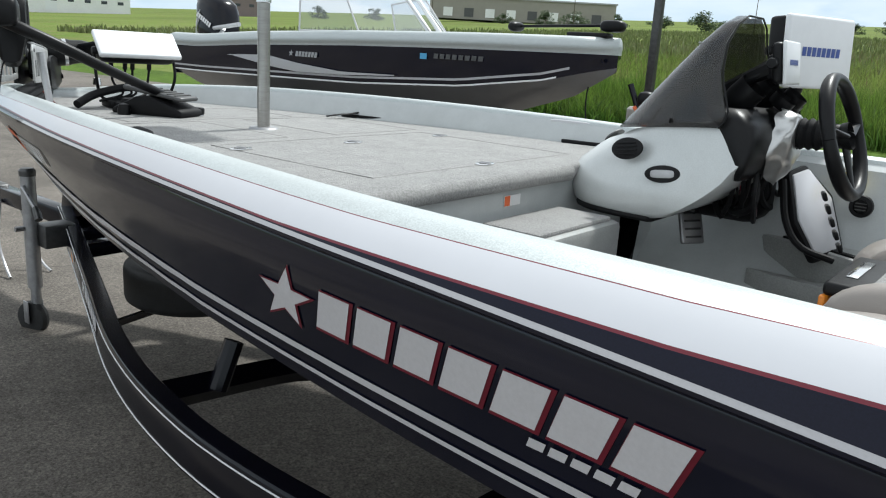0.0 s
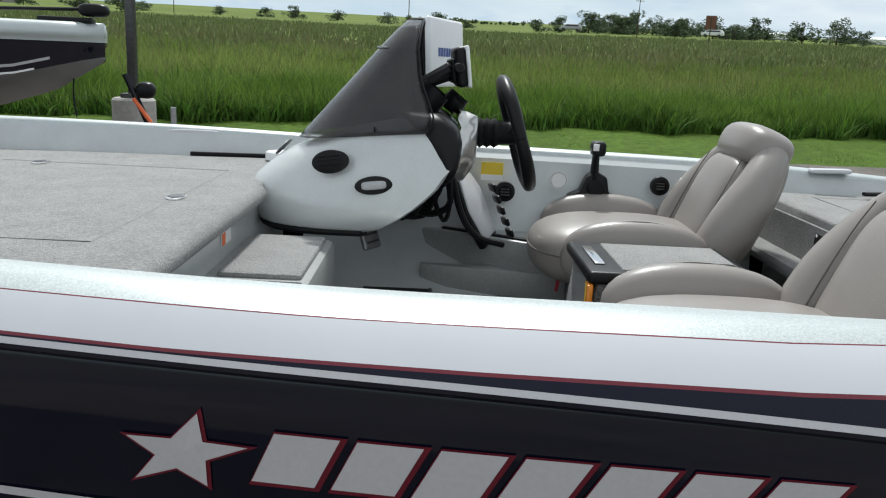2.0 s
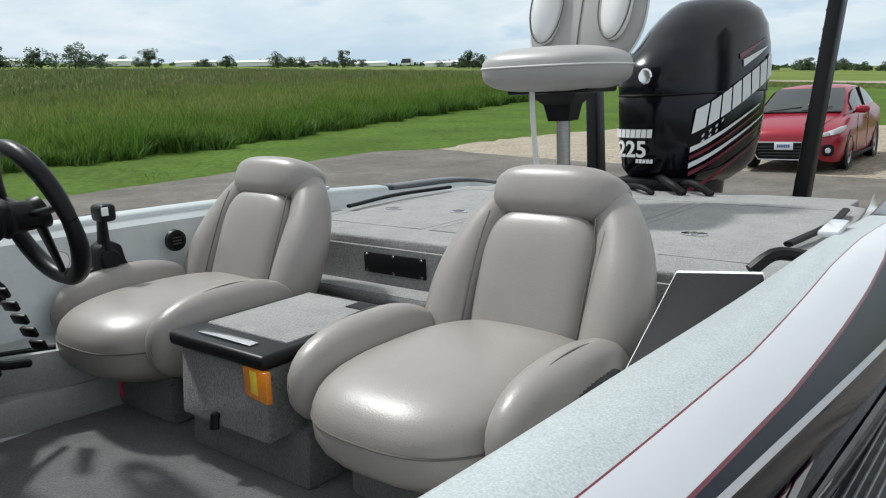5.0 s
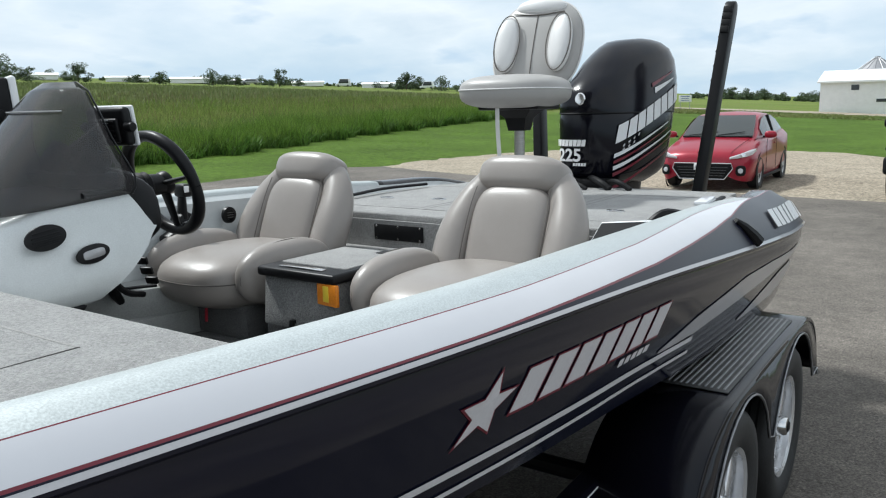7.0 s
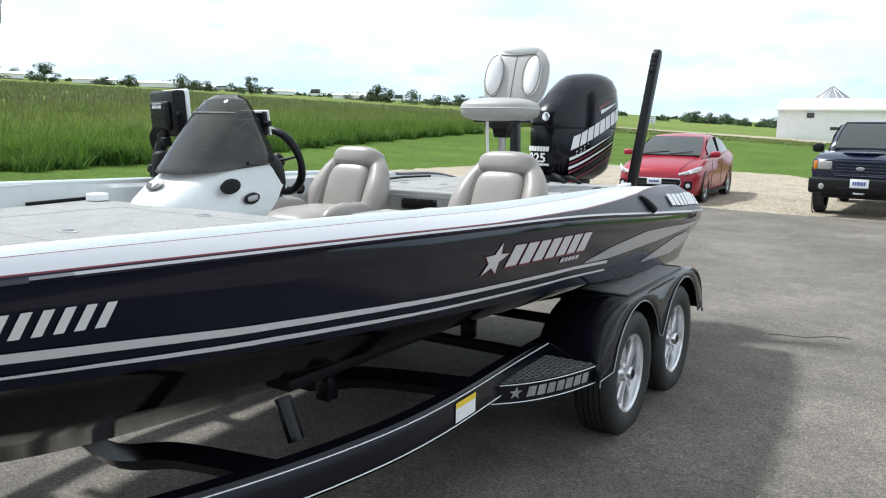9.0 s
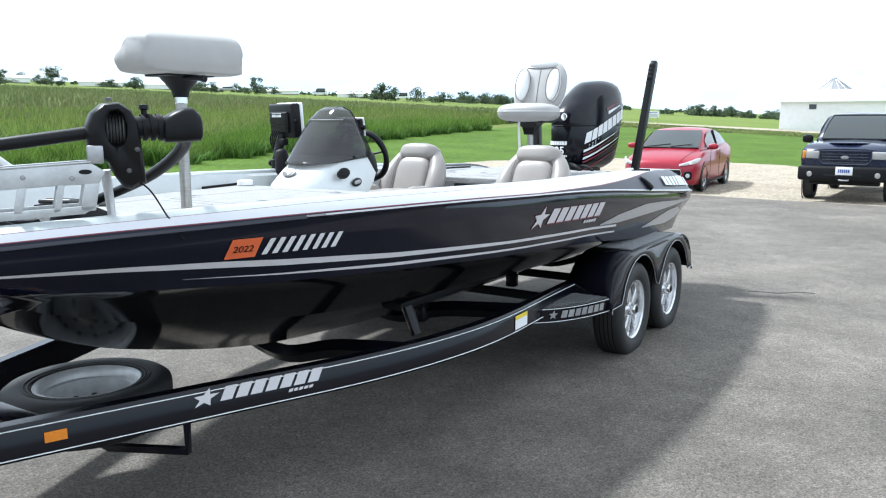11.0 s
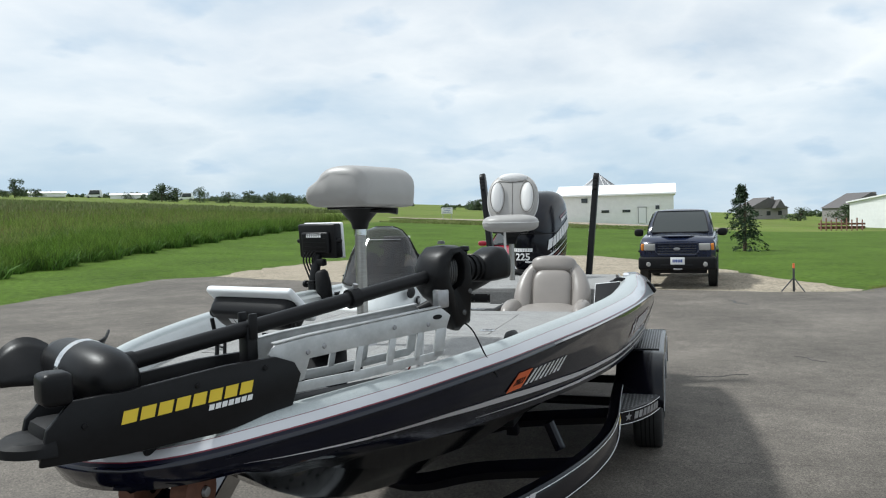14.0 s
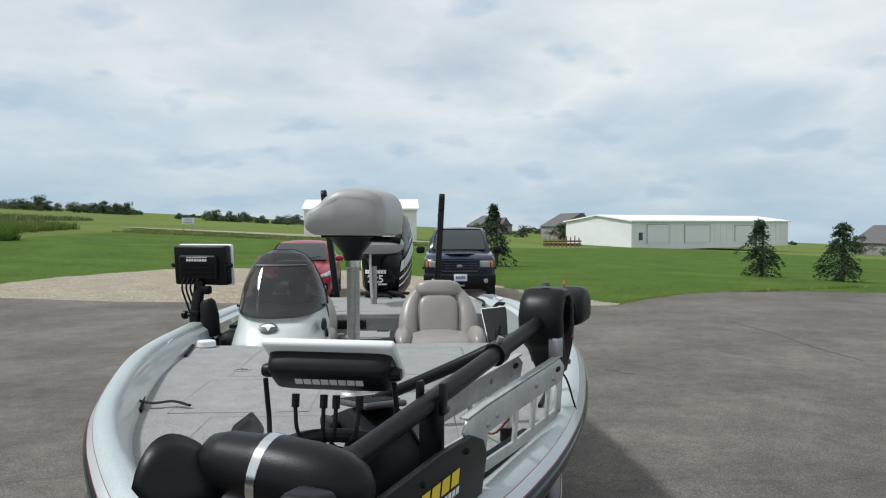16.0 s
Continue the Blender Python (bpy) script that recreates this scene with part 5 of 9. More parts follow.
part("cushion_piping", tube([(0.045 + 0.246 * math.copysign(abs(math.cos(a)) ** 0.667, math.cos(a)), 0.259 * math.copysign(abs(math.sin(a)) ** 0.667, math.sin(a)), 0.565) for a in np.linspace(0, 2 * math.pi, 61)], 0.0035, 6), VINYLW, ps)
tb = pose(-0.16, 0, 0.570, 0, -23, 0)
bk = part("backrest", pillow((0, 0, 0.225), (0.062, 0.240, 0.262), 2.45, tb, nu=36, nv=22), VINYLG, ps, smooth=80)
for s in (1, -1):
    part("side_pad", pillow((0.034, s * 0.155, 0.215), (0.040, 0.064, 0.150), 2.2, tb @ rot(0, 0, -s * 12)), VINYLW, bk, "pale vinyl side pad", smooth=80)
    part("pad_seam", moved(tube([(0.060 - 0.10 * (0.155 + 0.066 * math.cos(a) - 0.09) ** 1.0, s * (0.155 + 0.066 * math.cos(a)), 0.215 + 0.153 * math.sin(a)) for a in np.linspace(0, 2 * math.pi, 33)], 0.003, 6), tb @ rot(0, 0, -s * 12)), PIPING, bk)
part("top_pad", pillow((0.022, 0, 0.432), (0.046, 0.140, 0.050), 2.2, tb), VINYLW, bk, "pale vinyl top pad", smooth=80)
part("top_seam", moved(tube([(0.058 - 0.5 * y * y, y, 0.388 - 0.010 * math.cos(y * 16)) for y in np.linspace(-0.14, 0.14, 18)], 0.003, 6), tb), PIPING, bk)
part("centre_seam", moved(tube([(0.063 - 0.25 * (z - 0.225) ** 2, 0, z) for z in np.linspace(0.02, 0.375, 14)], 0.0025, 6), tb), PIPING, bk)
part("back_piping", moved(tube([(0.0, 0.243 * math.copysign(abs(math.cos(a)) ** 0.816, math.cos(a)), 0.225 + 0.264 * math.copysign(abs(math.sin(a)) ** 0.816, math.sin(a))) for a in np.linspace(0, 2 * math.pi, 61)], 0.005, 6), tb), VINYLW, bk)
part("strap", tube(spline([(0.17, -0.045, 0.50), (0.165, -0.045, 0.38), (0.15, -0.04, 0.22), (0.13, -0.03, 0.10)], 12), 0.011, 6, flat=0.2), VINYLW, ps, "hanging grey strap")

fs = thing("pedestal_seat", pose(4.68, 0.02, DECK_F, 0, 0, -8), "grey vinyl folded fishing seat on a tall metal pole", "boat seat", "pedestal seats")
part("pole", tube([(0, 0, 0), (0, 0, 0.56)], 0.0255, 20), POLE, fs, "brushed metal pole")
part("pole_flange", lathe([(0, 0.010), (0.055, 0.008), (0.062, 0)], 24), STEEL, fs)
part("pole_collar", lathe([(0.0255, 0), (0.030, 0.003), (0.030, 0.03), (0.0255, 0.033)], 20, pose(0, 0, 0.50)), CHROME, fs)
part("swivel", lathe([(0.034, 0.53), (0.042, 0.56), (0.075, 0.60), (0.095, 0.625), (0, 0.63)], 24), BLACK, fs, "black swivel cone")
part("swivel_lever", tube([(0.03, 0.06, 0.615), (0.0, 0.15, 0.612), (-0.01, 0.19, 0.608)], [0.012, 0.012, 0.016], 8), BLACK, fs)
LOAF = [(-0.110, 0.0), (-0.133, 0.014), (-0.142, 0.045), (-0.134, 0.086), (-0.108, 0.106), (-0.084, 0.124), (-0.058, 0.152), (-0.010, 0.178), (0.060, 0.183), (0.122, 0.172), (0.158, 0.138), (0.170, 0.080), (0.166, 0.022), (0.140, 0.0)]
loaf = [Vector((0, y, z)) for y, z in LOAF] + [Vector((0, LOAF[0][0], 0))]
loaf = [v for v in spline(loaf, 56)][:-1]
rows = []
for k in range(25):
    u = -1 + 2 * k / 24
    f = (1 - abs(u) ** 7) ** (1 / 3.2)
    rows.append([Vector((0.248 * u + 0.006 * math.sin(v.z * 40) * abs(u), 0.004 + v.y * (0.80 + 0.20 * f), 0.630 + 0.088 + (v.z - 0.088) * (0.62 + 0.38 * f) * (1 - 0.04 * u))) for v in loaf])
part("folded_back", grid_mesh(rows, close_v=True, cap=True), VINYLG, fs, "folded cushion with a low rounded lip", smooth=75)
part("seat_pan", bevelled(box((0.0, 0.0, 0.628), (0.24, 0.20, 0.012)), 0.005), BLACK, fs, "thin black seat pan")

# ---------------------------------------------------------------- outboard motor
ob = thing("outboard_motor", pose(-0.19, -0.02, -0.10, 0, 0, -5) @ Matrix.Diagonal((1.24, 1.06, 1.08, 1)), "glossy black outboard motor with red and white graphics", "outboard motor")


def ring(z, x0, x1, hw, hw_front, power=3.0, n=36, shear=0.0):
    out = []
    for i in range(n):
        a = 2 * math.pi * i / n
        c, s = math.cos(a), math.sin(a)
        x = math.copysign(abs(c) ** (2 / power), c)
        y = math.copysign(abs(s) ** (2 / power), s)
        w = hw + (hw_front - hw) * (x * 0.5 + 0.5)
        xx = (x0 + x1) / 2 + (x1 - x0) / 2 * x
        out.append(Vector((xx, w * y, z + shear * (xx - x1))))
    return out


cowl = part("lower_cowl", grid_mesh([ring(z, a, b, w, f) for z, a, b, w, f in ((1.20, -0.22, 0.20, 0.17, 0.12), (1.24, -0.30, 0.26, 0.22, 0.16), (1.28, -0.34, 0.29, 0.25, 0.18), (1.40, -0.38, 0.305, 0.265, 0.19), (1.55, -0.412, 0.31, 0.27, 0.195), (1.585, -0.418, 0.305, 0.268, 0.19))], close_v=True, cap=True), BLACKP, ob, "glossy black cowl", smooth=60)
top = part("upper_cowl", grid_mesh([ring(z, a, b, w, f, pw, shear=sh) for z, a, b, w, f, sh, pw in ((1.585, -0.425, 0.315, 0.272, 0.19, 0.0, 3.0), (1.65, -0.450, 0.325, 0.272, 0.185, -0.03, 3.0), (1.72, -0.462, 0.290, 0.266, 0.17, -0.09, 2.9), (1.78, -0.450, 0.215, 0.254, 0.155, -0.17, 2.7),
                                                     (1.835, -0.415, 0.165, 0.232, 0.14, -0.21, 2.5), (1.885, -0.360, 0.105, 0.198, 0.12, -0.22, 2.3), (1.93, -0.295, 0.045, 0.155, 0.095, -0.20, 2.2), (1.965, -0.235, -0.015, 0.105, 0.07, -0.16, 2.1), (1.985, -0.175, -0.10, 0.05, 0.04, -0.11, 2.0))], close_v=True, cap=True), BLACKP, ob, "glossy black engine hood", smooth=70)
part("cowl_gap", tube(ring(1.585, -0.420, 0.314, 0.270, 0.189) + ring(1.585, -0.420, 0.314, 0.270, 0.189)[:1], 0.005, 6, cap=False), BLACKM, ob)
part("front_badge", lathe([(0, 0.008), (0.026, 0.006), (0.032, 0)], 20, axes((0.318, 0.02, 1.66), (0, 1, 0), (-0.1, 0, 1))), CHROME, ob, "round bright badge")


def cowl_y(x, z):
    """Half-width of the cowl at x and height z."""
    x0 = lerp(z, [1.28, 1.55, 1.65, 1.72, 1.87], [-0.36, -0.415, -0.45, -0.465, -0.44])
    x1 = lerp(z, [1.28, 1.55, 1.72, 1.87], [0.29, 0.315, 0.30, 0.18])
    w = lerp(z, [1.28, 1.40, 1.6, 1.72, 1.87, 1.95], [0.25, 0.265, 0.272, 0.268, 0.245, 0.20])
    f = lerp(z, [1.28, 1.55, 1.72, 1.87], [0.18, 0.195, 0.17, 0.145])
    u = min(max((x - (x0 + x1) / 2) / ((x1 - x0) / 2), -1), 1)
    y = (1 - abs(u) ** 3) ** (1 / 3)
    return (w + (f - w) * (u * 0.5 + 0.5)) * y


for s in (1, -1):
    def side_place(x, y, lift, s=s):
        # the writing climbs towards the rear
        wx = 0.22 - x if s > 0 else -0.36 + x
        wz = 1.425 + y + (0.22 - wx) * 0.42
        return Vector((wx, s * (cowl_y(wx, wz) + lift + 0.004), wz))
    for q in blocks(8, 0.55, 0.092, 0.12, gap=0.16):
        fine = []
        (xa, ya), (xb, yb), (xc, yc), (xd, yd) = q
        k = 3
        for i in range(k):
            t0, t1 = i / k, (i + 1) / k
            fine.append([(xa + (xb - xa) * t0, ya), (xa + (xb - xa) * t1, yb), (xd + (xc - xd) * t1, yc), (xd + (xc - xd) * t0, yd)])
        part("side_mark", decal(fine, side_place, 0.005), WHITE, ob, "white plain block", smooth=0)
    pieces("small_star", [scaled(STAR, 0.020, 0.05 + 0.034 * k, -0.030 - 0.022 * j + 0.004 * k, 0.2) for j in range(2) for k in range(4 - j)], side_place, 0.004, MARK, ob)
    for off, h, ln, st, mt in ((-0.075, 0.022, 0.42, 0.0, WHITE), (-0.105, 0.016, 0.42, 0.0, RED), (-0.14, 0.022, 0.46, 0.0, WHITE), (-0.172, 0.018, 0.52, 0.0, RED), (0.135, 0.030, 0.20, 0.30, WHITE), (0.175, 0.022, 0.22, 0.28, RED), (-0.24, 0.018, 0.54, 0.0, RED)):
        cells = []
        n = 14
        for i in range(n):
            xa, xb = st + ln * i / n, st + ln * (i + 1) / n
            ta, tb_ = 1 - 0.8 * i / n, 1 - 0.8 * (i + 1) / n
            cells.append([(xa, off), (xb, off), (xb, off + h * tb_), (xa, off + h * ta)])
        part("side_stripe", decal(cells, side_place, 0.004), mt, ob, smooth=0)


def front_place(x, y, lift):
    """Writing laid round the cowl's front face."""
    k = max(1 - min(abs(x) / 0.20, 1.0) ** 3, 0.0) ** (1 / 3)
    return Vector((-0.04 + 0.352 * k + lift, x, y))


pieces("front_mark", [[(x - 0.150, y + 1.415) for x, y in q] for q in blocks(8, 0.205, 0.034, 0.12, gap=0.14)], front_place, 0.006, WHITE, ob, "small white plain block")
lettering("225", 0.092, Matrix(), WHITE, ob, "power_figures", "white power figures", bend=lambda x, y, z: front_place(x * 1.1 - 0.045, y + 1.365, z + 0.006), bold=0.0022)
part("front_line", decal([[(x - 0.02, y + 1.312) for x, y in q] for q in blocks(5, 0.080, 0.016, 0.12, gap=0.2)], front_place, 0.006), WHITE, ob, smooth=0)
part("midsection", grid_mesh([ring(z, a, b, w, f) for z, a, b, w, f in ((1.21, -0.20, 0.14, 0.15, 0.11), (1.10, -0.20, 0.10, 0.13, 0.10), (0.85, -0.18, 0.06, 0.10, 0.08), (0.66, -0.18, 0.04, 0.08, 0.06))], close_v=True, cap=True), BLACKP, ob, "black leg below the engine")
part("cavitation_plate", prism(ellipse(-0.12, 0, 0.26, 0.14, 28), 0.02, 0.008, pose(0, 0, 0.60)), BLACKP, ob)
part("gearcase", grid_mesh([[Vector((x, r * math.cos(a), 0.42 + r * math.sin(a))) for a in np.linspace(0, 2 * math.pi, 18, endpoint=False)] for x, r in ((0.26, 0.004), (0.2, 0.05), (0.05, 0.075), (-0.15, 0.07), (-0.25, 0.045))], close_v=True, cap=True), BLACKP, ob)
part("strut", prism([(-0.16, 0), (0.10, 0), (0.05, 0.2), (-0.18, 0.2)], 0.05, 0.015, axes((0, 0.025, 0.44), (1, 0, 0), (0, 0, 1))), BLACKP, ob)
part("skeg", prism([(-0.12, 0), (0.12, 0), (-0.10, -0.18), (-0.16, -0.18)], 0.014, 0.004, axes((0, 0.007, 0.37), (1, 0, 0), (0, 0, 1))), BLACKP, ob)
for k in range(3):
    a = 2 * math.pi * k / 3
    bm = grid_mesh([[Vector((-0.30 + 0.03 * math.sin(b), r * math.cos(a + b * 0.9), 0.42 + r * math.sin(a + b * 0.9))) for b in np.linspace(-0.5, 0.6, 7)] for r in (0.04, 0.10, 0.15, 0.18)])
    o = part("propeller_blade", bm, STEEL, ob)
    o.modifiers.new("thick", "SOLIDIFY").thickness = 0.006
part("jack_plate", bevelled(box((0.18, 0, 1.02), (0.16, 0.34, 0.34)), 0.012), BLACKM, ob, "black jack plate")
part("clamp_bracket", bevelled(box((0.17, 0, 1.215), (0.26, 0.30, 0.06)), 0.02), BLACKM, ob)
for k, (a, b, c) in enumerate((((0.32, -0.18, 1.23), (0.44, -0.10, 1.24), (0.50, 0.05, 1.205)), ((0.30, 0.02, 1.25), (0.42, 0.16, 1.24), (0.46, 0.30, 1.205)), ((0.30, 0.12, 1.22), (0.40, 0.25, 1.24), (0.36, 0.42, 1.205)), ((0.34, -0.10, 1.21), (0.46, 0.06, 1.225), (0.52, 0.18, 1.205)))):
    part("rigging_hose", tube([v - Vector((0.07, 0, 0)) for v in spline([a, b, (b[0] + 0.015, (b[1] + c[1]) / 2, c[2])], 14)], 0.020 - 0.003 * k, 10), BLACKM, ob, "black rigging hose")

# ---------------------------------------------------------------- shallow-water anchors


def anchor_pole(side):
    t = thing("shallow_anchor", Matrix(), "tall folded black shallow-water anchor on the transom", "anchor", "stern anchors")
    y0 = side * 0.50
    a, b = Vector((-0.24, y0, 1.02)), Vector((-0.53, 0.58 if side > 0 else -0.68, 2.23 if side > 0 else 2.27))
    u = (b - a).normalized()
    m = axes(a, Vector((1, 0, 0)) - u * u.x, u)
    L = (b - a).length
    part("outer_arm", prism([(-0.050, 0), (0.052, 0), (0.050, L * 0.5), (0.054, L * 0.84), (0.056, L * 0.93), (0.050, L * 0.965), (0.036, L * 0.99), (0.014, L * 1.004), (-0.010, L * 1.004), (-0.030, L * 0.992), (-0.044, L * 0.965), (-0.047, L * 0.92), (-0.046, L * 0.4)], 0.062, 0.012, m @ Matrix.Translation((0, 0, -0.031))), BLACK, t)
    part("inner_arm", prism([(-0.080, 0), (-0.056, 0), (-0.052, L * 0.9), (-0.068, L * 0.9)], 0.036, 0.004, m @ Matrix.Translation((0, 0, -0.015))), BLACK, t)
    for k in range(12):
        part("arm_rivet", lathe([(0, 0.004), (0.007, 0.003), (0.009, 0)], 8, m @ Matrix.Translation((0.034, 0.10 + k * 0.085, 0.031))), STEEL, t)
    for k in range(4):
        part("edge_pad", moved(bevelled(box((0, 0, 0), (0.014, 0.04, 0.05)), 0.005), m @ Matrix.Translation((0.058, L * 0.86 + k * 0.038, 0))), BLACKM, t)
    part("oval_mark", prism(ellipse(0.0, L * 0.86, 0.020, 0.10, 24), 0.0015, 0, m @ Matrix.Translation((0, 0, 0.0315))), MARK, t, "pale oval mark outline")
    part("oval_face", prism(ellipse(0.0, L * 0.86, 0.016, 0.094, 24), 0.001, 0, m @ Matrix.Translation((0, 0, 0.0328))), BLACK, t)
    part("mark_bars", decal([[(y * 0 - 0.006, L * 0.79 + k * 0.018), (0.006, L * 0.79 + k * 0.018), (0.006, L * 0.79 + k * 0.018 + 0.012), (-0.006, L * 0.79 + k * 0.018 + 0.012)] for k, y in enumerate([0] * 8)], flat_place(m), 0.0344), WHITE, t, smooth=0)
    part("hydraulic_base", bevelled(box((-0.20, y0, 1.03), (0.18, 0.12, 0.22)), 0.015), BLACK, t)
    part("transom_bracket", bevelled(box((-0.03, y0, 1.0), (0.24, 0.09, 0.05)), 0.008), BLACKM, t)
    return t


anchor_pole(1)
anchor_pole(-1)

# ---------------------------------------------------------------- bow: trolling motor
TO = Vector((6.48, 0.10, 1.30))
TU = Vector((-0.872, 0.490, 0.0))
tm_m = axes(TO, TU, (0, 0, 1))
# local: x along the motor's shaft towards the cockpit, y up, z out of the port-forward face (towards starboard negative)
tm = thing("trolling_motor", tm_m, "black bow-mounted trolling motor folded on a silver bracket", "trolling motor")
sgn = 1 if (tm_m.to_3x3() @ Vector((0, 0, 1))).y > 0 else -1
W = 0.075 * sgn
for k in (1, -1):
    plate = prism([(-0.155, -0.014), (0.03, -0.026), (0.27, -0.026), (0.48, 0.0), (0.512, 0.087), (0.492, 0.122), (0.435, 0.144), (0.29, 0.143), (0.04, 0.122), (-0.085, 0.12), (-0.138, 0.065)], 0.016, 0.004, Matrix.Translation((0, 0, W * k - 0.008)))
    pl = part("side_plate", plate, BLACK, tm, "black moulded side plate")
    if k == 1:
        mk = flat_place(axes((0.02, 0.046, W + 0.009 * sgn), (1, 0.055, 0), (0, 1, 0)) if sgn > 0 else axes((0.455, 0.012, W - 0.009), (-1, -0.04, 0), (0, 1, 0)))
        pieces("yellow_mark", blocks(8, 0.345, 0.030, 0.30, gap=0.22), mk, 0.001, YELLOW, pl, "yellow plain block")
        part("white_mark", decal([[(x + 0.215, y - 0.020) for x, y in q] for q in blocks(7, 0.125, 0.014, 0.30, gap=0.25)], mk, 0.001), WHITE, pl, smooth=0)
        for bx, by in ((-0.06, 0.06), (0.21, 0.105), (0.40, 0.12)):
            part("plate_bolt", lathe([(0, 0.006), (0.006, 0.005), (0.008, 0)], 8, Matrix.Translation((bx, by, W + 0.008 * sgn)) @ rot(0 if sgn > 0 else 180, 0, 0)), BLACKM, pl)
    # silver pressed bracket with slanted openings: rails and struts
    bz = Matrix.Translation((0, 0, W * 0.86 * k - 0.004))
    br = part("silver_bracket", prism([(0.42, 0.150), (0.44, 0.172), (0.54, 0.182), (1.06, 0.212), (1.10, 0.185), (1.08, 0.145), (0.95, 0.142), (0.55, 0.122), (0.53, 0.066), (0.50, 0.06)], 0.008, 0.002, bz), PAINTSILVER, tm, "silver pressed-metal bracket")
    part("bracket_rail", prism([(0.50, 0.034), (0.72, 0.034), (1.03, 0.048), (1.075, 0.075), (0.72, 0.062), (0.50, 0.062)], 0.008, 0.002, bz), PAINTSILVER, br)
    for xx, ww in ((0.702, 0.022), (0.824, 0.026), (0.938, 0.022), (1.018, 0.046)):
        y0, y1 = 0.056, lerp(xx, [0.55, 0.95, 1.08], [0.126, 0.146, 0.150])
        part("bracket_strut", prism([(xx, y0), (xx + ww, y0 + 0.002), (xx + ww + 0.018, y1), (xx + 0.018, y1)], 0.008, 0.002, bz), PAINTSILVER, br)
    for bx, by in ((0.60, 0.150), (0.545, 0.140), (0.86, 0.172), (1.0, 0.165)):
        part("bracket_bolt", lathe([(0, 0.005), (0.006, 0.004), (0.008, 0)], 10, Matrix.Translation((bx, by, W * 0.86 * k + 0.004 * sgn)) @ rot(0 if sgn > 0 else 180, 0, 0)), STEEL, br)
    part("bracket_flange", prism([(0.44, 0.174), (0.54, 0.184), (1.06, 0.214), (1.06, 0.219), (0.54, 0.189), (0.44, 0.179)], 0.022, 0.002, Matrix.Translation((0, 0, W * 0.86 * k - (0.018 if W * k > 0 else 0.004)))), PAINTSILVER, br)
    part("bracket_slot", prism(ellipse(1.04, 0.185, 0.020, 0.008, 16), 0.010, 0, Matrix.Translation((0, 0, W * 0.86 * k - 0.005))), BLACKM, br)
part("base_channel", bevelled(box((0.46, -0.012, 0), (1.18, 0.03, 0.09)), 0.008), BLACKM, tm, "black base channel on the bow deck")
part("base_skid", prism([(0.10, -0.060), (1.05, -0.066), (1.05, -0.030), (0.10, -0.027)], 0.08, 0.004, Matrix.Translation((0, 0, -0.06))), BLACKM, tm)
part("bow_foot", grid_mesh([[Vector((x, y, z)) for x, y, z in ((-0.12, 0.040, 0.084 * math.cos(a)), (-0.12 - 0.085 * math.sin(a), 0.038, 0.084 * math.cos(a)), (-0.12 - 0.10 * math.sin(a), 0.028, 0.092 * math.cos(a)), (-0.12 - 0.10 * math.sin(a), 0.008, 0.094 * math.cos(a)), (-0.12, 0.004, 0.084 * math.cos(a)))] for a in np.linspace(0, math.pi, 15)]), BLACKM, tm, "rounded black bow foot")
part("foot_block", bevelled(box((-0.06, 0.035, 0), (0.16, 0.07, 0.13)), 0.02), BLACKM, tm)
# rest post, shaft and collar
part("rest_post", bevelled(box((0.40, 0.14, 0.0), (0.035, 0.17, 0.05)), 0.008), BLACK, tm, "black shaft rest")
for k in (1, -1):
    part("rest_prong", bevelled(box((0.40, 0.225, 0.028 * k), (0.024, 0.07, 0.012)), 0.004), BLACK, tm)
sh0, sh1 = Vector((0.02, 0.165, 0)), Vector((1.12, 0.318, 0.0))
part("shaft", tube([sh0, sh1], 0.0215, 18), BLACK, tm, "long black composite shaft")
c0 = sh0.lerp(sh1, 0.655)
part("depth_collar", tube([c0, c0 + (sh1 - sh0).normalized() * 0.035], 0.030, 18), BLACK, tm)
part("collar_knob", tube([c0 + Vector((0.02, 0.02, 0)), c0 + Vector((0.02, 0.045, 0.01))], 0.008, 8), STEEL, tm)
# head with its coil window and fin
hm = Matrix.Translation((1.13, 0.315, 0))
outer = [(-0.078, -0.045), (-0.080, 0.015), (-0.062, 0.060), (-0.025, 0.092), (0.028, 0.096), (0.066, 0.070), (0.086, 0.025), (0.092, -0.03), (0.098, -0.10), (0.104, -0.178), (0.082, -0.180), (0.055, -0.198), (0.030, -0.190), (0.004, -0.150), (-0.014, -0.105), (-0.050, -0.080)]
inner = [(0.014 + (0.036 * math.cos(a)), 0.008 + 0.062 * math.sin(a)) for a in [math.atan2(y - 0.008, x - 0.014) for x, y in outer]]
rows = []
for f, zz in ((0, 0.0), (0.02, 0.030), (0.10, 0.050), (0.26, 0.062), (0.8, 0.0655), (1, 0.060), (1, -0.060), (0.8, -0.0655), (0.26, -0.062), (0.10, -0.050), (0.02, -0.030)):
    rows.append([hm @ Vector((a[0] + (b[0] - a[0]) * f, a[1] + (b[1] - a[1]) * f, zz * (1 - 0.35 * min(max((-0.06 - a[1]) / 0.13, 0), 1)))) for a, b in zip(outer, inner)])
head = part("head_housing", grid_mesh(rows, close_u=True, close_v=True), BLACK, tm, "rounded black head housing round an open coil window", smooth=50)
for k in range(6):
    part("coil", tube([hm @ Vector((-0.012 + k * 0.0105, 0.008 + 0.052 * math.cos(a), 0.030 * math.sin(a))) for a in np.linspace(0, math.pi * 2, 15)], 0.0045, 6), DARKSTEEL, head)
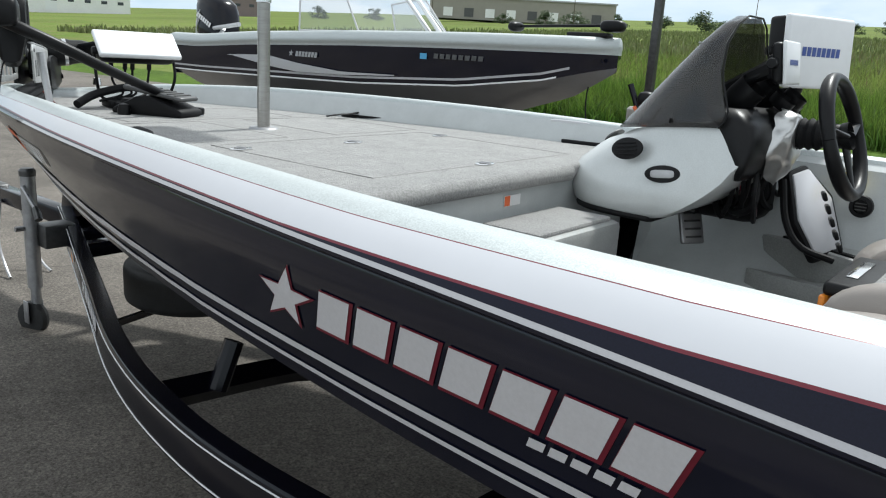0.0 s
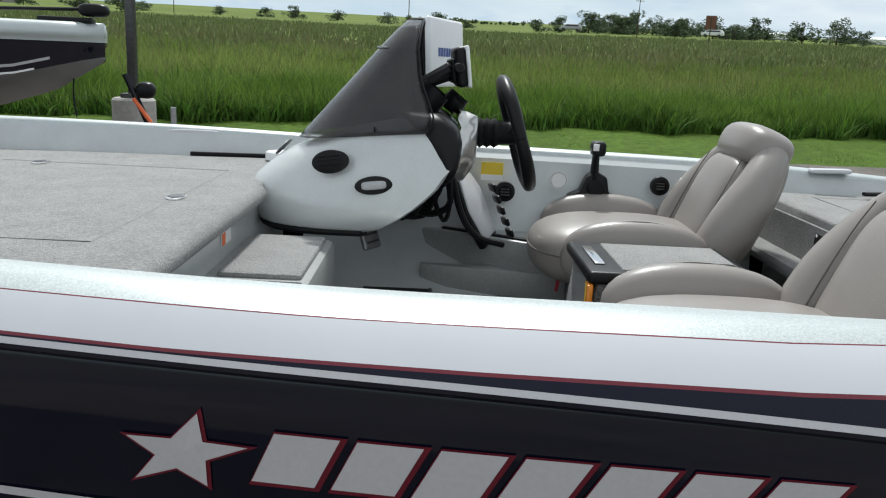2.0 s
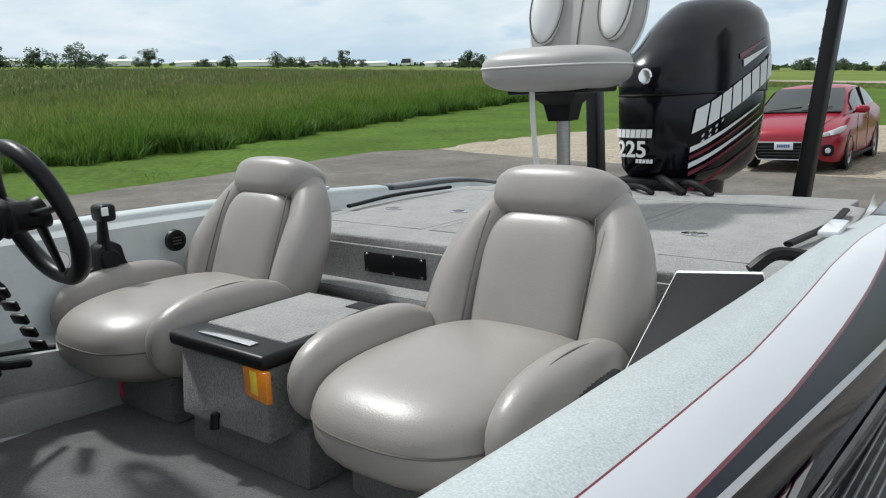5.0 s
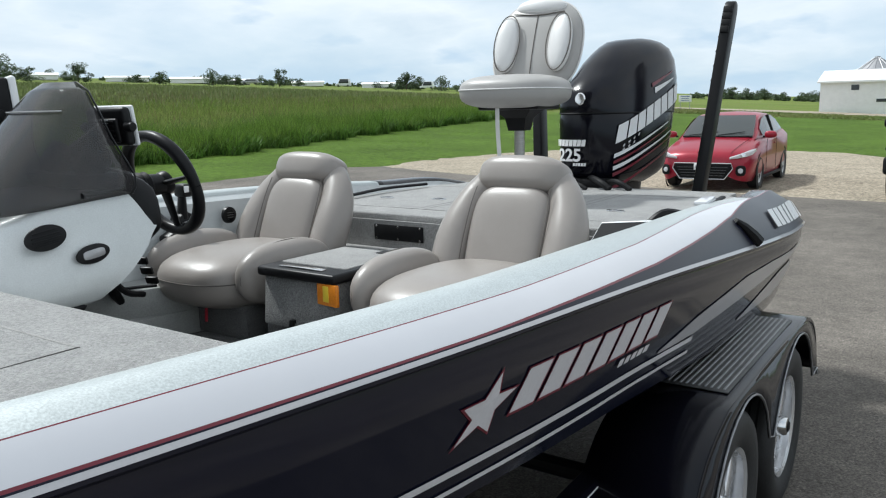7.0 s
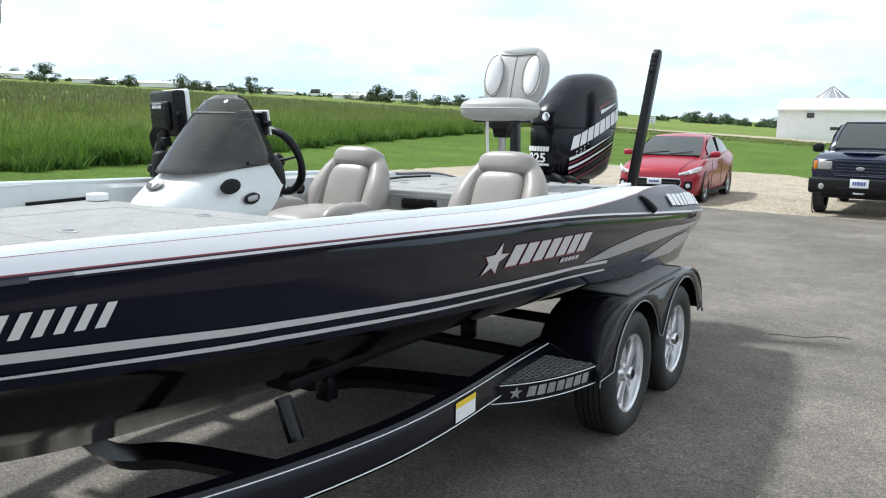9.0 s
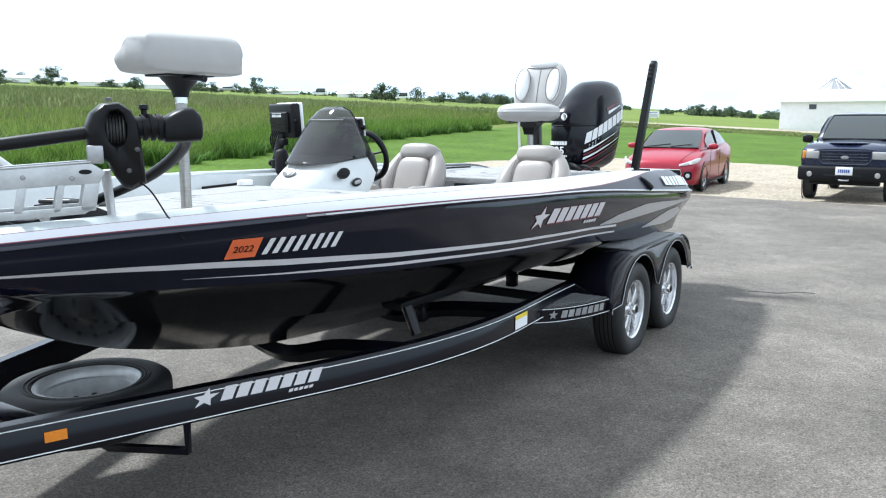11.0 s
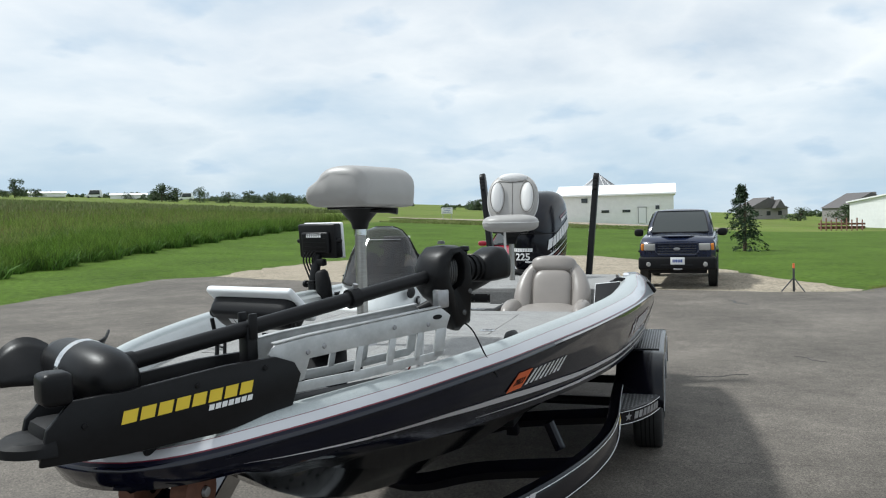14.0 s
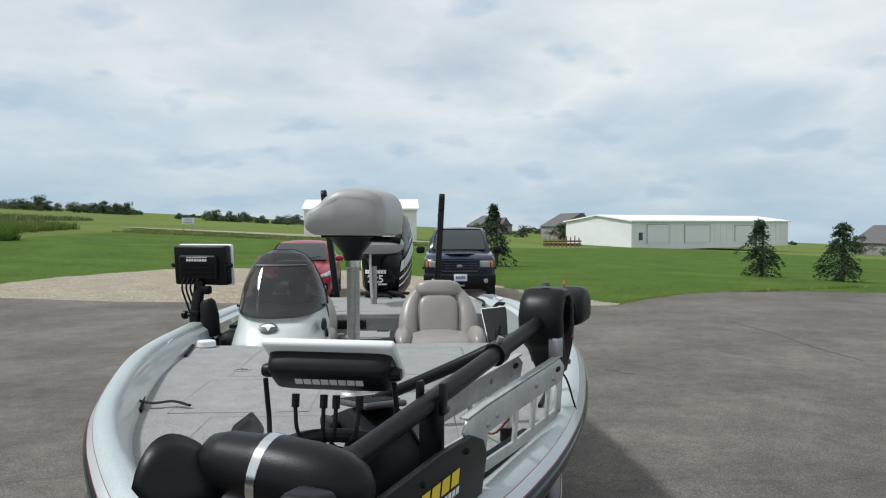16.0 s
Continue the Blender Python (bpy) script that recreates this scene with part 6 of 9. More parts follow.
for bx, by in ((-0.045, 0.035), (0.048, 0.062), (0.074, -0.06), (0.045, -0.13)):
    for sz in (1, -1):
        part("head_screw", lathe([(0, 0.004), (0.007, 0.003), (0.009, 0)], 10, hm @ Matrix.Translation((bx, by, sz * 0.058)) @ rot(0 if sz > 0 else 180, 0, 0)), DARKSTEEL, head)
part("window_back", bevelled(box((1.144, 0.323, 0.0), (0.076, 0.130, 0.008)), 0.003), BLACKM, head)
part("head_bolt", lathe([(0, 0.012), (0.011, 0.010), (0.014, 0)], 12, hm @ Matrix.Translation((0.0, 0.10, 0)) @ rot(-90, 0, 0)), DARKSTEEL, head)
part("hinge_lug", bevelled(box((1.075, 0.24, 0.05 * sgn), (0.05, 0.06, 0.03)), 0.006), STEEL, tm)
part("head_neck", tube([hm @ Vector((0.06, 0.01, 0)), hm @ Vector((0.17, 0.015, 0.0))], [0.038, 0.040], 18), BLACK, tm)
part("head_knob", lathe([(0, 0.05), (0.016, 0.048), (0.018, 0.035), (0.010, 0.03), (0.010, 0)], 14, hm @ Matrix.Translation((0.11, 0.04, 0)) @ rot(-90, 0, 0)), BLACK, tm)
for k in range(3):
    part("neck_ring", tube([hm @ Vector((0.10 + 0.025 * k, 0.012, 0)), hm @ Vector((0.112 + 0.025 * k, 0.013, 0))], 0.046, 18), BLACKM, tm)
part("control_head", grid_mesh([[hm @ Vector((x, c + hh * math.copysign(abs(math.cos(a)) ** 0.5, math.cos(a)), 0.058 * f * math.copysign(abs(math.sin(a)) ** 0.5, math.sin(a)))) for a in np.linspace(0, 2 * math.pi, 32, endpoint=False)] for x, c, hh, f in ((0.165, 0.0, 0.030, 0.7), (0.172, 0.004, 0.044, 0.9), (0.20, 0.012, 0.052, 1.0), (0.235, 0.020, 0.060, 1.0), (0.265, 0.022, 0.059, 0.98), (0.288, 0.012, 0.048, 0.92), (0.295, 0.008, 0.034, 0.75))], close_v=True, cap=True), BLACK, tm, "blunt black control head", smooth=60)
part("pull_cord", tube([hm @ p for p in spline([(0.06, -0.16, 0.02 * sgn), (0.11, -0.20, 0.03 * sgn), (0.16, -0.29, 0.04 * sgn), (0.21, -0.375, 0.05 * sgn)], 20)], 0.003, 6), BLACKM, tm)
tmi = tm_m.inverted()
part("bracket_leg", tube([tmi @ Vector((5.46, 0.56, 1.48)), tmi @ Vector((5.43, 0.545, 1.255))], [0.017, 0.013], 12), ALU, tm, "bright support leg")
part("leg_foot", tube([tmi @ Vector((5.43, 0.545, 1.275)), tmi @ Vector((5.43, 0.545, 1.232))], 0.022, 12), BLACK, tm)
part("cable_sleeve", tube([tmi @ v for v in spline([(5.29, 0.77, 1.60), (5.245, 0.72, 1.572), (5.20, 0.60, 1.515), (5.19, 0.45, 1.445), (5.21, 0.30, 1.385), (5.24, 0.18, 1.342), (5.26, 0.13, 1.325)], 30)], [0.025 - 0.007 * i / 29 for i in range(30)], 12), BLACK, tm, "thick black cable sleeve down to the foot pedal", smooth=60)
# motor pod, laid across the bow end
A, Bp = tm_m.inverted() @ Vector((6.478, 0.175, 1.436)), tm_m.inverted() @ Vector((6.355, -0.14, 1.470))
ax = (Bp - A).normalized()
prof = [(0.0, -0.010), (0.028, -0.006), (0.050, 0.012), (0.064, 0.045), (0.070, 0.085), (0.071, 0.12), (0.070, 0.20), (0.065, 0.215), (0.060, 0.275), (0.049, 0.31), (0.032, 0.325), (0.0, 0.325)]
pod_m = axes(A, ax.cross(Vector((0, 1, 0))), ax.cross(ax.cross(Vector((0, 1, 0)))))
if (pod_m.to_3x3() @ Vector((0, 0, 1))).dot(ax) < 0:
    pod_m = pod_m @ rot(180, 0, 0)
pod = part("motor_pod", lathe(prof, 28, pod_m), BLACK, tm, "black torpedo-shaped motor", smooth=60)
part("pod_band", lathe([(0.0702, 0.176), (0.0716, 0.177), (0.0716, 0.194), (0.0702, 0.195)], 28, pod_m), CHROME, pod, "bright clamp band")
part("pod_block", bevelled(box((-0.112, 0.150, 0.055 * sgn), (0.066, 0.074, 0.078)), 0.016, 3), BLACK, tm)
part("shaft_socket", tube([(0.035, 0.167, 0.0), (0.09, 0.175, 0)], [0.030, 0.025], 18), BLACK, tm)
blade_dir = pod_m.to_3x3().inverted() @ (tm_m.to_3x3().inverted() @ Vector((1.0, 0.0, 0.0)))
for k in range(2):
    a0 = math.atan2(blade_dir.y, blade_dir.x) + math.pi * k
    rows = []
    for u in np.linspace(0, 1, 12):
        r = 0.028 + 0.118 * u
        chord = 0.082 * math.sin(math.pi * (0.18 + 0.72 * u)) + 0.010
        sweep = 0.55 * u * u - 0.25 * u
        rows.append([pod_m @ Vector((r * math.cos(a0 - sweep + s * chord / r * 0.55), r * math.sin(a0 - sweep + s * chord / r * 0.55), 0.298 + 0.045 * u ** 1.5 + s * chord * 0.62)) for s in (-1, -0.5, 0, 0.5, 1)])
    o = part("prop_blade", grid_mesh(rows), BLACK, pod, "curved black propeller blade", smooth=80)
    o.modifiers.new("thick", "SOLIDIFY").thickness = 0.006
part("prop_nut", lathe([(0, 0.357), (0.014, 0.355), (0.018, 0.34), (0.018, 0.32)], 14, pod_m), STEEL, pod)

# front fish finder on its legs
f3 = thing("fish_finder", pose(5.64, 0.030, 1.490, 0, 0, -13), "black fish finder with a white cover at the bow", "fish finder", "fish finders")
tl = rot(0, 50, 0)
part("case", moved(grid_mesh([[Vector((x, s * math.copysign(abs(math.cos(a)) ** 0.25, math.cos(a)), -0.004 + h * math.copysign(abs(math.sin(a)) ** 0.25, math.sin(a)))) for a in np.linspace(0, 2 * math.pi, 40, endpoint=False)] for x, s, h in ((-0.034, 0.178, 0.058), (0.000, 0.176, 0.057), (0.018, 0.172, 0.053), (0.027, 0.163, 0.047), (0.030, 0.152, 0.042))], close_v=True, cap=True), tl), BLACK, f3, "black case tapering to its back", smooth=50)
part("cover", moved(bevelled(box((-0.045, 0, 0.0), (0.026, 0.38, 0.172)), 0.010, 3), tl), WHITEPL, f3, "white sun cover")
part("rear_mark", decal(blocks(8, 0.200, 0.034, 0.12, gap=0.15), flat_place(tl @ axes((0.0305, -0.100, -0.014), (0, 1, 0), (-0.1, 0, 1))), 0.002), WHITE, f3, "white row of plain blocks", smooth=0)
for s in (1, -1):
    part("leg", tube(spline([(0.02, s * 0.185, -0.02), (0.0, s * 0.185, -0.12), (0.03, s * 0.16, -0.21), (0.0, s * 0.10, -0.248)], 14), 0.0075, 8), BLACK, f3)
    part("side_knob", lathe([(0, 0.03), (0.016, 0.028), (0.02, 0.018), (0.02, 0)], 12, axes((0, s * 0.172, 0.0), (1, 0, 0), (0, 0, -s))), BLACK, f3)
for k, yy in enumerate((-0.08, 0.0, 0.035, 0.10)):
    part("cable_plug", tube([(0.06, yy, -0.05), (0.065, yy, -0.085)], 0.011, 10), BLACK, f3)
    part("cable", tube(spline([(0.065, yy, -0.085), (0.07, yy * 0.9, -0.15), (0.03, yy * 0.6, -0.20), (-0.02, 0.09 + 0.03 * k, -0.23)], 16), 0.006, 6), BLACKM, f3, "thin black cable")
part("cable_sleeve", tube(spline([(0.06, -0.14, -0.20), (0.05, -0.05, -0.17), (0.02, 0.06, -0.17), (-0.02, 0.2, -0.20), (-0.1, 0.30, -0.24)], 24), 0.019, 10), BLACKM, f3, "sleeved cable bundle")
part("mount_plate", bevelled(box((0.0, 0, -0.245), (0.16, 0.30, 0.035)), 0.012), BLACKM, f3, "black mounting plate")
part("mount_puck", lathe([(0, 0.06), (0.05, 0.055), (0.065, 0.03), (0.07, 0)], 22, pose(-0.14, 0.06, -0.262)), BLACKM, f3)
fp = thing("foot_pedal", pose(5.30, 0.12, DECK_F, 0, 0, 24), "black trolling-motor foot pedal on the deck", "foot pedal")
part("pedal_base", prism([(-0.17, 0.0), (0.19, 0.0), (0.19, 0.022), (0.06, 0.082), (0.0, 0.088), (-0.17, 0.030)], 0.17, 0.012, axes((0, 0.085, 0), (1, 0, 0), (0, 0, 1))), BLACKM, fp, "wedge-shaped black base")
plate_ = part("pedal_plate", moved(bevelled(box((0.0, 0, 0.0), (0.30, 0.14, 0.020)), 0.009, 3), pose(-0.01, 0, 0.098, 0, -8, 0)), DARKSTEEL, fp, "tilting grey pedal plate")
for k in range(7):
    part("grip_bar", moved(box((0, 0, 0), (0.012, 0.12, 0.006), 0.002), pose(-0.12 + 0.036 * k, 0, 0.093 + 0.0051 * k, 0, -8, 0)), RUBBER, plate_)
part("pedal_cable", tube(spline([(0.17, 0, 0.03), (0.30, -0.10, 0.02), (0.36, -0.25, 0.015), (0.22, -0.36, 0.012)], 20), 0.012, 8), BLACKM, fp)
part("pedal_knob", lathe([(0, 0.05), (0.022, 0.045), (0.028, 0.02), (0.028, 0)], 16, pose(0.10, 0.115, 0.0)), BLACK, fp)
part("pedal_switch", bevelled(box((-0.10, -0.105, 0.02), (0.12, 0.035, 0.035)), 0.01), BLACK, fp)
# loose handle and strap
st = thing("pull_handle", pose(4.52, 0.672, DECK_F), "black pull handle with a thin red cord on the deck", "pull handle")
part("grip", tube([(-0.085, 0.004, 0.022), (-0.07, 0.004, 0.024), (0.0, 0.0, 0.026), (0.075, 0.004, 0.019), (0.098, 0.005, 0.014)], [0.014, 0.022, 0.0245, 0.018, 0.008], 16), BLACKM, st, "tapered rubber grip", smooth=60)
part("cord", tube(spline([(0.095, 0.005, 0.014), (0.28, -0.05, 0.008), (0.52, -0.155, 0.008), (0.74, -0.205, 0.008), (0.92, -0.17, 0.03), (0.98, -0.13, 0.09)], 40), 0.0035, 6), mat("dark_red_cord", (0.16, 0.03, 0.02), 0.8, vary=0.3, scale=80), st, "thin dark red cord")
st2 = thing("tie_down_strap", pose(4.90, -0.80, 0), "black retractable strap lying at the starboard gunwale", "strap")
part("buckle", bevelled(box((0, 0.02, DECK_F + 0.02), (0.09, 0.04, 0.03)), 0.008), BLACK, st2)
part("strap", tube(spline([(0.0, 0.03, DECK_F + 0.03), (0.02, 0.10, DECK_F + 0.02), (0.0, 0.17, DECK_F + 0.022), (0.03, 0.24, DECK_F + 0.012)], 14), 0.010, 6, flat=0.4), BLACKM, st2)
part("bow_light", lathe([(0, 0.04), (0.018, 0.035), (0.022, 0.0)], 14, pose(6.28, -0.10, z_crest(6.28))), CHROME, boat, "small bow light socket")

# ---------------------------------------------------------------- trailer
tr = thing("boat_trailer", Matrix(), "black painted tandem-axle boat trailer", "trailer")
BEAM = [(0.15, 0.98), (1.4, 1.0), (2.6, 1.03), (3.4, 1.06), (3.9, 1.01), (4.4, 0.88), (5.0, 0.645), (5.6, 0.405), (6.2, 0.165), (6.55, 0.03)]


def beam_z(x):
    return lerp(x, [0, 6.55], [0.53, 0.525])


for s in (1, -1):
    c = spline([(x, y * s, beam_z(x)) for x, y in BEAM], 60)
    rows = []
    for i, p in enumerate(c):
        d = (c[min(i + 1, 59)] - c[max(i - 1, 0)]).normalized()
        n = Vector((-d.y, d.x, 0)).normalized() * s
        n = n if n.y * s > 0 else -n
        rows.append([p + n * a + Vector((0, 0, b)) for a, b in ((0, -0.068), (0, 0.060), (-0.006, 0.068), (-0.06, 0.068), (-0.066, 0.062), (-0.066, -0.068))])
    bmr = part("frame_beam", grid_mesh(rows, close_v=True, cap=True), BLACKP, tr, "glossy black curved frame beam", smooth=40)
    for zz, w in ((0.050, 0.0022), (-0.058, 0.0022)):
        pts = []
        for i, p in enumerate(c):
            d = (c[min(i + 1, 59)] - c[max(i - 1, 0)]).normalized()
            n = Vector((-d.y, d.x, 0)).normalized()
            n = n if n.y * s > 0 else -n
            pts.append(p + n * 0.001 + Vector((0, 0, zz)))
        part("beam_pinstripe", tube(pts, w, 5), WHITE, bmr, "thin white pinstripe")

    def beam_place(x0, s=s):
        def f(x, y, lift):
            wx = x0 - x * s
            wy = lerp(wx, [p.x for p in c], [abs(p.y) for p in c])
            return Vector((wx, s * (wy + lift + 0.002), beam_z(wx) + y))
        return f
    wordmark(tr, beam_place(5.06 if s > 0 else 4.50), 7, 0.058, 0.42, 0.082, sub=True, red=False, name="beam_mark")
    part("amber_marker", decal([[(0, -0.018), (0.07, -0.018), (0.07, 0.022), (0, 0.022)]], beam_place(5.66 if s > 0 else 5.59), 0.006), AMBER, tr, "amber side marker")
    part("beam_label", decal([[(0, -0.045), (0.12, -0.045), (0.12, 0.035), (0, 0.035)], [(0.12, -0.045), (0.16, -0.045), (0.16, 0.035), (0.12, 0.035)]], beam_place(3.30 if s > 0 else 3.14), 0.003), WHITE, tr, "white and yellow label on the beam", smooth=0)
    part("label_top", decal([[(0, 0.012), (0.16, 0.012), (0.16, 0.036), (0, 0.036)]], beam_place(3.30 if s > 0 else 3.14), 0.0042), YELLOW, tr, smooth=0)
    # bunk on its posts
    bk_ = part("bunk", bevelled(box((1.9, s * 0.42, 0.60), (3.4, 0.14, 0.05)), 0.012), BLACKM, tr, "carpeted hull bunk")
    for x in (0.6, 2.1, 3.3):
        part("bunk_post", bevelled(box((x, s * 0.42, 0.52), (0.07, 0.07, 0.14)), 0.006), BLACKP, bk_)
    part("guide_post", tube([(3.9, s * 0.80, 0.56), (3.9, s * 0.74, 0.70)], 0.03, 10), BLACKP, tr)
    part("spring", tube(spline([(2.3, s * 0.99, 0.42), (1.85, s * 0.99, 0.37), (1.44, s * 0.99, 0.44), (1.02, s * 0.99, 0.37), (0.6, s * 0.99, 0.42)], 24), 0.028, 8, flat=0.8), BLACKM, tr)
    # fender over both wheels
    prof = [(2.40, 0.44), (2.38, 0.56), (2.27, 0.68), (2.10, 0.748), (1.9, 0.765), (1.0, 0.765), (0.78, 0.748), (0.62, 0.68), (0.53, 0.56), (0.51, 0.44)]
    prof = [(p.x, p.y) for p in spline([(a, b, 0) for a, b in prof], 40)]
    rows = []
    for x, z in prof:
        cx = Vector((x - 1.45, 0, z - 0.45)).normalized()
        rows.append([Vector((x, s * 0.97, z)), Vector((x, s * 1.285, z)), Vector((x, s * 1.297, z - 0.006)), Vector((x, s * 1.30, z - 0.02)) - cx * 0.0])
    fen = part("fender", grid_mesh(rows), BLACKP, tr, "black tandem fender", smooth=50)
    fen.modifiers.new("thick", "SOLIDIFY").thickness = 0.004
    # skirt: the outer face, cut out round both wheels
    top = [(x, z) for x, z in prof]
    low = []
    for x, z in prof:
        r1 = (x - 1.85) ** 2
        r2 = (x - 1.02) ** 2
        R = 0.385
        zz = 0.44
        for r in (r1, r2):
            if r < R * R:
                zz = max(zz, 0.335 + math.sqrt(R * R - r))
        if abs(x - 1.435) < 0.10:
            zz = min(zz, 0.56 + 0.06 * abs(x - 1.435) / 0.10)
        low.append((x, min(zz, z - 0.03)))
    rows = [[Vector((x, s * 1.297, z - 0.004)), Vector((x, s * 1.303, (z + l[1]) / 2)), Vector((x, s * 1.303, l[1]))] for (x, z), l in zip(top, low)]
    sk = part("fender_skirt", grid_mesh(rows), BLACKP, tr, "black fender skirt", smooth=50)
    sk.modifiers.new("thick", "SOLIDIFY").thickness = 0.004
    part("skirt_pinstripe", tube([Vector((x, s * 1.306, z + 0.006)) for x, z in low], 0.0035, 6), STEEL, sk, "pale rolled edge")
    # ribbed tread plate on the fender, and the step in front
    tp = part("tread_plate", box((1.45, s * 1.13, 0.769), (0.98, 0.27, 0.006), 0.002), DARKSTEEL, tr, "dark ribbed tread plate")
    bm = bmesh.new()
    for r in range(13):
            bm = box((1.45, s * (1.015 + r * 0.0195), 0.7735), (0.95, 0.007, 0.005), 0.0015, None, bm)
    tagged(part("tread_relief", bm, STEEL, tp), "", "", "", "stuff")
    stp = prism([(2.32, 0.97), (2.95, 0.99), (2.80, 1.12), (2.62, 1.21), (2.42, 1.268), (2.34, 1.275)] if s > 0 else [(2.32, -0.97), (2.34, -1.275), (2.42, -1.268), (2.62, -1.21), (2.80, -1.12), (2.95, -0.99)], 0.012, 0.003, pose(0, 0, 0.512))
    sp_ = part("step_plate", stp, DARKSTEEL, tr, "dark diamond-plate step")
    arcpts = spline([(2.95, s * 0.99, 0), (2.80, s * 1.12, 0), (2.62, s * 1.21, 0), (2.42, s * 1.268, 0), (2.34, s * 1.277, 0)], 20)
    part("step_face", grid_mesh([[p + Vector((0, 0, 0.522)), p + Vector((0, 0, 0.43))] for p in arcpts]), BLACKP, sp_, "curved black step face")
    for zz in (0.515, 0.435):
        part("step_pinstripe", tube([p + Vector((0.001, s * 0.003, zz)) for p in arcpts], 0.0022, 5), WHITE, sp_)

    def step_place(x, y, lift, s=s):
        t = min(max(x / 0.66, 0), 1) * 19
        i = min(int(t), 18)
        p = arcpts[i].lerp(arcpts[i + 1], t - i)
        d = (arcpts[i + 1] - arcpts[i]).normalized()
        n = Vector((d.y, -d.x, 0)) * (1 if Vector((d.y, -d.x, 0)).y * s > 0 else -1)
        return p + n * (lift + 0.002) + Vector((0, 0, 0.455 + y))
    q = [scaled(STAR, 0.060, 0.14, 0.022, 0.2)] + [[(x + 0.19, y) for x, y in b] for b in blocks(7, 0.36, 0.045, 0.25)]
    pieces("step_mark", q, step_place, 0.002, STEEL, sp_, "grey plain shape of a mark")
    part("amber_marker", bevelled(box((2.365, s * 1.272, 0.475), (0.05, 0.012, 0.055)), 0.004), AMBER, tr, "amber side marker")
    bm = bmesh.new()
    for r in range(19):
        for k in range(12):
            x, y = 2.35 + r * 0.031 + (k % 2) * 0.0155, 0.985 + k * 0.024
            if y < lerp(x, [2.34, 2.42, 2.62, 2.80, 2.95], [1.26, 1.25, 1.19, 1.10, 0.98]):
                bm = box((x, s * y, 0.525), (0.019, 0.0065, 0.004), 0, rot(0, 0, 38 if (r + k) % 2 else -38), bm)
    tagged(part("tread_relief", bm, STEEL, sp_), "", "", "", "stuff")
for x, hh in ((4.05, 0.10), (3.0, 0.10), (0.6, 0.10)):
    yb = lerp(x, [p[0] for p in BEAM], [p[1] for p in BEAM])
    part("cross_member", tube(spline([(x, -yb + 0.05, 0.52), (x, -0.4, 0.46), (x, 0, 0.37), (x, 0.4, 0.46), (x, yb - 0.05, 0.52)], 24), 0.042, 4, flat=1.2), BLACKP, tr, "black cross member")
part("cross_member", bevelled(box((5.66, 0, 0.55), (0.08, 0.66, 0.07)), 0.006), BLACKP, tr, "black cross member")
part("cross_member", bevelled(box((5.92, 0, 0.55), (0.07, 0.42, 0.07)), 0.006), BLACKP, tr, "black cross member")
for x in (1.85, 1.02):
    part("axle", tube([(x, -1.1, 0.335), (x, 1.1, 0.335)], 0.035, 10), BLACKM, tr)
part("spare_bracket", tube([(5.16, 0.54, 0.46), (5.16, 0.54, 0.33), (5.28, 0.20, 0.31), (5.28, 0.0, 0.33)], 0.020, 4), BLACKP, tr, "black spare-wheel bracket")
# coupler, winch stand, jack
part("tongue", bevelled(box((6.95, 0, 0.52), (0.95, 0.09, 0.10)), 0.008), BLACKP, tr, "black tongue with coupler")
part("coupler", bevelled(box((7.48, 0, 0.54), (0.24, 0.11, 0.08)), 0.03, 3), DARKSTEEL, tr)
ws_ = part("winch_stand", prism([(6.35, 0.55), (6.50, 0.55), (6.36, 1.0), (6.30, 1.04), (6.22, 1.0)], 0.09, 0.008, axes((0, 0.045, 0), (1, 0, 0), (0, 0, 1))), BLACKP, tr, "black winch stand")
for s in (1, -1):
    part("bow_roller", lathe([(0.018, -0.036), (0.058, -0.036), (0.074, -0.026), (0.074, 0.026), (0.058, 0.036), (0.018, 0.036)], 28, pose(6.10, s * 0.085, 1.045, 90, 0, 0)), ORANGEMUFF, ws_, "worn brown rubber bow roller")
part("roller_arm", tube([(6.34, 0, 0.96), (6.22, 0, 0.985), (6.10, 0, 1.03)], 0.022, 8), BLACKP, ws_)
part("winch_drum", lathe([(0.02, -0.05), (0.085, -0.05), (0.085, -0.042), (0.05, -0.04), (0.05, 0.04), (0.085, 0.042), (0.085, 0.05), (0.02, 0.05)], 26, pose(6.42, 0.0, 0.98, 90, 0, 0)), BLACKM, ws_, "winch drum with black strap")
part("winch_cover", lathe([(0, 0.03), (0.06, 0.028), (0.075, 0.02), (0.08, 0)], 24, pose(6.45, 0.07, 0.99, -90, 0, 0)), BLACK, ws_)
part("winch_handle", tube([(6.45, 0.10, 0.99), (6.42, 0.13, 0.85), (6.42, 0.17, 0.84)], 0.010, 8), STEEL, ws_)
part("winch_strap", tube(spline([(6.40, 0.0, 0.92), (6.26, 0.02, 0.90), (6.16, 0.02, 0.93)], 8), 0.014, 6, flat=0.3), BLACKM, ws_)
jk = part("trailer_jack", tube([(6.12, 0.37, 0.26), (6.12, 0.37, 0.86)], 0.036, 14), STEEL, tr, "galvanised swivel jack")
part("jack_inner", tube([(6.12, 0.37, 0.16), (6.12, 0.37, 0.30)], 0.026, 12), STEEL, jk)
part("jack_cap", lathe([(0.0, 0.03), (0.030, 0.028), (0.040, 0.015), (0.040, -0.01), (0.036, -0.012)], 14, pose(6.12, 0.37, 0.86)), DARKSTEEL, jk)
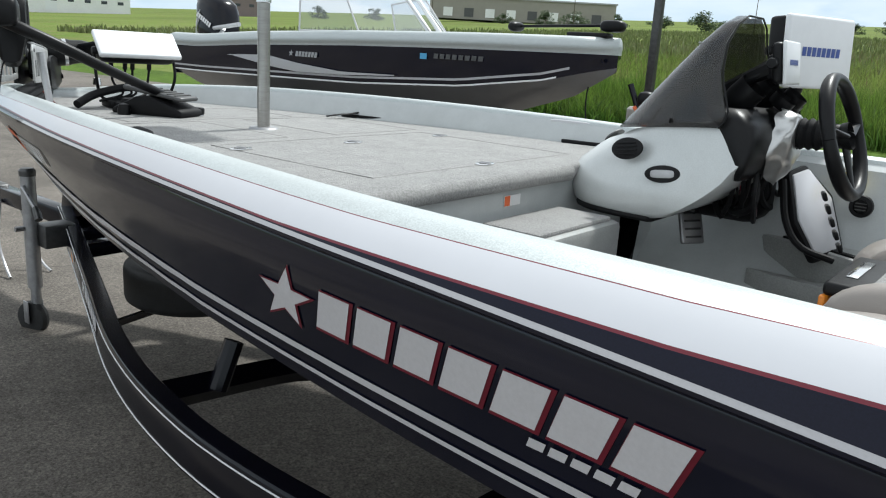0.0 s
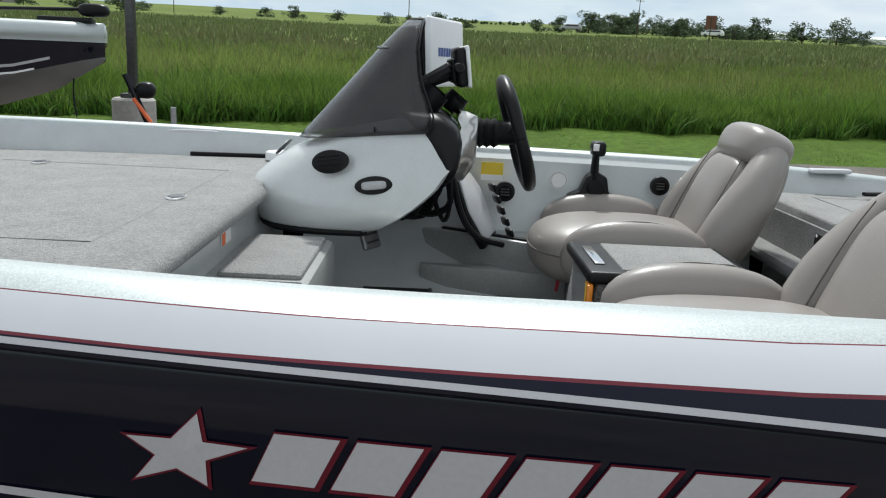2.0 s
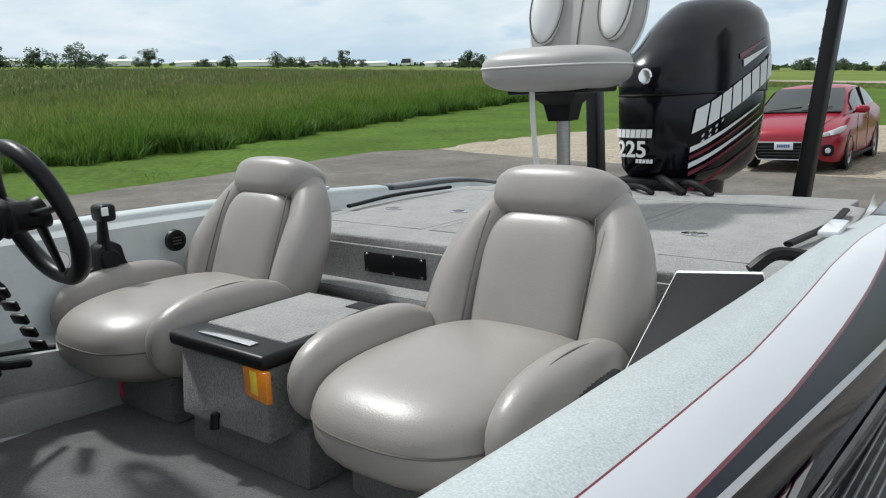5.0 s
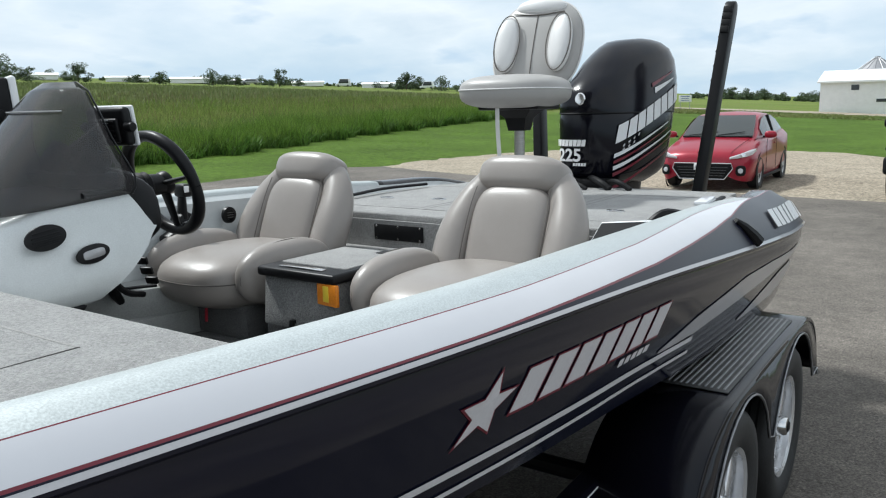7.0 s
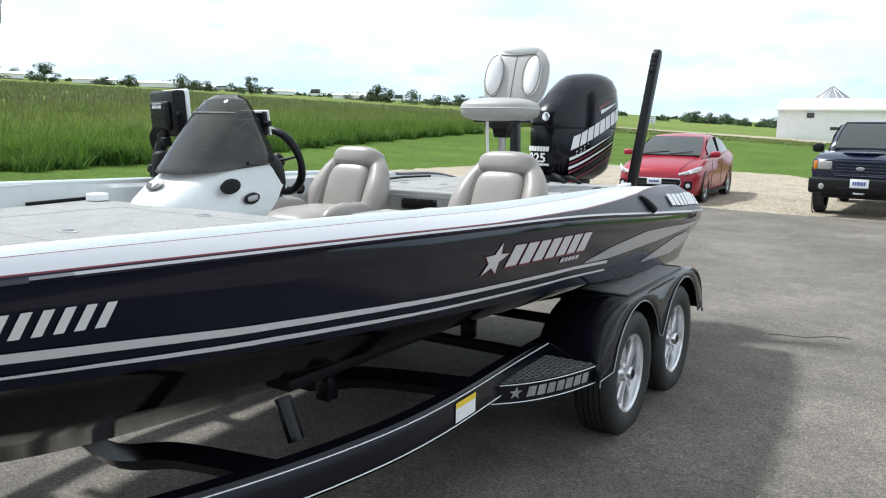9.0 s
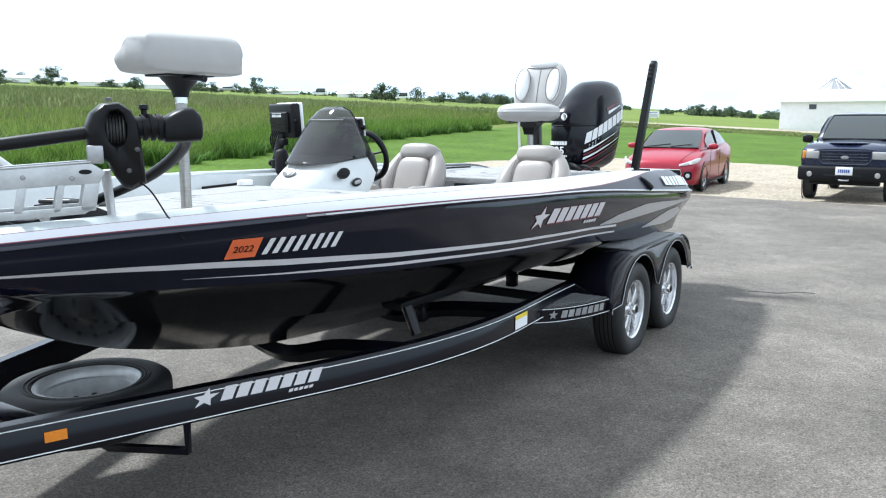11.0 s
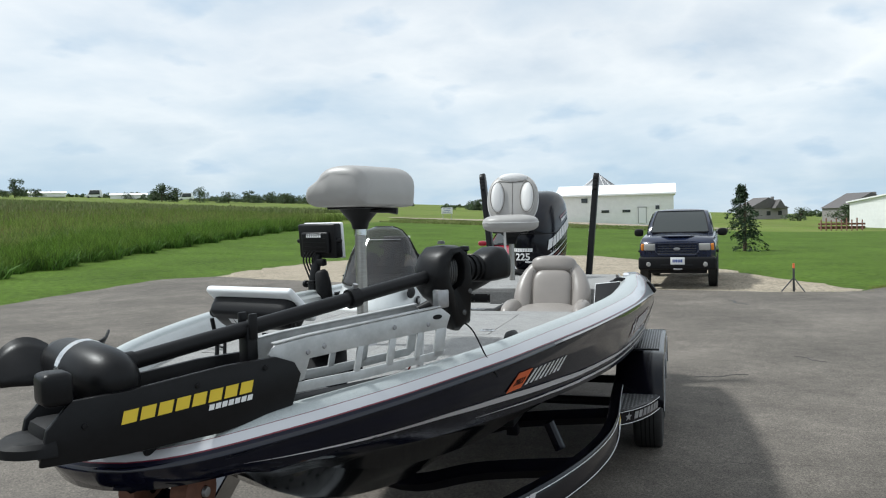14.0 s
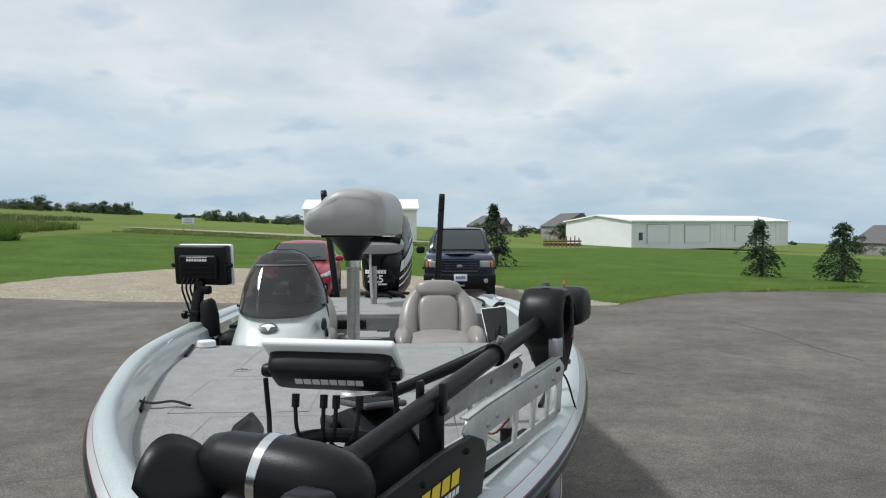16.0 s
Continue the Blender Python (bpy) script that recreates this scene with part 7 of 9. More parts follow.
part("jack_crank", tube([(6.12, 0.37, 0.80), (6.09, 0.41, 0.795), (5.94, 0.425, 0.725), (5.915, 0.425, 0.715)], 0.011, 8), STEEL, jk, "steel crank handle")
part("crank_grip", tube([(5.93, 0.425, 0.722), (5.90, 0.43, 0.70), (5.875, 0.435, 0.672)], [0.013, 0.020, 0.018], 10), DARKSTEEL, jk)
part("jack_bracket", bevelled(box((6.07, 0.27, 0.54), (0.12, 0.16, 0.12)), 0.008), DARKSTEEL, jk)
part("jack_pin", tube([(6.12, 0.30, 0.58), (6.12, 0.45, 0.58)], 0.014, 8), STEEL, jk)
for s in (1, -1):
    part("caster_fork", bevelled(box((6.125, 0.385 + s * 0.038, 0.13), (0.05, 0.006, 0.12)), 0.002), STEEL, jk)
part("caster_wheel", lathe([(0.015, -0.028), (0.05, -0.028), (0.085, -0.022), (0.092, 0), (0.085, 0.022), (0.05, 0.028), (0.015, 0.028)], 26, pose(6.135, 0.385, 0.092, 90, 0, 20)), RUBBER, jk, "worn grey caster wheel")
part("tongue_lamp", bevelled(box((5.90, -0.165, 0.530), (0.05, 0.012, 0.05)), 0.004), AMBER, tr, "amber side marker")
for k, y in enumerate((0.05, -0.05)):
    part("safety_chain", tube(spline([(7.3, y, 0.50), (7.25, y * 2, 0.25), (7.15, y * 2.2, 0.10), (7.05, y * 2.5, 0.045)], 16), 0.009, 6), STEEL, tr)


def tyre_profile(R, w, r):
    return [(r, -w * 0.40), (r + 0.02, -w * 0.47), (R * 0.80, -w * 0.52), (R * 0.93, -w * 0.50), (R * 0.985, -w * 0.42), (R, -w * 0.30), (R, w * 0.30), (R * 0.985, w * 0.42), (R * 0.93, w * 0.50), (R * 0.80, w * 0.52), (r + 0.02, w * 0.47), (r, w * 0.40)]


def road_wheel(m, parent, R=0.335, w=0.205, r=0.205, spokes=5, face=1, rim_mat=RIM):
    """A wheel that turns about local z; its outer face looks along +z."""
    wh = part("wheel", lathe(tyre_profile(R, w, r), 44, m), RUBBER, parent, "black rubber tyre on a bright rim", smooth=40)
    for zz in (-0.045, -0.015, 0.015, 0.045):
        part("tread_groove", lathe([(R + 0.0012, zz - 0.004), (R + 0.0012, zz + 0.004)], 44, m), BLACKM, wh)
    rim = part("rim", lathe([(r, -w * 0.38), (r * 0.93, -w * 0.36), (r * 0.90, w * 0.1), (r * 0.94, w * 0.40), (r + 0.004, w * 0.44), (r + 0.006, w * 0.40)], 40, m), rim_mat, wh, "bright rim")
    part("rim_back", lathe([(0.0, w * 0.02), (r * 0.91, w * 0.0)], 30, m), BLACKM, wh)
    for k in range(spokes):
        a = 2 * math.pi * k / spokes
        part("spoke", prism([(0.040, -0.036), (r * 0.60, -0.040), (r * 0.93, -0.066), (r * 0.93, 0.066), (r * 0.60, 0.040), (0.040, 0.036)], 0.034, 0.010, m @ rot(0, 4, math.degrees(a)) @ Matrix.Translation((0, 0, w * 0.18))), rim_mat, wh, "broad bright spoke")
        part("lug_nut", lathe([(0, 0.022), (0.009, 0.020), (0.011, 0)], 8, m @ rot(0, 0, math.degrees(a) + 180 / spokes) @ Matrix.Translation((0.062, 0, w * 0.20))), CHROME, wh)
    part("hub_cap", lathe([(0.026, w * 0.50), (0.036, w * 0.49), (0.040, w * 0.44), (0.043, w * 0.2), (0.078, w * 0.17)], 24, m), CHROME, wh, "bright hub ring")
    part("hub_centre", lathe([(0, w * 0.54), (0.018, w * 0.53), (0.026, w * 0.49)], 20, m), BLACKM, wh, "black hub centre")
    return wh


for s in (1, -1):
    for x in (1.85, 1.02):
        road_wheel(pose(x, s * 1.18, 0.335, -90 * s, 0, 0), tr)
for s in (1, -1):
    part("roller_nut", lathe([(0, 0.012), (0.014, 0.010), (0.016, 0.0)], 10, pose(6.10, s * 0.121, 1.045, -90 * s, 0, 0)), STEEL, ws_)
part("safety_strap", tube(spline([(6.16, 0.10, 1.0), (6.17, 0.11, 0.86), (6.18, 0.09, 0.70), (6.22, 0.05, 0.60)], 14), 0.016, 6, flat=0.25), BLACKM, ws_, "dark webbing strap")
sp = thing("spare_wheel", pose(5.22, -0.02, 0.450, 0, 0, 20), "spare trailer wheel with steel rim lying on the tongue", "wheel")
part("tyre", lathe(tyre_profile(0.345, 0.19, 0.215), 48, pose(0, 0, 0)), RUBBER, sp, smooth=40)
part("rim", lathe([(0.215, -0.07), (0.19, -0.065), (0.170, -0.045), (0.176, 0.045), (0.188, 0.050), (0.192, 0.072), (0.205, 0.086), (0.215, 0.092), (0.220, 0.086)], 44), PAINTSILVER, sp, "bright steel rim")
for r_, z_ in ((0.235, 0.0965), (0.252, 0.099), (0.300, 0.0955)):
    part("sidewall_ring", lathe([(r_ - 0.004, z_ - 0.004), (r_ - 0.002, z_), (r_ + 0.002, z_), (r_ + 0.004, z_ - 0.004)], 44), RUBBER, sp)
disc = part("wheel_disc", lathe([(0.173, -0.045), (0.14, -0.020), (0.10, -0.035), (0.06, -0.025), (0.04, -0.025)], 44), PAINTSILVER, sp, "grey wheel disc")
for k in range(12):
    a = 2 * math.pi * k / 12
    part("vent_hole", prism(ellipse(0, 0, 0.014, 0.010, 12), 0.003, 0, pose(0.15 * math.cos(a), 0.15 * math.sin(a), -0.0225)), BLACKM, disc)
for k in range(5):
    a = 2 * math.pi * k / 5
    part("lug_hole", prism(ellipse(0, 0, 0.011, 0.011, 10), 0.003, 0, pose(0.075 * math.cos(a), 0.075 * math.sin(a), -0.028)), BLACKM, disc)

# ---------------------------------------------------------------- vehicles on the lot


def hoop(x, hw, z0, z1, belt, tuck=0.9, crown=0.02, n=6):
    """A body section across: sill, belt line and rounded top."""
    pts = [(-hw * 0.92, z0), (-hw * 0.985, z0 + (belt - z0) * 0.25), (-hw, z0 + (belt - z0) * 0.6), (-hw * 0.985, belt - 0.03), (-hw * tuck, z1 - 0.02)]
    pts += [(-hw * tuck * 0.55, z1 + crown * 0.7), (0, z1 + crown)]
    pts = pts + [(-y, z) for y, z in pts[-2::-1]]
    return [Vector((x, y, z)) for y, z in pts]


def car_wheel(parent, x, y, R, s):
    wh = part("wheel", lathe(tyre_profile(R, 0.20, R * 0.66), 32, pose(x, y, R, -90 * s, 0, 0)), RUBBER, parent, "road wheel with grey rim")
    part("rim", lathe([(0, 0.07), (R * 0.2, 0.075), (R * 0.30, 0.06), (R * 0.62, 0.07), (R * 0.67, 0.085)], 24, pose(x, y, R, -90 * s, 0, 0)), ALU, wh, "grey alloy rim")
    for k in range(5):
        part("spoke_gap", prism([(R * 0.28, -0.012), (R * 0.58, -0.035), (R * 0.58, 0.035), (R * 0.28, 0.012)], 0.006, 0, pose(x, y, R, -90 * s, 0, 0) @ rot(0, 0, 72 * k) @ Matrix.Translation((0, 0, 0.068))), BLACKM, wh)
    part("wheel_arch", lathe([(R * 1.20, 0.0), (R * 1.20, 0.012), (R * 1.02, 0.012)], 30, pose(x, s * (abs(y) + 0.085), R, -90 * s, 0, 0)), BLACKM, wh)


# red saloon
car = thing("red_car", pose(-10.95, -2.55, 0.03, 0, 0, 2), "red compact saloon parked on the gravel", "car", "parked vehicles")
st_ = [(0.04, 0.50, 0.30, 0.60, 0.52), (0.0, 0.68, 0.22, 0.68, 0.60), (-0.10, 0.79, 0.19, 0.735, 0.66), (-0.26, 0.855, 0.18, 0.79, 0.72), (-0.55, 0.880, 0.17, 0.865, 0.79), (-0.90, 0.888, 0.17, 0.935, 0.86), (-1.20, 0.89, 0.17, 0.985, 0.91), (-2.2, 0.89, 0.17, 1.01, 0.95), (-3.4, 0.888, 0.18, 1.06, 0.99), (-4.05, 0.865, 0.22, 1.09, 0.99), (-4.40, 0.81, 0.28, 1.05, 0.92), (-4.58, 0.70, 0.36, 0.88, 0.78)]
part("body", grid_mesh([hoop(x, hw, a, b, c, tuck=0.86, crown=0.035) for x, hw, a, b, c in st_], cap=True), CARRED, car, "glossy red body", smooth=50)
gh = [(-0.96, 0.74, 0.72, 0.95, 0.965), (-1.40, 0.765, 0.68, 0.97, 1.215), (-1.78, 0.775, 0.63, 0.98, 1.395), (-2.15, 0.78, 0.61, 1.0, 1.465), (-2.75, 0.775, 0.60, 1.0, 1.475), (-3.35, 0.755, 0.61, 1.02, 1.395), (-3.85, 0.73, 0.65, 1.04, 1.20), (-4.15, 0.70, 0.68, 1.05, 1.09)]
part("roof", grid_mesh([[Vector((x, -b, z0)), Vector((x, -(b + t) / 2 - 0.02, (z0 + z1) / 2)), Vector((x, -t, z1 - 0.035)), Vector((x, -t * 0.6, z1)), Vector((x, 0, z1 + 0.015)), Vector((x, t * 0.6, z1)), Vector((x, t, z1 - 0.035)), Vector((x, (b + t) / 2 + 0.02, (z0 + z1) / 2)), Vector((x, b, z0))] for x, b, t, z0, z1 in gh]), CARRED, car, "red roof", smooth=50)
part("windscreen", grid_mesh([[Vector((x - 0.05 * y * y, y * w, z)) for y in (-1, -0.6, -0.3, 0, 0.3, 0.6, 1)] for x, w, z in ((-0.97, 0.69, 1.010), (-1.36, 0.65, 1.232), (-1.75, 0.58, 1.418))]), CARGLASS, car, "dark windscreen", smooth=60)
part("cowl_panel", tube([(-0.99 - 0.05 * y * y, y * 0.68, 1.005) for y in (-1, -0.6, -0.3, 0, 0.3, 0.6, 1)], 0.018, 8), BLACKM, car)
for s in (1, -1):
    part("side_window", grid_mesh([[Vector((x, s * w0, z0)), Vector((x, s * w1, z1))] for x, w0, w1, z0, z1 in ((-1.42, 0.797, 0.725, 1.02, 1.17), (-1.8, 0.803, 0.685, 1.03, 1.345), (-2.3, 0.807, 0.67, 1.045, 1.41), (-2.9, 0.802, 0.66, 1.06, 1.405), (-3.4, 0.788, 0.67, 1.08, 1.32), (-3.72, 0.765, 0.70, 1.10, 1.20))]), CARGLASS, car, "dark side glass")
    part("window_pillar", tube([(-2.45, s * 0.812, 1.03), (-2.45, s * 0.68, 1.415)], 0.025, 6), BLACKM, car)
    lamp = grid_mesh([[Vector((x + 0.015, s * y, z0 + (z1 - z0) * t)) for t in (0, 0.5, 1)] for x, y, z0, z1 in ((0.035, 0.50, 0.615, 0.655), (0.0, 0.64, 0.63, 0.70), (-0.08, 0.765, 0.655, 0.745), (-0.22, 0.855, 0.69, 0.785), (-0.40, 0.893, 0.755, 0.80))])
    hl = part("headlight", lamp, LENS, car, "swept clear headlight", smooth=60)
    hl.modifiers.new("thick", "SOLIDIFY").thickness = 0.03
    part("lamp_reflector", lathe([(0, 0.006), (0.035, 0.010), (0.045, 0.0)], 14, axes((0.0, s * 0.735, 0.695), (-0.55 * s, 0.83, 0), (-0.2, 0, 1)) if s > 0 else axes((0.0, s * 0.735, 0.695), (0.55, 0.83, 0), (-0.2, 0, 1))), CHROME, hl)
    part("fog_recess", prism(ellipse(0, 0, 0.095, 0.10, 18, 3), 0.02, 0.006, axes((0.015, s * 0.70, 0.40), (-0.45 * s, 0.9, 0), (0, 0, 1))), BLACKM, car)
    part("fog_lamp", lathe([(0, 0.03), (0.042, 0.026), (0.052, 0.0)], 16, axes((0.03, s * 0.70, 0.40), (-0.45 * s, 0.9, 0), (0, 0, 1))), LENS, car, "round clear fog lamp")
    part("mirror", pillow((-1.24, s * 0.985, 1.04), (0.085, 0.115, 0.07), 2.8), CARRED, car, "red door mirror")
    part("mirror_arm", tube([(-1.22, s * 0.84, 0.99), (-1.24, s * 0.93, 1.02)], 0.02, 8), BLACKM, car)
    part("door_handle", bevelled(box((-2.3, s * 0.897, 0.84), (0.16, 0.02, 0.03)), 0.006), CARRED, car)
    part("door_seam", box((-1.45, s * 0.889, 0.62), (0.008, 0.006, 0.66)), BLACKM, car)
    part("door_seam", box((-2.5, s * 0.889, 0.62), (0.008, 0.006, 0.66)), BLACKM, car)
    part("sill", box((-2.2, s * 0.86, 0.20), (2.1, 0.05, 0.06), 0.01), BLACKM, car)
    for x in (-0.90, -3.55):
        car_wheel(car, x, s * 0.785, 0.32, s)
part("lower_grille", prism([(-0.42, 0.24), (0.42, 0.24), (0.56, 0.44), (0.53, 0.53), (-0.53, 0.53), (-0.56, 0.44)], 0.04, 0.012, axes((0.022, 0, 0), (0, 1, 0), (-0.04, 0, 1))), BLACKM, car, "wide black lower grille")
part("grille_frame", tube([(0.062, y, z) for y, z in ((-0.42, 0.235), (0.42, 0.235), (0.565, 0.44), (0.535, 0.535), (-0.535, 0.535), (-0.565, 0.44), (-0.42, 0.235))], 0.011, 6), ALU, car, "bright grille frame")
for k in range(4):
    part("grille_bar", box((0.062, 0, 0.30 + 0.052 * k), (0.008, 0.80 + 0.05 * k, 0.012)), DARKSTEEL, car)
part("upper_grille", prism([(-0.44, 0.605), (0.44, 0.605), (0.50, 0.645), (0.0, 0.665), (-0.50, 0.645)], 0.03, 0.005, axes((0.022, 0, 0), (0, 1, 0), (-0.12, 0, 1))), BLACK, car, "thin black upper grille")
part("badge", prism(ellipse(0, 0.640, 0.060, 0.040, 20), 0.014, 0.003, axes((0.050, 0, 0), (0, 1, 0), (-0.1, 0, 1))), CHROME, car, "round bright badge")
part("number_plate", box((0.075, 0, 0.47), (0.012, 0.31, 0.125), 0.003), WHITE, car, "white plate with plain bars")
part("plate_bars", decal(blocks(6, 0.22, 0.055, 0, gap=0.3), flat_place(axes((0.082, -0.11, 0.445), (0, 1, 0), (0, 0, 1))), 0.001), BLUE, car, smooth=0)
for y0, y1 in ((-0.55, 0.0), (0.02, 0.52)):
    part("wiper", tube([(-1.0, y0, 1.03), (-1.10, y1, 1.095)], 0.008, 6), BLACKM, car)
part("bonnet_seam", tube([(-0.02 - 0.9 * k / 9, 0.50 + 0.16 * k / 9, lerp(-0.9 * k / 9, [-0.9, -0.55, -0.26, -0.1, 0], [0.965, 0.89, 0.815, 0.76, 0.71])) for k in range(10)], 0.004, 5), BLACKM, car)

# dark pickup
tk = thing("pickup_truck", pose(-10.55, 1.38, 0.02, 0, 0, -3) @ Matrix.Diagonal((1, 1, 1.09, 1)), "dark blue pickup truck parked on the gravel", "truck", "parked vehicles")
st_ = [(0.0, 0.74, 0.62, 0.98, 0.92), (-0.10, 0.84, 0.58, 1.05, 0.98), (-0.6, 0.87, 0.50, 1.10, 1.03), (-1.25, 0.875, 0.46, 1.135, 1.07), (-2.6, 0.875, 0.46, 1.14, 1.08), (-2.95, 0.875, 0.46, 1.12, 1.08), (-4.9, 0.87, 0.50, 1.10, 1.08)]
part("body", grid_mesh([hoop(x, hw, a, b, c, tuck=0.93, crown=0.025) for x, hw, a, b, c in st_], cap=True), TRUCKB, tk, "glossy dark blue body", smooth=40)
gh = [(-1.22, 0.76, 0.755, 1.12, 1.135), (-1.55, 0.775, 0.70, 1.12, 1.42), (-1.90, 0.78, 0.64, 1.12, 1.635), (-2.3, 0.78, 0.635, 1.12, 1.675), (-2.75, 0.775, 0.635, 1.12, 1.665), (-2.92, 0.77, 0.67, 1.12, 1.55)]
part("cab_roof", grid_mesh([[Vector((x, -b, z0)), Vector((x, -(b + t) / 2 - 0.015, (z0 + z1) / 2)), Vector((x, -t, z1 - 0.03)), Vector((x, -t * 0.6, z1)), Vector((x, 0, z1 + 0.01)), Vector((x, t * 0.6, z1)), Vector((x, t, z1 - 0.03)), Vector((x, (b + t) / 2 + 0.015, (z0 + z1) / 2)), Vector((x, b, z0))] for x, b, t, z0, z1 in gh], cap=True), TRUCKB, tk, "dark blue cab", smooth=50)
part("windscreen", grid_mesh([[Vector((x + 0.016, y * w, z)) for y in (-1, -0.5, 0, 0.5, 1)] for x, w, z in ((-1.25, 0.66, 1.175), (-1.56, 0.61, 1.452), (-1.84, 0.55, 1.622))]), CARGLASS, tk, "dark windscreen")
part("windscreen_trim", tube([(-1.235, -0.665, 1.17), (-1.545, -0.615, 1.455), (-1.83, -0.555, 1.632), (-1.83, 0.555, 1.632), (-1.545, 0.615, 1.455), (-1.235, 0.665, 1.17)], 0.012, 6), BLACKM, tk)
part("cowl_grille", box((-1.21, 0, 1.155), (0.10, 1.30, 0.02), 0.006), BLACKM, tk)
part("inner_mirror", box((-1.72, 0, 1.50), (0.03, 0.20, 0.05), 0.01), BLACKM, tk)
part("hood_bulge", pillow((-0.62, 0, 1.105), (0.55, 0.38, 0.03), 3.5), TRUCKB, tk)
part("grille", prism([(-0.40, 0.72), (0.40, 0.72), (0.47, 0.80), (0.45, 0.96), (-0.45, 0.96), (-0.47, 0.80)], 0.04, 0.01, axes((-0.01, 0, 0), (0, 1, 0), (-0.06, 0, 1))), BLACKM, tk, "black honeycomb grille")
part("grille_surround", tube([(0.03, y, z) for y, z in ((-0.40, 0.715), (0.40, 0.715), (0.475, 0.80), (0.455, 0.965), (-0.455, 0.965), (-0.475, 0.80), (-0.40, 0.715))], 0.016, 6), TRUCKB, tk)
for k in range(4):
    part("grille_slat", box((0.034, 0, 0.75 + k * 0.052), (0.008, 0.84, 0.010)), DARKSTEEL, tk)
part("badge", prism(ellipse(0, 0.845, 0.075, 0.032, 24), 0.012, 0.003, axes((0.03, 0, 0), (0, 1, 0), (0, 0, 1))), STEEL, tk, "oval badge")
part("bumper", bevelled(box((0.04, 0, 0.545), (0.20, 1.70, 0.27)), 0.05, 3), BLACKM, tk, "dark moulded bumper")
part("air_slot", box((0.135, 0, 0.50), (0.02, 0.70, 0.06), 0.01), BLACK, tk)
part("number_plate", box((0.15, 0.02, 0.60), (0.012, 0.31, 0.15), 0.003), WHITE, tk, "white plate with plain bars")
part("plate_bars", decal(blocks(6, 0.22, 0.06, 0, gap=0.3), flat_place(axes((0.157, -0.09, 0.57), (0, 1, 0), (0, 0, 1))), 0.001), BLUE, tk, smooth=0)
part("tow_hook", tube(spline([(0.10, 0.1, 0.44), (0.18, 0.1, 0.43), (0.18, -0.05, 0.43), (0.10, -0.05, 0.44)], 12), 0.016, 8), STEEL, tk)
for s in (1, -1):
    part("headlight", bevelled(box((-0.02, s * 0.60, 0.885), (0.10, 0.25, 0.145)), 0.02, 3), LENSDIM, tk, "clear rectangular headlight")
    part("corner_lamp", bevelled(box((-0.06, s * 0.765, 0.885), (0.12, 0.07, 0.145)), 0.02, 3), AMBER, tk, "amber corner lamp")
    part("fog_lamp", lathe([(0, 0.012), (0.042, 0.008), (0.050, 0)], 16, axes((0.14, s * 0.62, 0.53), (0, 1, 0), (0, 0, 1))), LENSDIM, tk)
    part("mirror", pillow((-1.42, s * 0.98, 1.16), (0.07, 0.11, 0.085), 3.2), BLACK, tk, "black door mirror")
    part("side_window", grid_mesh([[Vector((x, s * w0, z0)), Vector((x, s * w1, z1))] for x, w0, w1, z0, z1 in ((-1.55, 0.80, 0.745, 1.14, 1.38), (-1.9, 0.80, 0.685, 1.15, 1.58), (-2.35, 0.80, 0.675, 1.15, 1.62), (-2.7, 0.798, 0.68, 1.15, 1.60))]), CARGLASS, tk, "dark side glass")
    part("arch_flare", bevelled(box((-0.85, s * 0.875, 0.78), (0.98, 0.05, 0.05)), 0.02, 3), BLACKM, tk)
    part("bed_rail", box((-3.9, s * 0.84, 1.115), (1.95, 0.06, 0.04), 0.01), BLACK, tk)
    for x in (-0.85, -3.95):
        car_wheel(tk, x, s * 0.765, 0.365, s)
part("underbody", box((-2.4, 0, 0.50), (4.2, 1.3, 0.16)), BLACKM, tk)
part("lower_valance", bevelled(box((-0.10, 0, 0.40), (0.16, 1.30, 0.14)), 0.03), BLACKM, tk, "dark lower valance")
part("wiper", tube([(-1.24, -0.1, 1.165), (-1.36, 0.45, 1.25)], 0.008, 6), BLACKM, tk)
part("wiper", tube([(-1.24, -0.55, 1.165), (-1.36, 0.0, 1.25)], 0.008, 6), BLACKM, tk)
# a worn tripod stand with an orange tip beside it
js = thing("tripod_stand", pose(-9.95, 3.75, 0.035, 0, 0, 30), "small dark tripod stand with an orange tip", "stand")
part("post", tube([(0, 0, 0), (0, 0, 0.52)], 0.022, 8), DARKSTEEL, js)
for a in (0.3, 2.4, 4.5):
    part("leg", tube([(0, 0, 0.30), (0.26 * math.cos(a), 0.26 * math.sin(a), 0.01)], 0.014, 6), DARKSTEEL, js)
part("tip", tube([(0, 0, 0.50), (0, 0, 0.60)], [0.026, 0.018], 8), ORANGE, js, "orange tip")

# ---------------------------------------------------------------- second boat beside the first, and the lamp post
b2 = thing("ski_boat", pose(6.45, -6.55, 0, 0, 0, 0) @ Matrix.Diagonal((1.10, 1, 1, 1)), "navy and silver fish-and-ski boat with folded windscreen", "boat")
P2 = spline([(0, 0.0), (0.06, 0.22), (0.3, 0.48), (0.8, 0.76), (1.6, 1.0), (2.6, 1.13), (4.0, 1.18), (6.95, 1.14)], 46)


def b2z(x):
    return lerp(x, [0, 1.5, 3, 5, 6.2], [1.73, 1.70, 1.66, 1.58, 1.50])


def b2c(x):
    return lerp(x, [0, 0.6, 1.5, 3, 6.2], [1.50, 1.30, 1.16, 1.08, 1.02])


def b2y(i, o):
    return max(P2[i].y - o, 0.0)


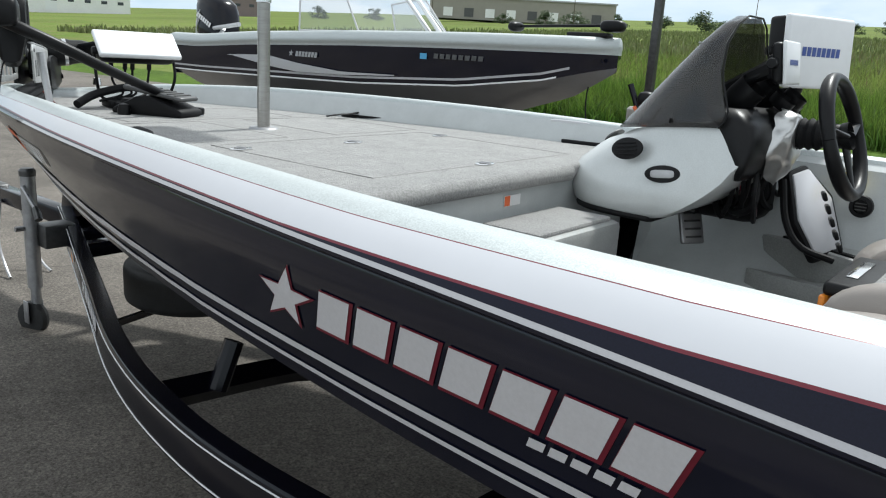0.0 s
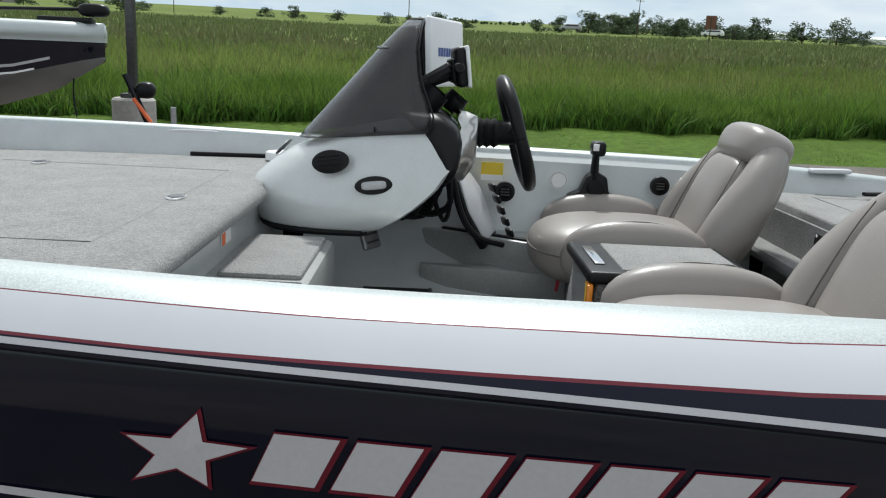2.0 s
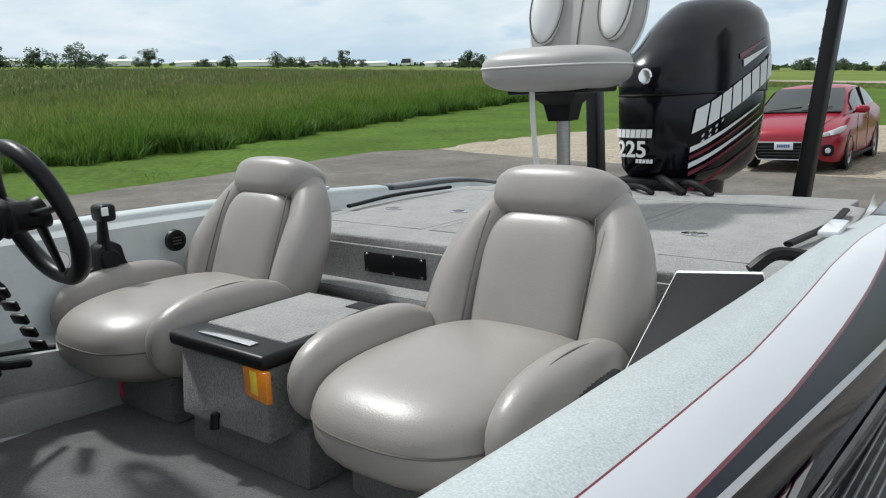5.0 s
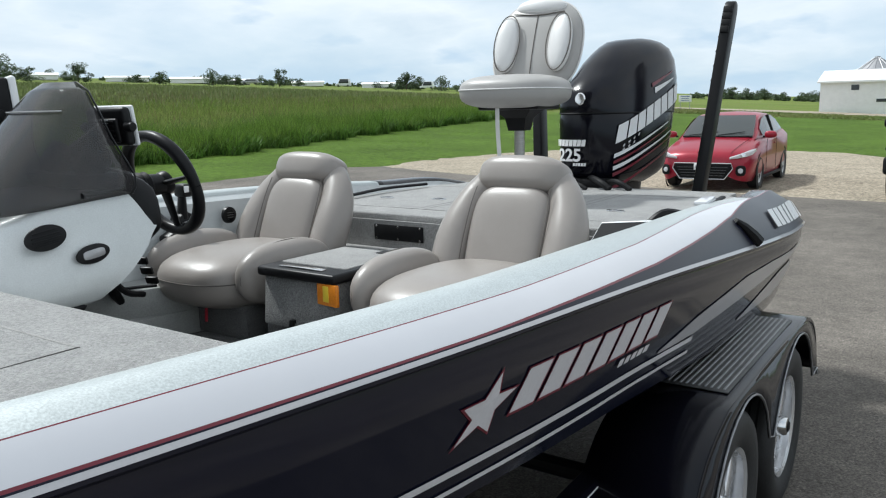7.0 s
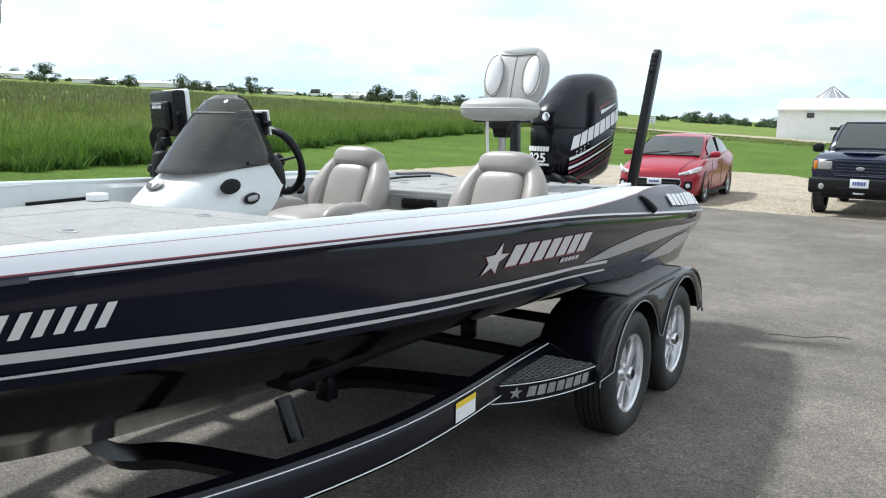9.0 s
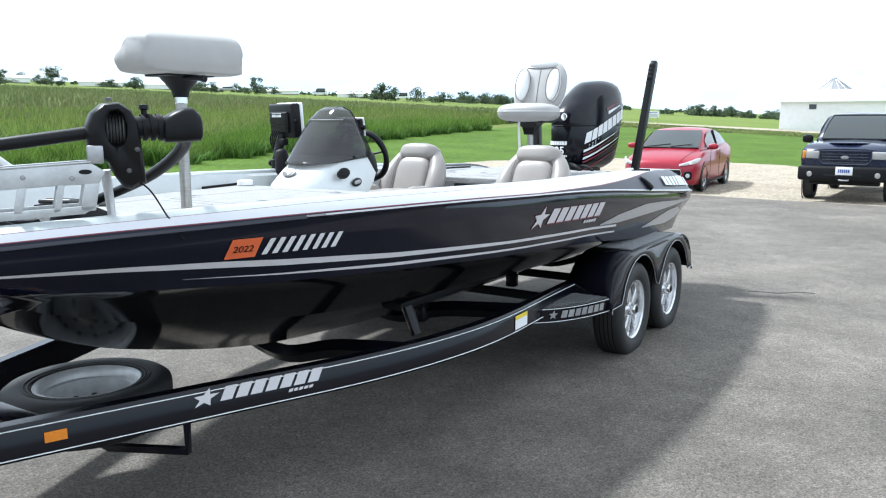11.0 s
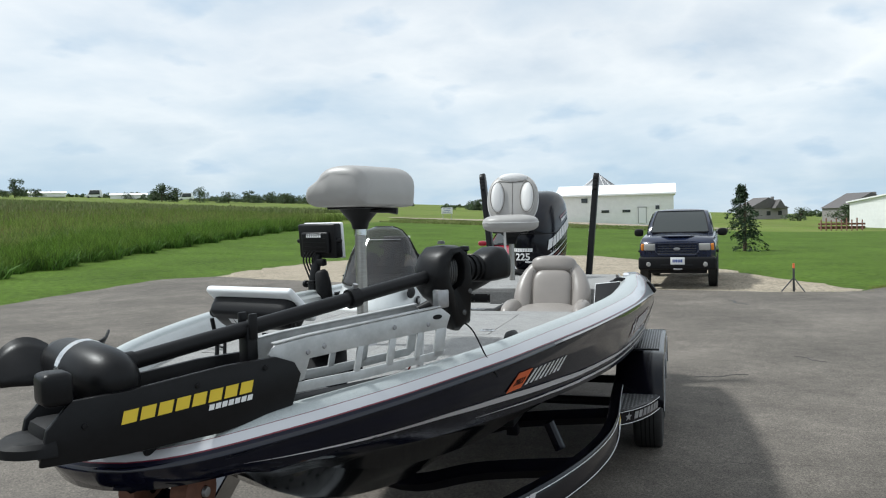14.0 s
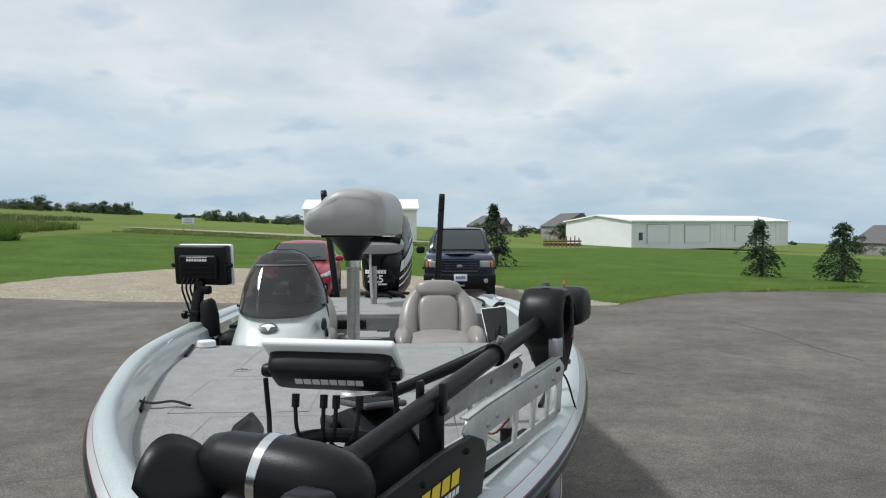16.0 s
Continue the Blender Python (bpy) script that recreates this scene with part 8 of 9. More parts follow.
for s in (1, -1):
    def lane(pts):
        return grid_mesh([[Vector((P2[i].x + (0.0 if P2[i].y else 0), s * b2y(i, o), f(P2[i].x))) for o, f in pts] for i in range(len(P2))])
    part("deck_cap", lane([(0.30, lambda x: b2z(x) + 0.10), (0.12, lambda x: b2z(x) + 0.115), (0.03, lambda x: b2z(x) + 0.09), (0.0, lambda x: b2z(x) + 0.02), (-0.006, lambda x: b2z(x) - 0.03), (0.004, lambda x: b2z(x) - 0.04), (0.008, lambda x: b2z(x) - 0.085)]), SILVER, b2, "pale silver deck cap", smooth=60)
    part("hull_side", lane([(0.009, lambda x: b2z(x) - 0.085), (0.014, lambda x: b2z(x) - 0.12), (0.07, lambda x: b2c(x) + 0.1), (0.10, b2c)]), NAVY, b2, "glossy navy hull side", smooth=60)
    part("hull_bottom", grid_mesh([[Vector((P2[i].x, s * b2y(i, 0.10), b2c(P2[i].x))), Vector((P2[i].x, s * b2y(i, 0.10) * 0.55, b2c(P2[i].x) - 0.55 * (b2c(P2[i].x) - lerp(P2[i].x, [0, 0.5, 1.5, 3, 6.2], [1.45, 1.12, 0.78, 0.62, 0.60])))), Vector((P2[i].x, 0, lerp(P2[i].x, [0, 0.5, 1.5, 3, 6.2], [1.45, 1.12, 0.78, 0.62, 0.60])))] for i in range(len(P2))]), mat("grey_hull_bottom", (0.20, 0.20, 0.21), 0.3, vary=0.15, scale=4, coat=0.2), b2, "grey hull bottom", smooth=60)
    rows = []
    for i in range(len(P2)):
        x = P2[i].x
        if 0.25 < x:
            h = 0.014
            rows.append([Vector((x, s * (b2y(i, 0.075) + 0.006), b2c(x) + 0.085 + d * h)) for d in (-1, 1)])
    part("low_stripe", grid_mesh(rows), STRIPE, b2, "silver stripe")
    rows = []
    for i in range(len(P2)):
        x = P2[i].x
        if 0.45 < x:
            rows.append([Vector((x, s * (b2y(i, 0.098) + 0.006), b2c(x) + 0.012 + d * 0.010)) for d in (-1, 1)])
    part("chine_line", grid_mesh(rows), WHITE, b2, "thin white line along the chine")
    rows = []
    for i in range(len(P2)):
        x = P2[i].x
        if 2.2 < x < 6.4:
            h = lerp(x, [2.2, 3.2, 4.0, 4.6, 5.4, 6.4], [0.004, 0.022, 0.062, 0.075, 0.045, 0.012])
            mid = lerp(x, [2.2, 3.2, 4.0, 4.6, 5.4, 6.4], [b2c(2.2) + 0.115, b2c(3.2) + 0.125, b2c(4.0) + 0.165, b2c(4.6) + 0.24, b2c(5.4) + 0.33, b2c(6.4) + 0.36])
            rows.append([Vector((x, s * (b2y(i, 0.045) + 0.012), mid + d * h)) for d in (-1, 1)])
    part("silver_swoosh", grid_mesh(rows), STRIPE, b2, "silver swoosh towards the stern")
    part("registration_bars", decal(blocks(8, 0.62, 0.06, 0.1, gap=0.4), lambda x, y, l, s=s: Vector((1.80 - x, s * (lerp(1.80 - x, [p.x for p in P2], [p.y for p in P2]) - 0.02 + l), b2z(1.5) - 0.22 + y)), 0.012), DARKSTEEL, b2, "row of plain grey bars", smooth=0)
    part("blue_sticker", decal([[(0, 0), (0.09, 0), (0.09, 0.07), (0, 0.07)]], lambda x, y, l, s=s: Vector((1.98 - x, s * (lerp(1.98 - x, [p.x for p in P2], [p.y for p in P2]) - 0.02 + l), b2z(1.9) - 0.225 + y)), 0.012), mat("blue_sticker_print", (0.08, 0.35, 0.6), 0.5), b2, "light blue sticker", smooth=0)
    part("brand_mark", decal([scaled(STAR, 0.10, 0, 0.04, 0.2)] + [[(x + 0.08, y) for x, y in q] for q in blocks(7, 0.42, 0.07, 0.25)], lambda x, y, l, s=s: Vector((3.55 + x * -s if s < 0 else 4.10 - x, s * (1.16 + l), b2z(4.0) - 0.24 + y)), 0.006), STEEL, b2, "pale block-shaped brand mark with a star", smooth=0)
part("deck_top", grid_mesh([[Vector((P2[i].x, -b2y(i, 0.29), b2z(P2[i].x) + 0.10)), Vector((P2[i].x, 0, b2z(P2[i].x) + 0.10)), Vector((P2[i].x, b2y(i, 0.29), b2z(P2[i].x) + 0.10))] for i in range(len(P2))]), LINER, b2, "pale deck")
part("transom", bevelled(box((6.95, 0, 1.25), (0.04, 2.1, 0.6)), 0.01), NAVY, b2)
for s in (1, -1):
    w = [Vector((2.5, s * 0.16, 1.78)), Vector((3.05, s * 0.98, 1.76)), Vector((4.1, s * 1.02, 1.74))]
    t2 = [Vector((3.02, s * 0.16, 2.30)), Vector((3.46, s * 0.86, 2.34)), Vector((4.16, s * 0.95, 2.24))]
    for k in range(2):
        part("windscreen_pane", grid_mesh([[w[k], t2[k]], [w[k + 1], t2[k + 1]]]), CLEARGL, b2, "clear raked windscreen pane")
    part("windscreen_rail", tube(t2, 0.014, 8), ALU, b2, "bright windscreen rail")
    part("windscreen_rail", tube(w, 0.012, 8), ALU, b2)
    for k in range(3):
        part("windscreen_post", tube([w[k], t2[k]], 0.012, 8), ALU, b2)
    part("white_post", tube([Vector((2.55, s * 0.12, 1.78)), Vector((3.05, s * 0.12, 2.32))], 0.03, 6), WHITEPL, b2)
part("engine_cowl", grid_mesh([[Vector((7.16 + x * (0.42 if x > 0 else 0.36), 0.28 * y, 1.30 + (z - 1.30) * 1.32 + 0.10 * x)) for x, y in [(math.copysign(abs(math.cos(a)) ** 0.7, math.cos(a)) * k, math.copysign(abs(math.sin(a)) ** 0.7, math.sin(a)) * k) for a in np.linspace(0, 2 * math.pi, 24, endpoint=False)]] for z, k in ((1.30, 0.7), (1.36, 0.95), (1.6, 1.0), (1.85, 0.98), (1.98, 0.85), (2.04, 0.5))], close_v=True, cap=True), BLACKP, b2, "black outboard cowl", smooth=60)
part("engine_leg", bevelled(box((7.03, 0, 0.98), (0.24, 0.16, 0.76)), 0.03), BLACKP, b2)
part("cowl_mark", decal(blocks(7, 0.42, 0.085, 0.1), flat_place(axes((7.40, 0.284, 1.92), (-1, 0, -0.55), (0, 0, 1))), 0.006), WHITE, b2, smooth=0)
for k in range(3):
    part("cowl_line", tube(spline([(7.46 - 0.02 * k, 0.262, 1.50 + 0.05 * k), (7.42, 0.276, 1.72 + 0.05 * k), (7.30, 0.285, 1.90 + 0.06 * k)], 8), 0.006, 5), WHITE, b2)
part("tilt_ram", tube([(6.98, 0.20, 1.50), (6.72, 0.24, 1.72)], 0.035, 10), ALU, b2, "bright hydraulic ram")
part("rigging_tube", tube([(6.9, 0.30, 1.72), (6.2, 0.34, 1.80)], 0.035, 10), ALU, b2)
# bow trolling motor of the second boat, its strap and bow eye
part("bow_motor_shaft", tube([(1.1, 0.30, 1.93), (0.02, 0.10, 1.98)], 0.018, 8), BLACK, b2)
part("bow_motor_head", pillow((0.05, 0.10, 1.97), (0.14, 0.09, 0.07), 3.0), BLACK, b2, "black bow motor head")
part("bow_motor_pod", pillow((1.15, 0.32, 1.92), (0.06, 0.14, 0.06), 2.5), BLACK, b2)
part("bow_motor_base", bevelled(box((0.30, 0.14, 1.86), (0.50, 0.16, 0.06)), 0.02), BLACK, b2)
part("hanging_strap", tube(spline([(0.30, 0.02, 1.36), (0.32, 0.03, 1.1), (0.30, 0.03, 0.85)], 10), 0.016, 6, flat=0.4), BLACKM, b2)
part("keel_support", bevelled(box((4.2, 0, 0.58), (3.6, 0.5, 0.08)), 0.01), BLACKM, b2)
t2r = thing("boat_trailer", pose(6.45, -6.55, 0.03), "dark trailer with winch stand under the second boat", "trailer")
part("tongue_beam", bevelled(box((2.6, 0, 0.47), (7.4, 0.10, 0.12)), 0.01), BLACKP, t2r)
part("cross_member", bevelled(box((3.0, 0, 0.50), (0.10, 1.6, 0.10)), 0.01), BLACKP, t2r)
part("cross_member", bevelled(box((5.4, 0, 0.50), (0.10, 1.6, 0.10)), 0.01), BLACKP, t2r)
part("winch_post", tube([(-0.55, 0.0, 0.50), (-0.38, 0.0, 0.90), (-0.20, 0.0, 1.30)], 0.035, 8), BLACKP, t2r)
part("winch", pillow((-0.42, 0.0, 1.14), (0.10, 0.09, 0.09), 2.6), BLACK, t2r, "black trailer winch")
part("orange_strap", tube([(-0.30, 0.05, 1.05), (-0.48, 0.05, 0.80)], 0.022, 6), ORANGE, t2r, "orange winch strap")
part("jack", tube([(-0.75, 0.12, 0.14), (-0.75, 0.12, 0.98)], 0.03, 10), STEEL, t2r)
part("jack_wheel", lathe([(0.02, -0.025), (0.075, -0.025), (0.085, 0), (0.075, 0.025), (0.02, 0.025)], 20, pose(-0.75, 0.12, 0.09, 90, 0, 0)), RUBBER, t2r)
for s in (1, -1):
    for x in (4.2, 5.0):
        car_wheel(t2r, x, s * 0.98, 0.33, s)
    part("fender", bevelled(box((4.6, s * 1.0, 0.74), (1.6, 0.24, 0.03)), 0.01), BLACKP, t2r)
lp = thing("lamp_post", pose(6.95, -8.6, 0.035), "dark square lamp post on a round concrete base", "lamp post")
part("concrete_base", lathe([(0, 0.92), (0.25, 0.92), (0.28, 0.89), (0.28, 0.0)], 32), CONCRETE, lp, "round concrete base")
part("base_plate", bevelled(box((0, 0, 0.95), (0.26, 0.26, 0.06)), 0.01), DARKSTEEL, lp)
part("post", bevelled(box((0, 0, 4.2), (0.11, 0.11, 6.5)), 0.008), DARKSTEEL, lp, "dark brown square post")
part("lamp_head", bevelled(box((0.35, 0, 7.42), (0.7, 0.34, 0.14)), 0.02), DARKSTEEL, lp)

# ---------------------------------------------------------------- buildings


def shed(name, a, b, depth, h, ridge, base, label, doors=(), windows=(), ribs=0, group=""):
    """A metal shed: its long front runs from a to b; depth goes away from the lot."""
    a, b = Vector((*a, base)), Vector((*b, base))
    L = (b - a).length
    m = axes(a, b - a, (0, 0, 1))
    if (m.to_3x3() @ Vector((0, 0, 1))).x < 0:
        d = -1
    else:
        d = 1
    # local: x along the front, y up, z*d towards the lot
    t = thing(name, m, label, "building", group)
    part("wall", box((L / 2, h / 2 - 0.5, -d * depth / 2), (L, h + 1.0, depth)), BARNW, t, "white metal walls")
    prof = [(-0.4, h - 0.1), (depth / 2, h + ridge), (depth + 0.4, h - 0.1), (depth + 0.4, h + 0.1), (depth / 2, h + ridge + 0.2), (-0.4, h + 0.1)]
    part("roof", prism([(-d * p, q) for p, q in prof], L + 0.6, 0, Matrix(((0, 0, 1, -0.3), (0, 1, 0, 0), (1, 0, 0, 0), (0, 0, 0, 1)))), ROOFW, t, "pale metal roof", smooth=0)
    gab = prism([(0, h - 0.05), (-d * depth, h - 0.05), (-d * depth / 2, h + ridge)], 0.05, 0, Matrix(((0, 0, 1, 0), (0, 1, 0, 0), (1, 0, 0, 0), (0, 0, 0, 1))))
    part("gable", gab, BARNW, t, smooth=0)
    part("gable", prism([(0, h - 0.05), (-d * depth, h - 0.05), (-d * depth / 2, h + ridge)], 0.05, 0, Matrix(((0, 0, 1, L - 0.05), (0, 1, 0, 0), (1, 0, 0, 0), (0, 0, 0, 1)))), BARNW, t, smooth=0)
    for x, w, hh in doors:
        dr = part("door", box((x, hh / 2, d * 0.04), (w, hh, 0.08)), WHITEPL, t, "large white door")
        part("door_frame", box((x, hh + 0.06, d * 0.05), (w + 0.2, 0.12, 0.10)), STEEL, dr)
        for k in (-1, 1):
            part("door_frame", box((x + k * w / 2, hh / 2, d * 0.05), (0.10, hh, 0.10)), STEEL, dr)
    for x, z, w, hh in windows:
        wd = part("window", box((x, z, d * 0.03), (w, hh, 0.06)), CARGLASS, t, "dark window")
        part("frame", box((x, z + hh / 2 + 0.05, d * 0.05), (w + 0.2, 0.10, 0.10)), BARNW, wd)
    for k in range(ribs):
        x = L * (k + 0.5) / ribs
        part("rib", box((x, h / 2, d * 0.02), (0.06, h, 0.04)), WHITEPL, t)
    return t


shed("white_barn", (-96, -14.0), (-96.2, 0.9), 9, 3.75, 1.25, 0.35, "white metal barn with small windows", windows=((3.6, 3.1, 0.8, 0.6), (6.3, 1.6, 1.0, 0.35), (9.0, 1.6, 1.0, 0.35), (12.9, 2.0, 0.5, 0.5)), doors=((11.0, 1.0, 2.0),))
shed("long_shed", (-112, 34.4), (-138, 72), 14, 3.6, 0.9, -1.1, "long white metal shed with wide doors", doors=((6.5, 5.5, 3.0), (17, 7, 2.9), (31, 6, 2.8)), windows=((2.2, 1.2, 0.9, 1.2),), ribs=26)
gb = thing("grain_bin", pose(-108, -9.6, 0.2), "round metal grain bin with conical roof", "grain bin")
part("bin_wall", lathe([(2.8, 0), (2.8, 5.1)], 32), STEEL, gb)
part("bin_roof", lathe([(2.95, 5.05), (0.35, 6.95), (0.3, 7.15), (0, 7.2)], 32), STEEL, gb, "grey conical roof")
for k in range(16):
    a = 2 * math.pi * k / 16
    part("roof_rib", tube([(2.96 * math.cos(a), 2.96 * math.sin(a), 5.07), (0.36 * math.cos(a), 0.36 * math.sin(a), 6.98)], 0.04, 4), STEEL, gb)
HOUSEW = mat("house_siding", (0.30, 0.28, 0.27), 0.8, vary=0.15, scale=1.5)
SHINGLE = mat("roof_shingle", (0.13, 0.12, 0.12), 0.9, vary=0.2, scale=1.5)


def house(x, y, w, d, h, label, z=None):
    t = thing("house", pose(x, y, ground_z(x, y) if z is None else z, 0, 0, 20), label, "house", "far houses")
    part("wall", box((0, 0, h / 2), (d, w, h)), HOUSEW, t)
    part("roof", prism([(-w / 2 - 0.4, h), (w / 2 + 0.4, h), (0, h + w * 0.28)], d + 0.6, 0, Matrix(((0, 0, 1, -d / 2 - 0.3), (1, 0, 0, 0), (0, 1, 0, 0), (0, 0, 0, 1)))), SHINGLE, t, smooth=0)
    part("roof_dormer", prism([(-1.6, h), (1.6, h), (0, h + 2.4)], d * 0.7, 0, pose(d * 0.1, w * 0.2, 0) @ Matrix(((0, 0, 1, 0), (1, 0, 0, 0), (0, 1, 0, 0), (0, 0, 0, 1)))), SHINGLE, t, smooth=0)
    for k in range(3):
        part("window", box((d / 2 + 0.03, -w * 0.3 + k * w * 0.3, h * 0.55), (0.06, 1.1, 1.2)), CARGLASS, t)
    part("chimney", box((0, w * 0.3, h + w * 0.22), (0.7, 0.7, 1.8)), HOUSEW, t)
    return t


house(-205, 44, 13, 10, 3.6, "grey two-storey house with gabled roof")
house(-225, 62, 10, 9, 2.8, "grey house with a low gabled roof")
house(-230, 24, 11, 9, 3.0, "pale house with a gabled roof")
house(-147, 99, 13, 10, 2.6, "pale house with a dark roof")
for k, (az, dist, w, h) in enumerate(((-119, 420, 34, 4.5), (-124, 430, 40, 4.0), (-128, 440, 30, 4.5), (-131, 450, 44, 4.0), (-136, 470, 36, 4.0), (-141, 480, 30, 4.5), (-113, 400, 26, 4.0))):
    x, y = 4 + dist * math.cos(radians(az)), 1.5 + dist * math.sin(radians(az))
    w, h = w * (0.35 + 0.15 * (k % 3)), h * 0.62
    u = Vector((-math.sin(radians(az)), math.cos(radians(az))))
    a, b = Vector((x, y)) - u * w / 2, Vector((x, y)) + u * w / 2
    t = thing("far_shed", pose(x, y, ground_z(x, y), 0, 0, az + 90), "low white farm shed far across the field", "building", "far sheds")
    part("wall", box((0, 0, h * 0.4), (w, 12, h * 0.8)), BARNW, t)
    part("roof", prism([(-6.5, h * 0.8), (6.5, h * 0.8), (0, h * 1.25)], w + 1, 0, Matrix(((0, 0, 1, -w / 2 - 0.5), (1, 0, 0, 0), (0, 1, 0, 0), (0, 0, 0, 1)))), ROOFW, t, smooth=0)
fac = thing("factory", pose(180, -262, ground_z(180, -262) + 1.0, 0, 0, 34), "long tan industrial building beyond the field", "building")
part("wall", box((0, 0, 3), (70, 20, 8)), mat("tan_cladding", (0.30, 0.28, 0.25), 0.8, vary=0.1, scale=0.4), fac)
part("roof", box((0, 0, 7.2), (71, 21, 0.5)), STEEL, fac)
for k in range(8):
    part("dock_door", box((-28 + k * 8, 10.1, 1.5), (3.5, 0.2, 3.2)), BARNW if k % 3 else DARKSTEEL, fac)


def warehouse(x, y, yaw, w, d, h, cladding, label):
    t = thing("warehouse", pose(x, y, ground_z(x, y), 0, 0, yaw), label, "building", "far warehouses")
    part("wall", box((0, 0, h / 2 - 0.5), (w, d, h + 1)), cladding, t)
    part("roof", box((0, 0, h + 0.15), (w + 0.8, d + 0.8, 0.4)), STEEL, t, "flat metal roof edge")
    for k in range(int(w / 5)):
        part("window", box((-w / 2 + 3 + k * 5, d / 2 + 0.03, h * 0.62), (1.8, 0.06, 1.0)), CARGLASS, t)
    part("dock_door", box((w * 0.2, d / 2 + 0.03, 1.6), (3.4, 0.06, 3.2)), WHITEPL, t)


warehouse(271, -130, 65, 34, 16, 6.0, BARNW, "pale flat-roofed warehouse beyond the field")
warehouse(262, -185, 58, 22, 14, 6.5, mat("brown_cladding", (0.22, 0.17, 0.17), 0.8, vary=0.1, scale=0.4), "brown flat-roofed warehouse beyond the field")
# sign at the lawn's edge
sg = thing("roadside_sign", pose(-82, -25.2, ground_z(-82, -25.2), 0, 0, 14), "small white sign on two posts at the lawn's edge", "sign")
part("panel", box((0, 0, 1.15), (0.06, 1.35, 0.75), 0.01), WHITE, sg)
part("sign_bars", decal([[(-0.5, 0.2), (0.5, 0.2), (0.5, 0.26), (-0.5, 0.26)], [(-0.4, 0.0), (0.4, 0.0), (0.4, 0.05), (-0.4, 0.05)], [(-0.45, -0.2), (0.45, -0.2), (0.45, -0.15), (-0.45, -0.15)]], flat_place(axes((0.035, 0, 1.15), (0, 1, 0), (0, 0, 1))), 0.002), BLUE, sg, "plain dark bars", smooth=0)
for s in (1, -1):
    part("post", box((0, s * 0.5, 0.4), (0.06, 0.06, 0.9)), STEEL, sg)
rk = thing("hay_rake", pose(-86, 18.5, ground_z(-86, 18.5), 0, 0, 80), "rusty farm implement on the grass", "farm machine")
for k in range(9):
    part("tine_frame", tube([(-2 + k * 0.5, -0.5, 0.1), (-2 + k * 0.5, 0.0, 1.2 + 0.2 * (k % 2)), (-2 + k * 0.5, 0.5, 0.1)], 0.08, 6), ORANGEMUFF, rk)
part("frame_bar", box((0, 0, 0.8), (4.6, 0.2, 0.2), 0.02), ORANGEMUFF, rk)
part("frame_bar", box((0, 0.4, 0.4), (4.6, 0.2, 0.3), 0.02), ORANGEMUFF, rk)

# small traffic on the far highway, standing


def far_car(az, dist, color_mat, van, label):
    x, y = 4 + dist * math.cos(radians(az)), 1.5 + dist * math.sin(radians(az))
    t = thing("far_van" if van else "far_car", pose(x, y, ground_z(x, y) + 1.0, 0, 0, az + 82), label, "van" if van else "car", "highway traffic")
    h = 2.3 if van else 1.45
    prof = [(-2.3, 0.3), (2.3, 0.3), (2.35, 0.8), (1.5, 1.0), (0.9, h), (-1.9, h), (-2.35, 0.9)]
    part("body", prism(prof, 1.8, 0.06, axes((0, 0.9, 0), (1, 0, 0), (0, 0, 1))), color_mat, t)
    part("glass", prism([(-1.7, 0.98), (1.35, 0.98), (0.85, h - 0.12), (-1.6, h - 0.12)], 1.84, 0.02, axes((0, 0.92, 0), (1, 0, 0), (0, 0, 1))), CARGLASS, t)
    for xx in (-1.45, 1.45):
        for s in (1, -1):
            part("wheel", lathe([(0.05, -0.1), (0.33, -0.1), (0.33, 0.1), (0.05, 0.1)], 14, pose(xx, s * 0.8, 0.33, 90, 0, 0)), RUBBER, t)


far_car(-109, 185, WHITEPL, False, "white car on the far highway")
far_car(-99.5, 175, STEEL, False, "silver car on the far highway")
far_car(-138.5, 240, WHITEPL, True, "white van on the far highway")
far_car(-132, 230, STEEL, False, "silver car on the far highway")
far_car(-144.5, 260, WHITEPL, True, "white van on the far highway")

# ---------------------------------------------------------------- trees


def leaf_cloud(rng, centers, n, size, squash=0.8):
    """Many small leaf faces scattered in clumps."""
    vs, fs_ = [], []
    for c, r in centers:
        for _ in range(n):
            d = Vector((rng.gauss(0, 1), rng.gauss(0, 1), rng.gauss(0, 1) * squash))
            d = d.normalized() * r * (0.35 + 0.65 * rng.random() ** 0.5)
            p = c + d
            u = Vector((rng.gauss(0, 1), rng.gauss(0, 1), rng.gauss(0, 0.6))).normalized() * size * rng.uniform(0.6, 1.4)
            w = u.cross(Vector((rng.gauss(0, 1), rng.gauss(0, 1), rng.gauss(0, 1)))).normalized() * size * rng.uniform(0.4, 0.9)
            k = len(vs)
            vs += [p - u, p + w, p + u, p - w]
            fs_.append((k, k + 1, k + 2, k + 3))
    me = bpy.data.meshes.new("crown")
    me.from_pydata(vs, [], fs_)
    return me


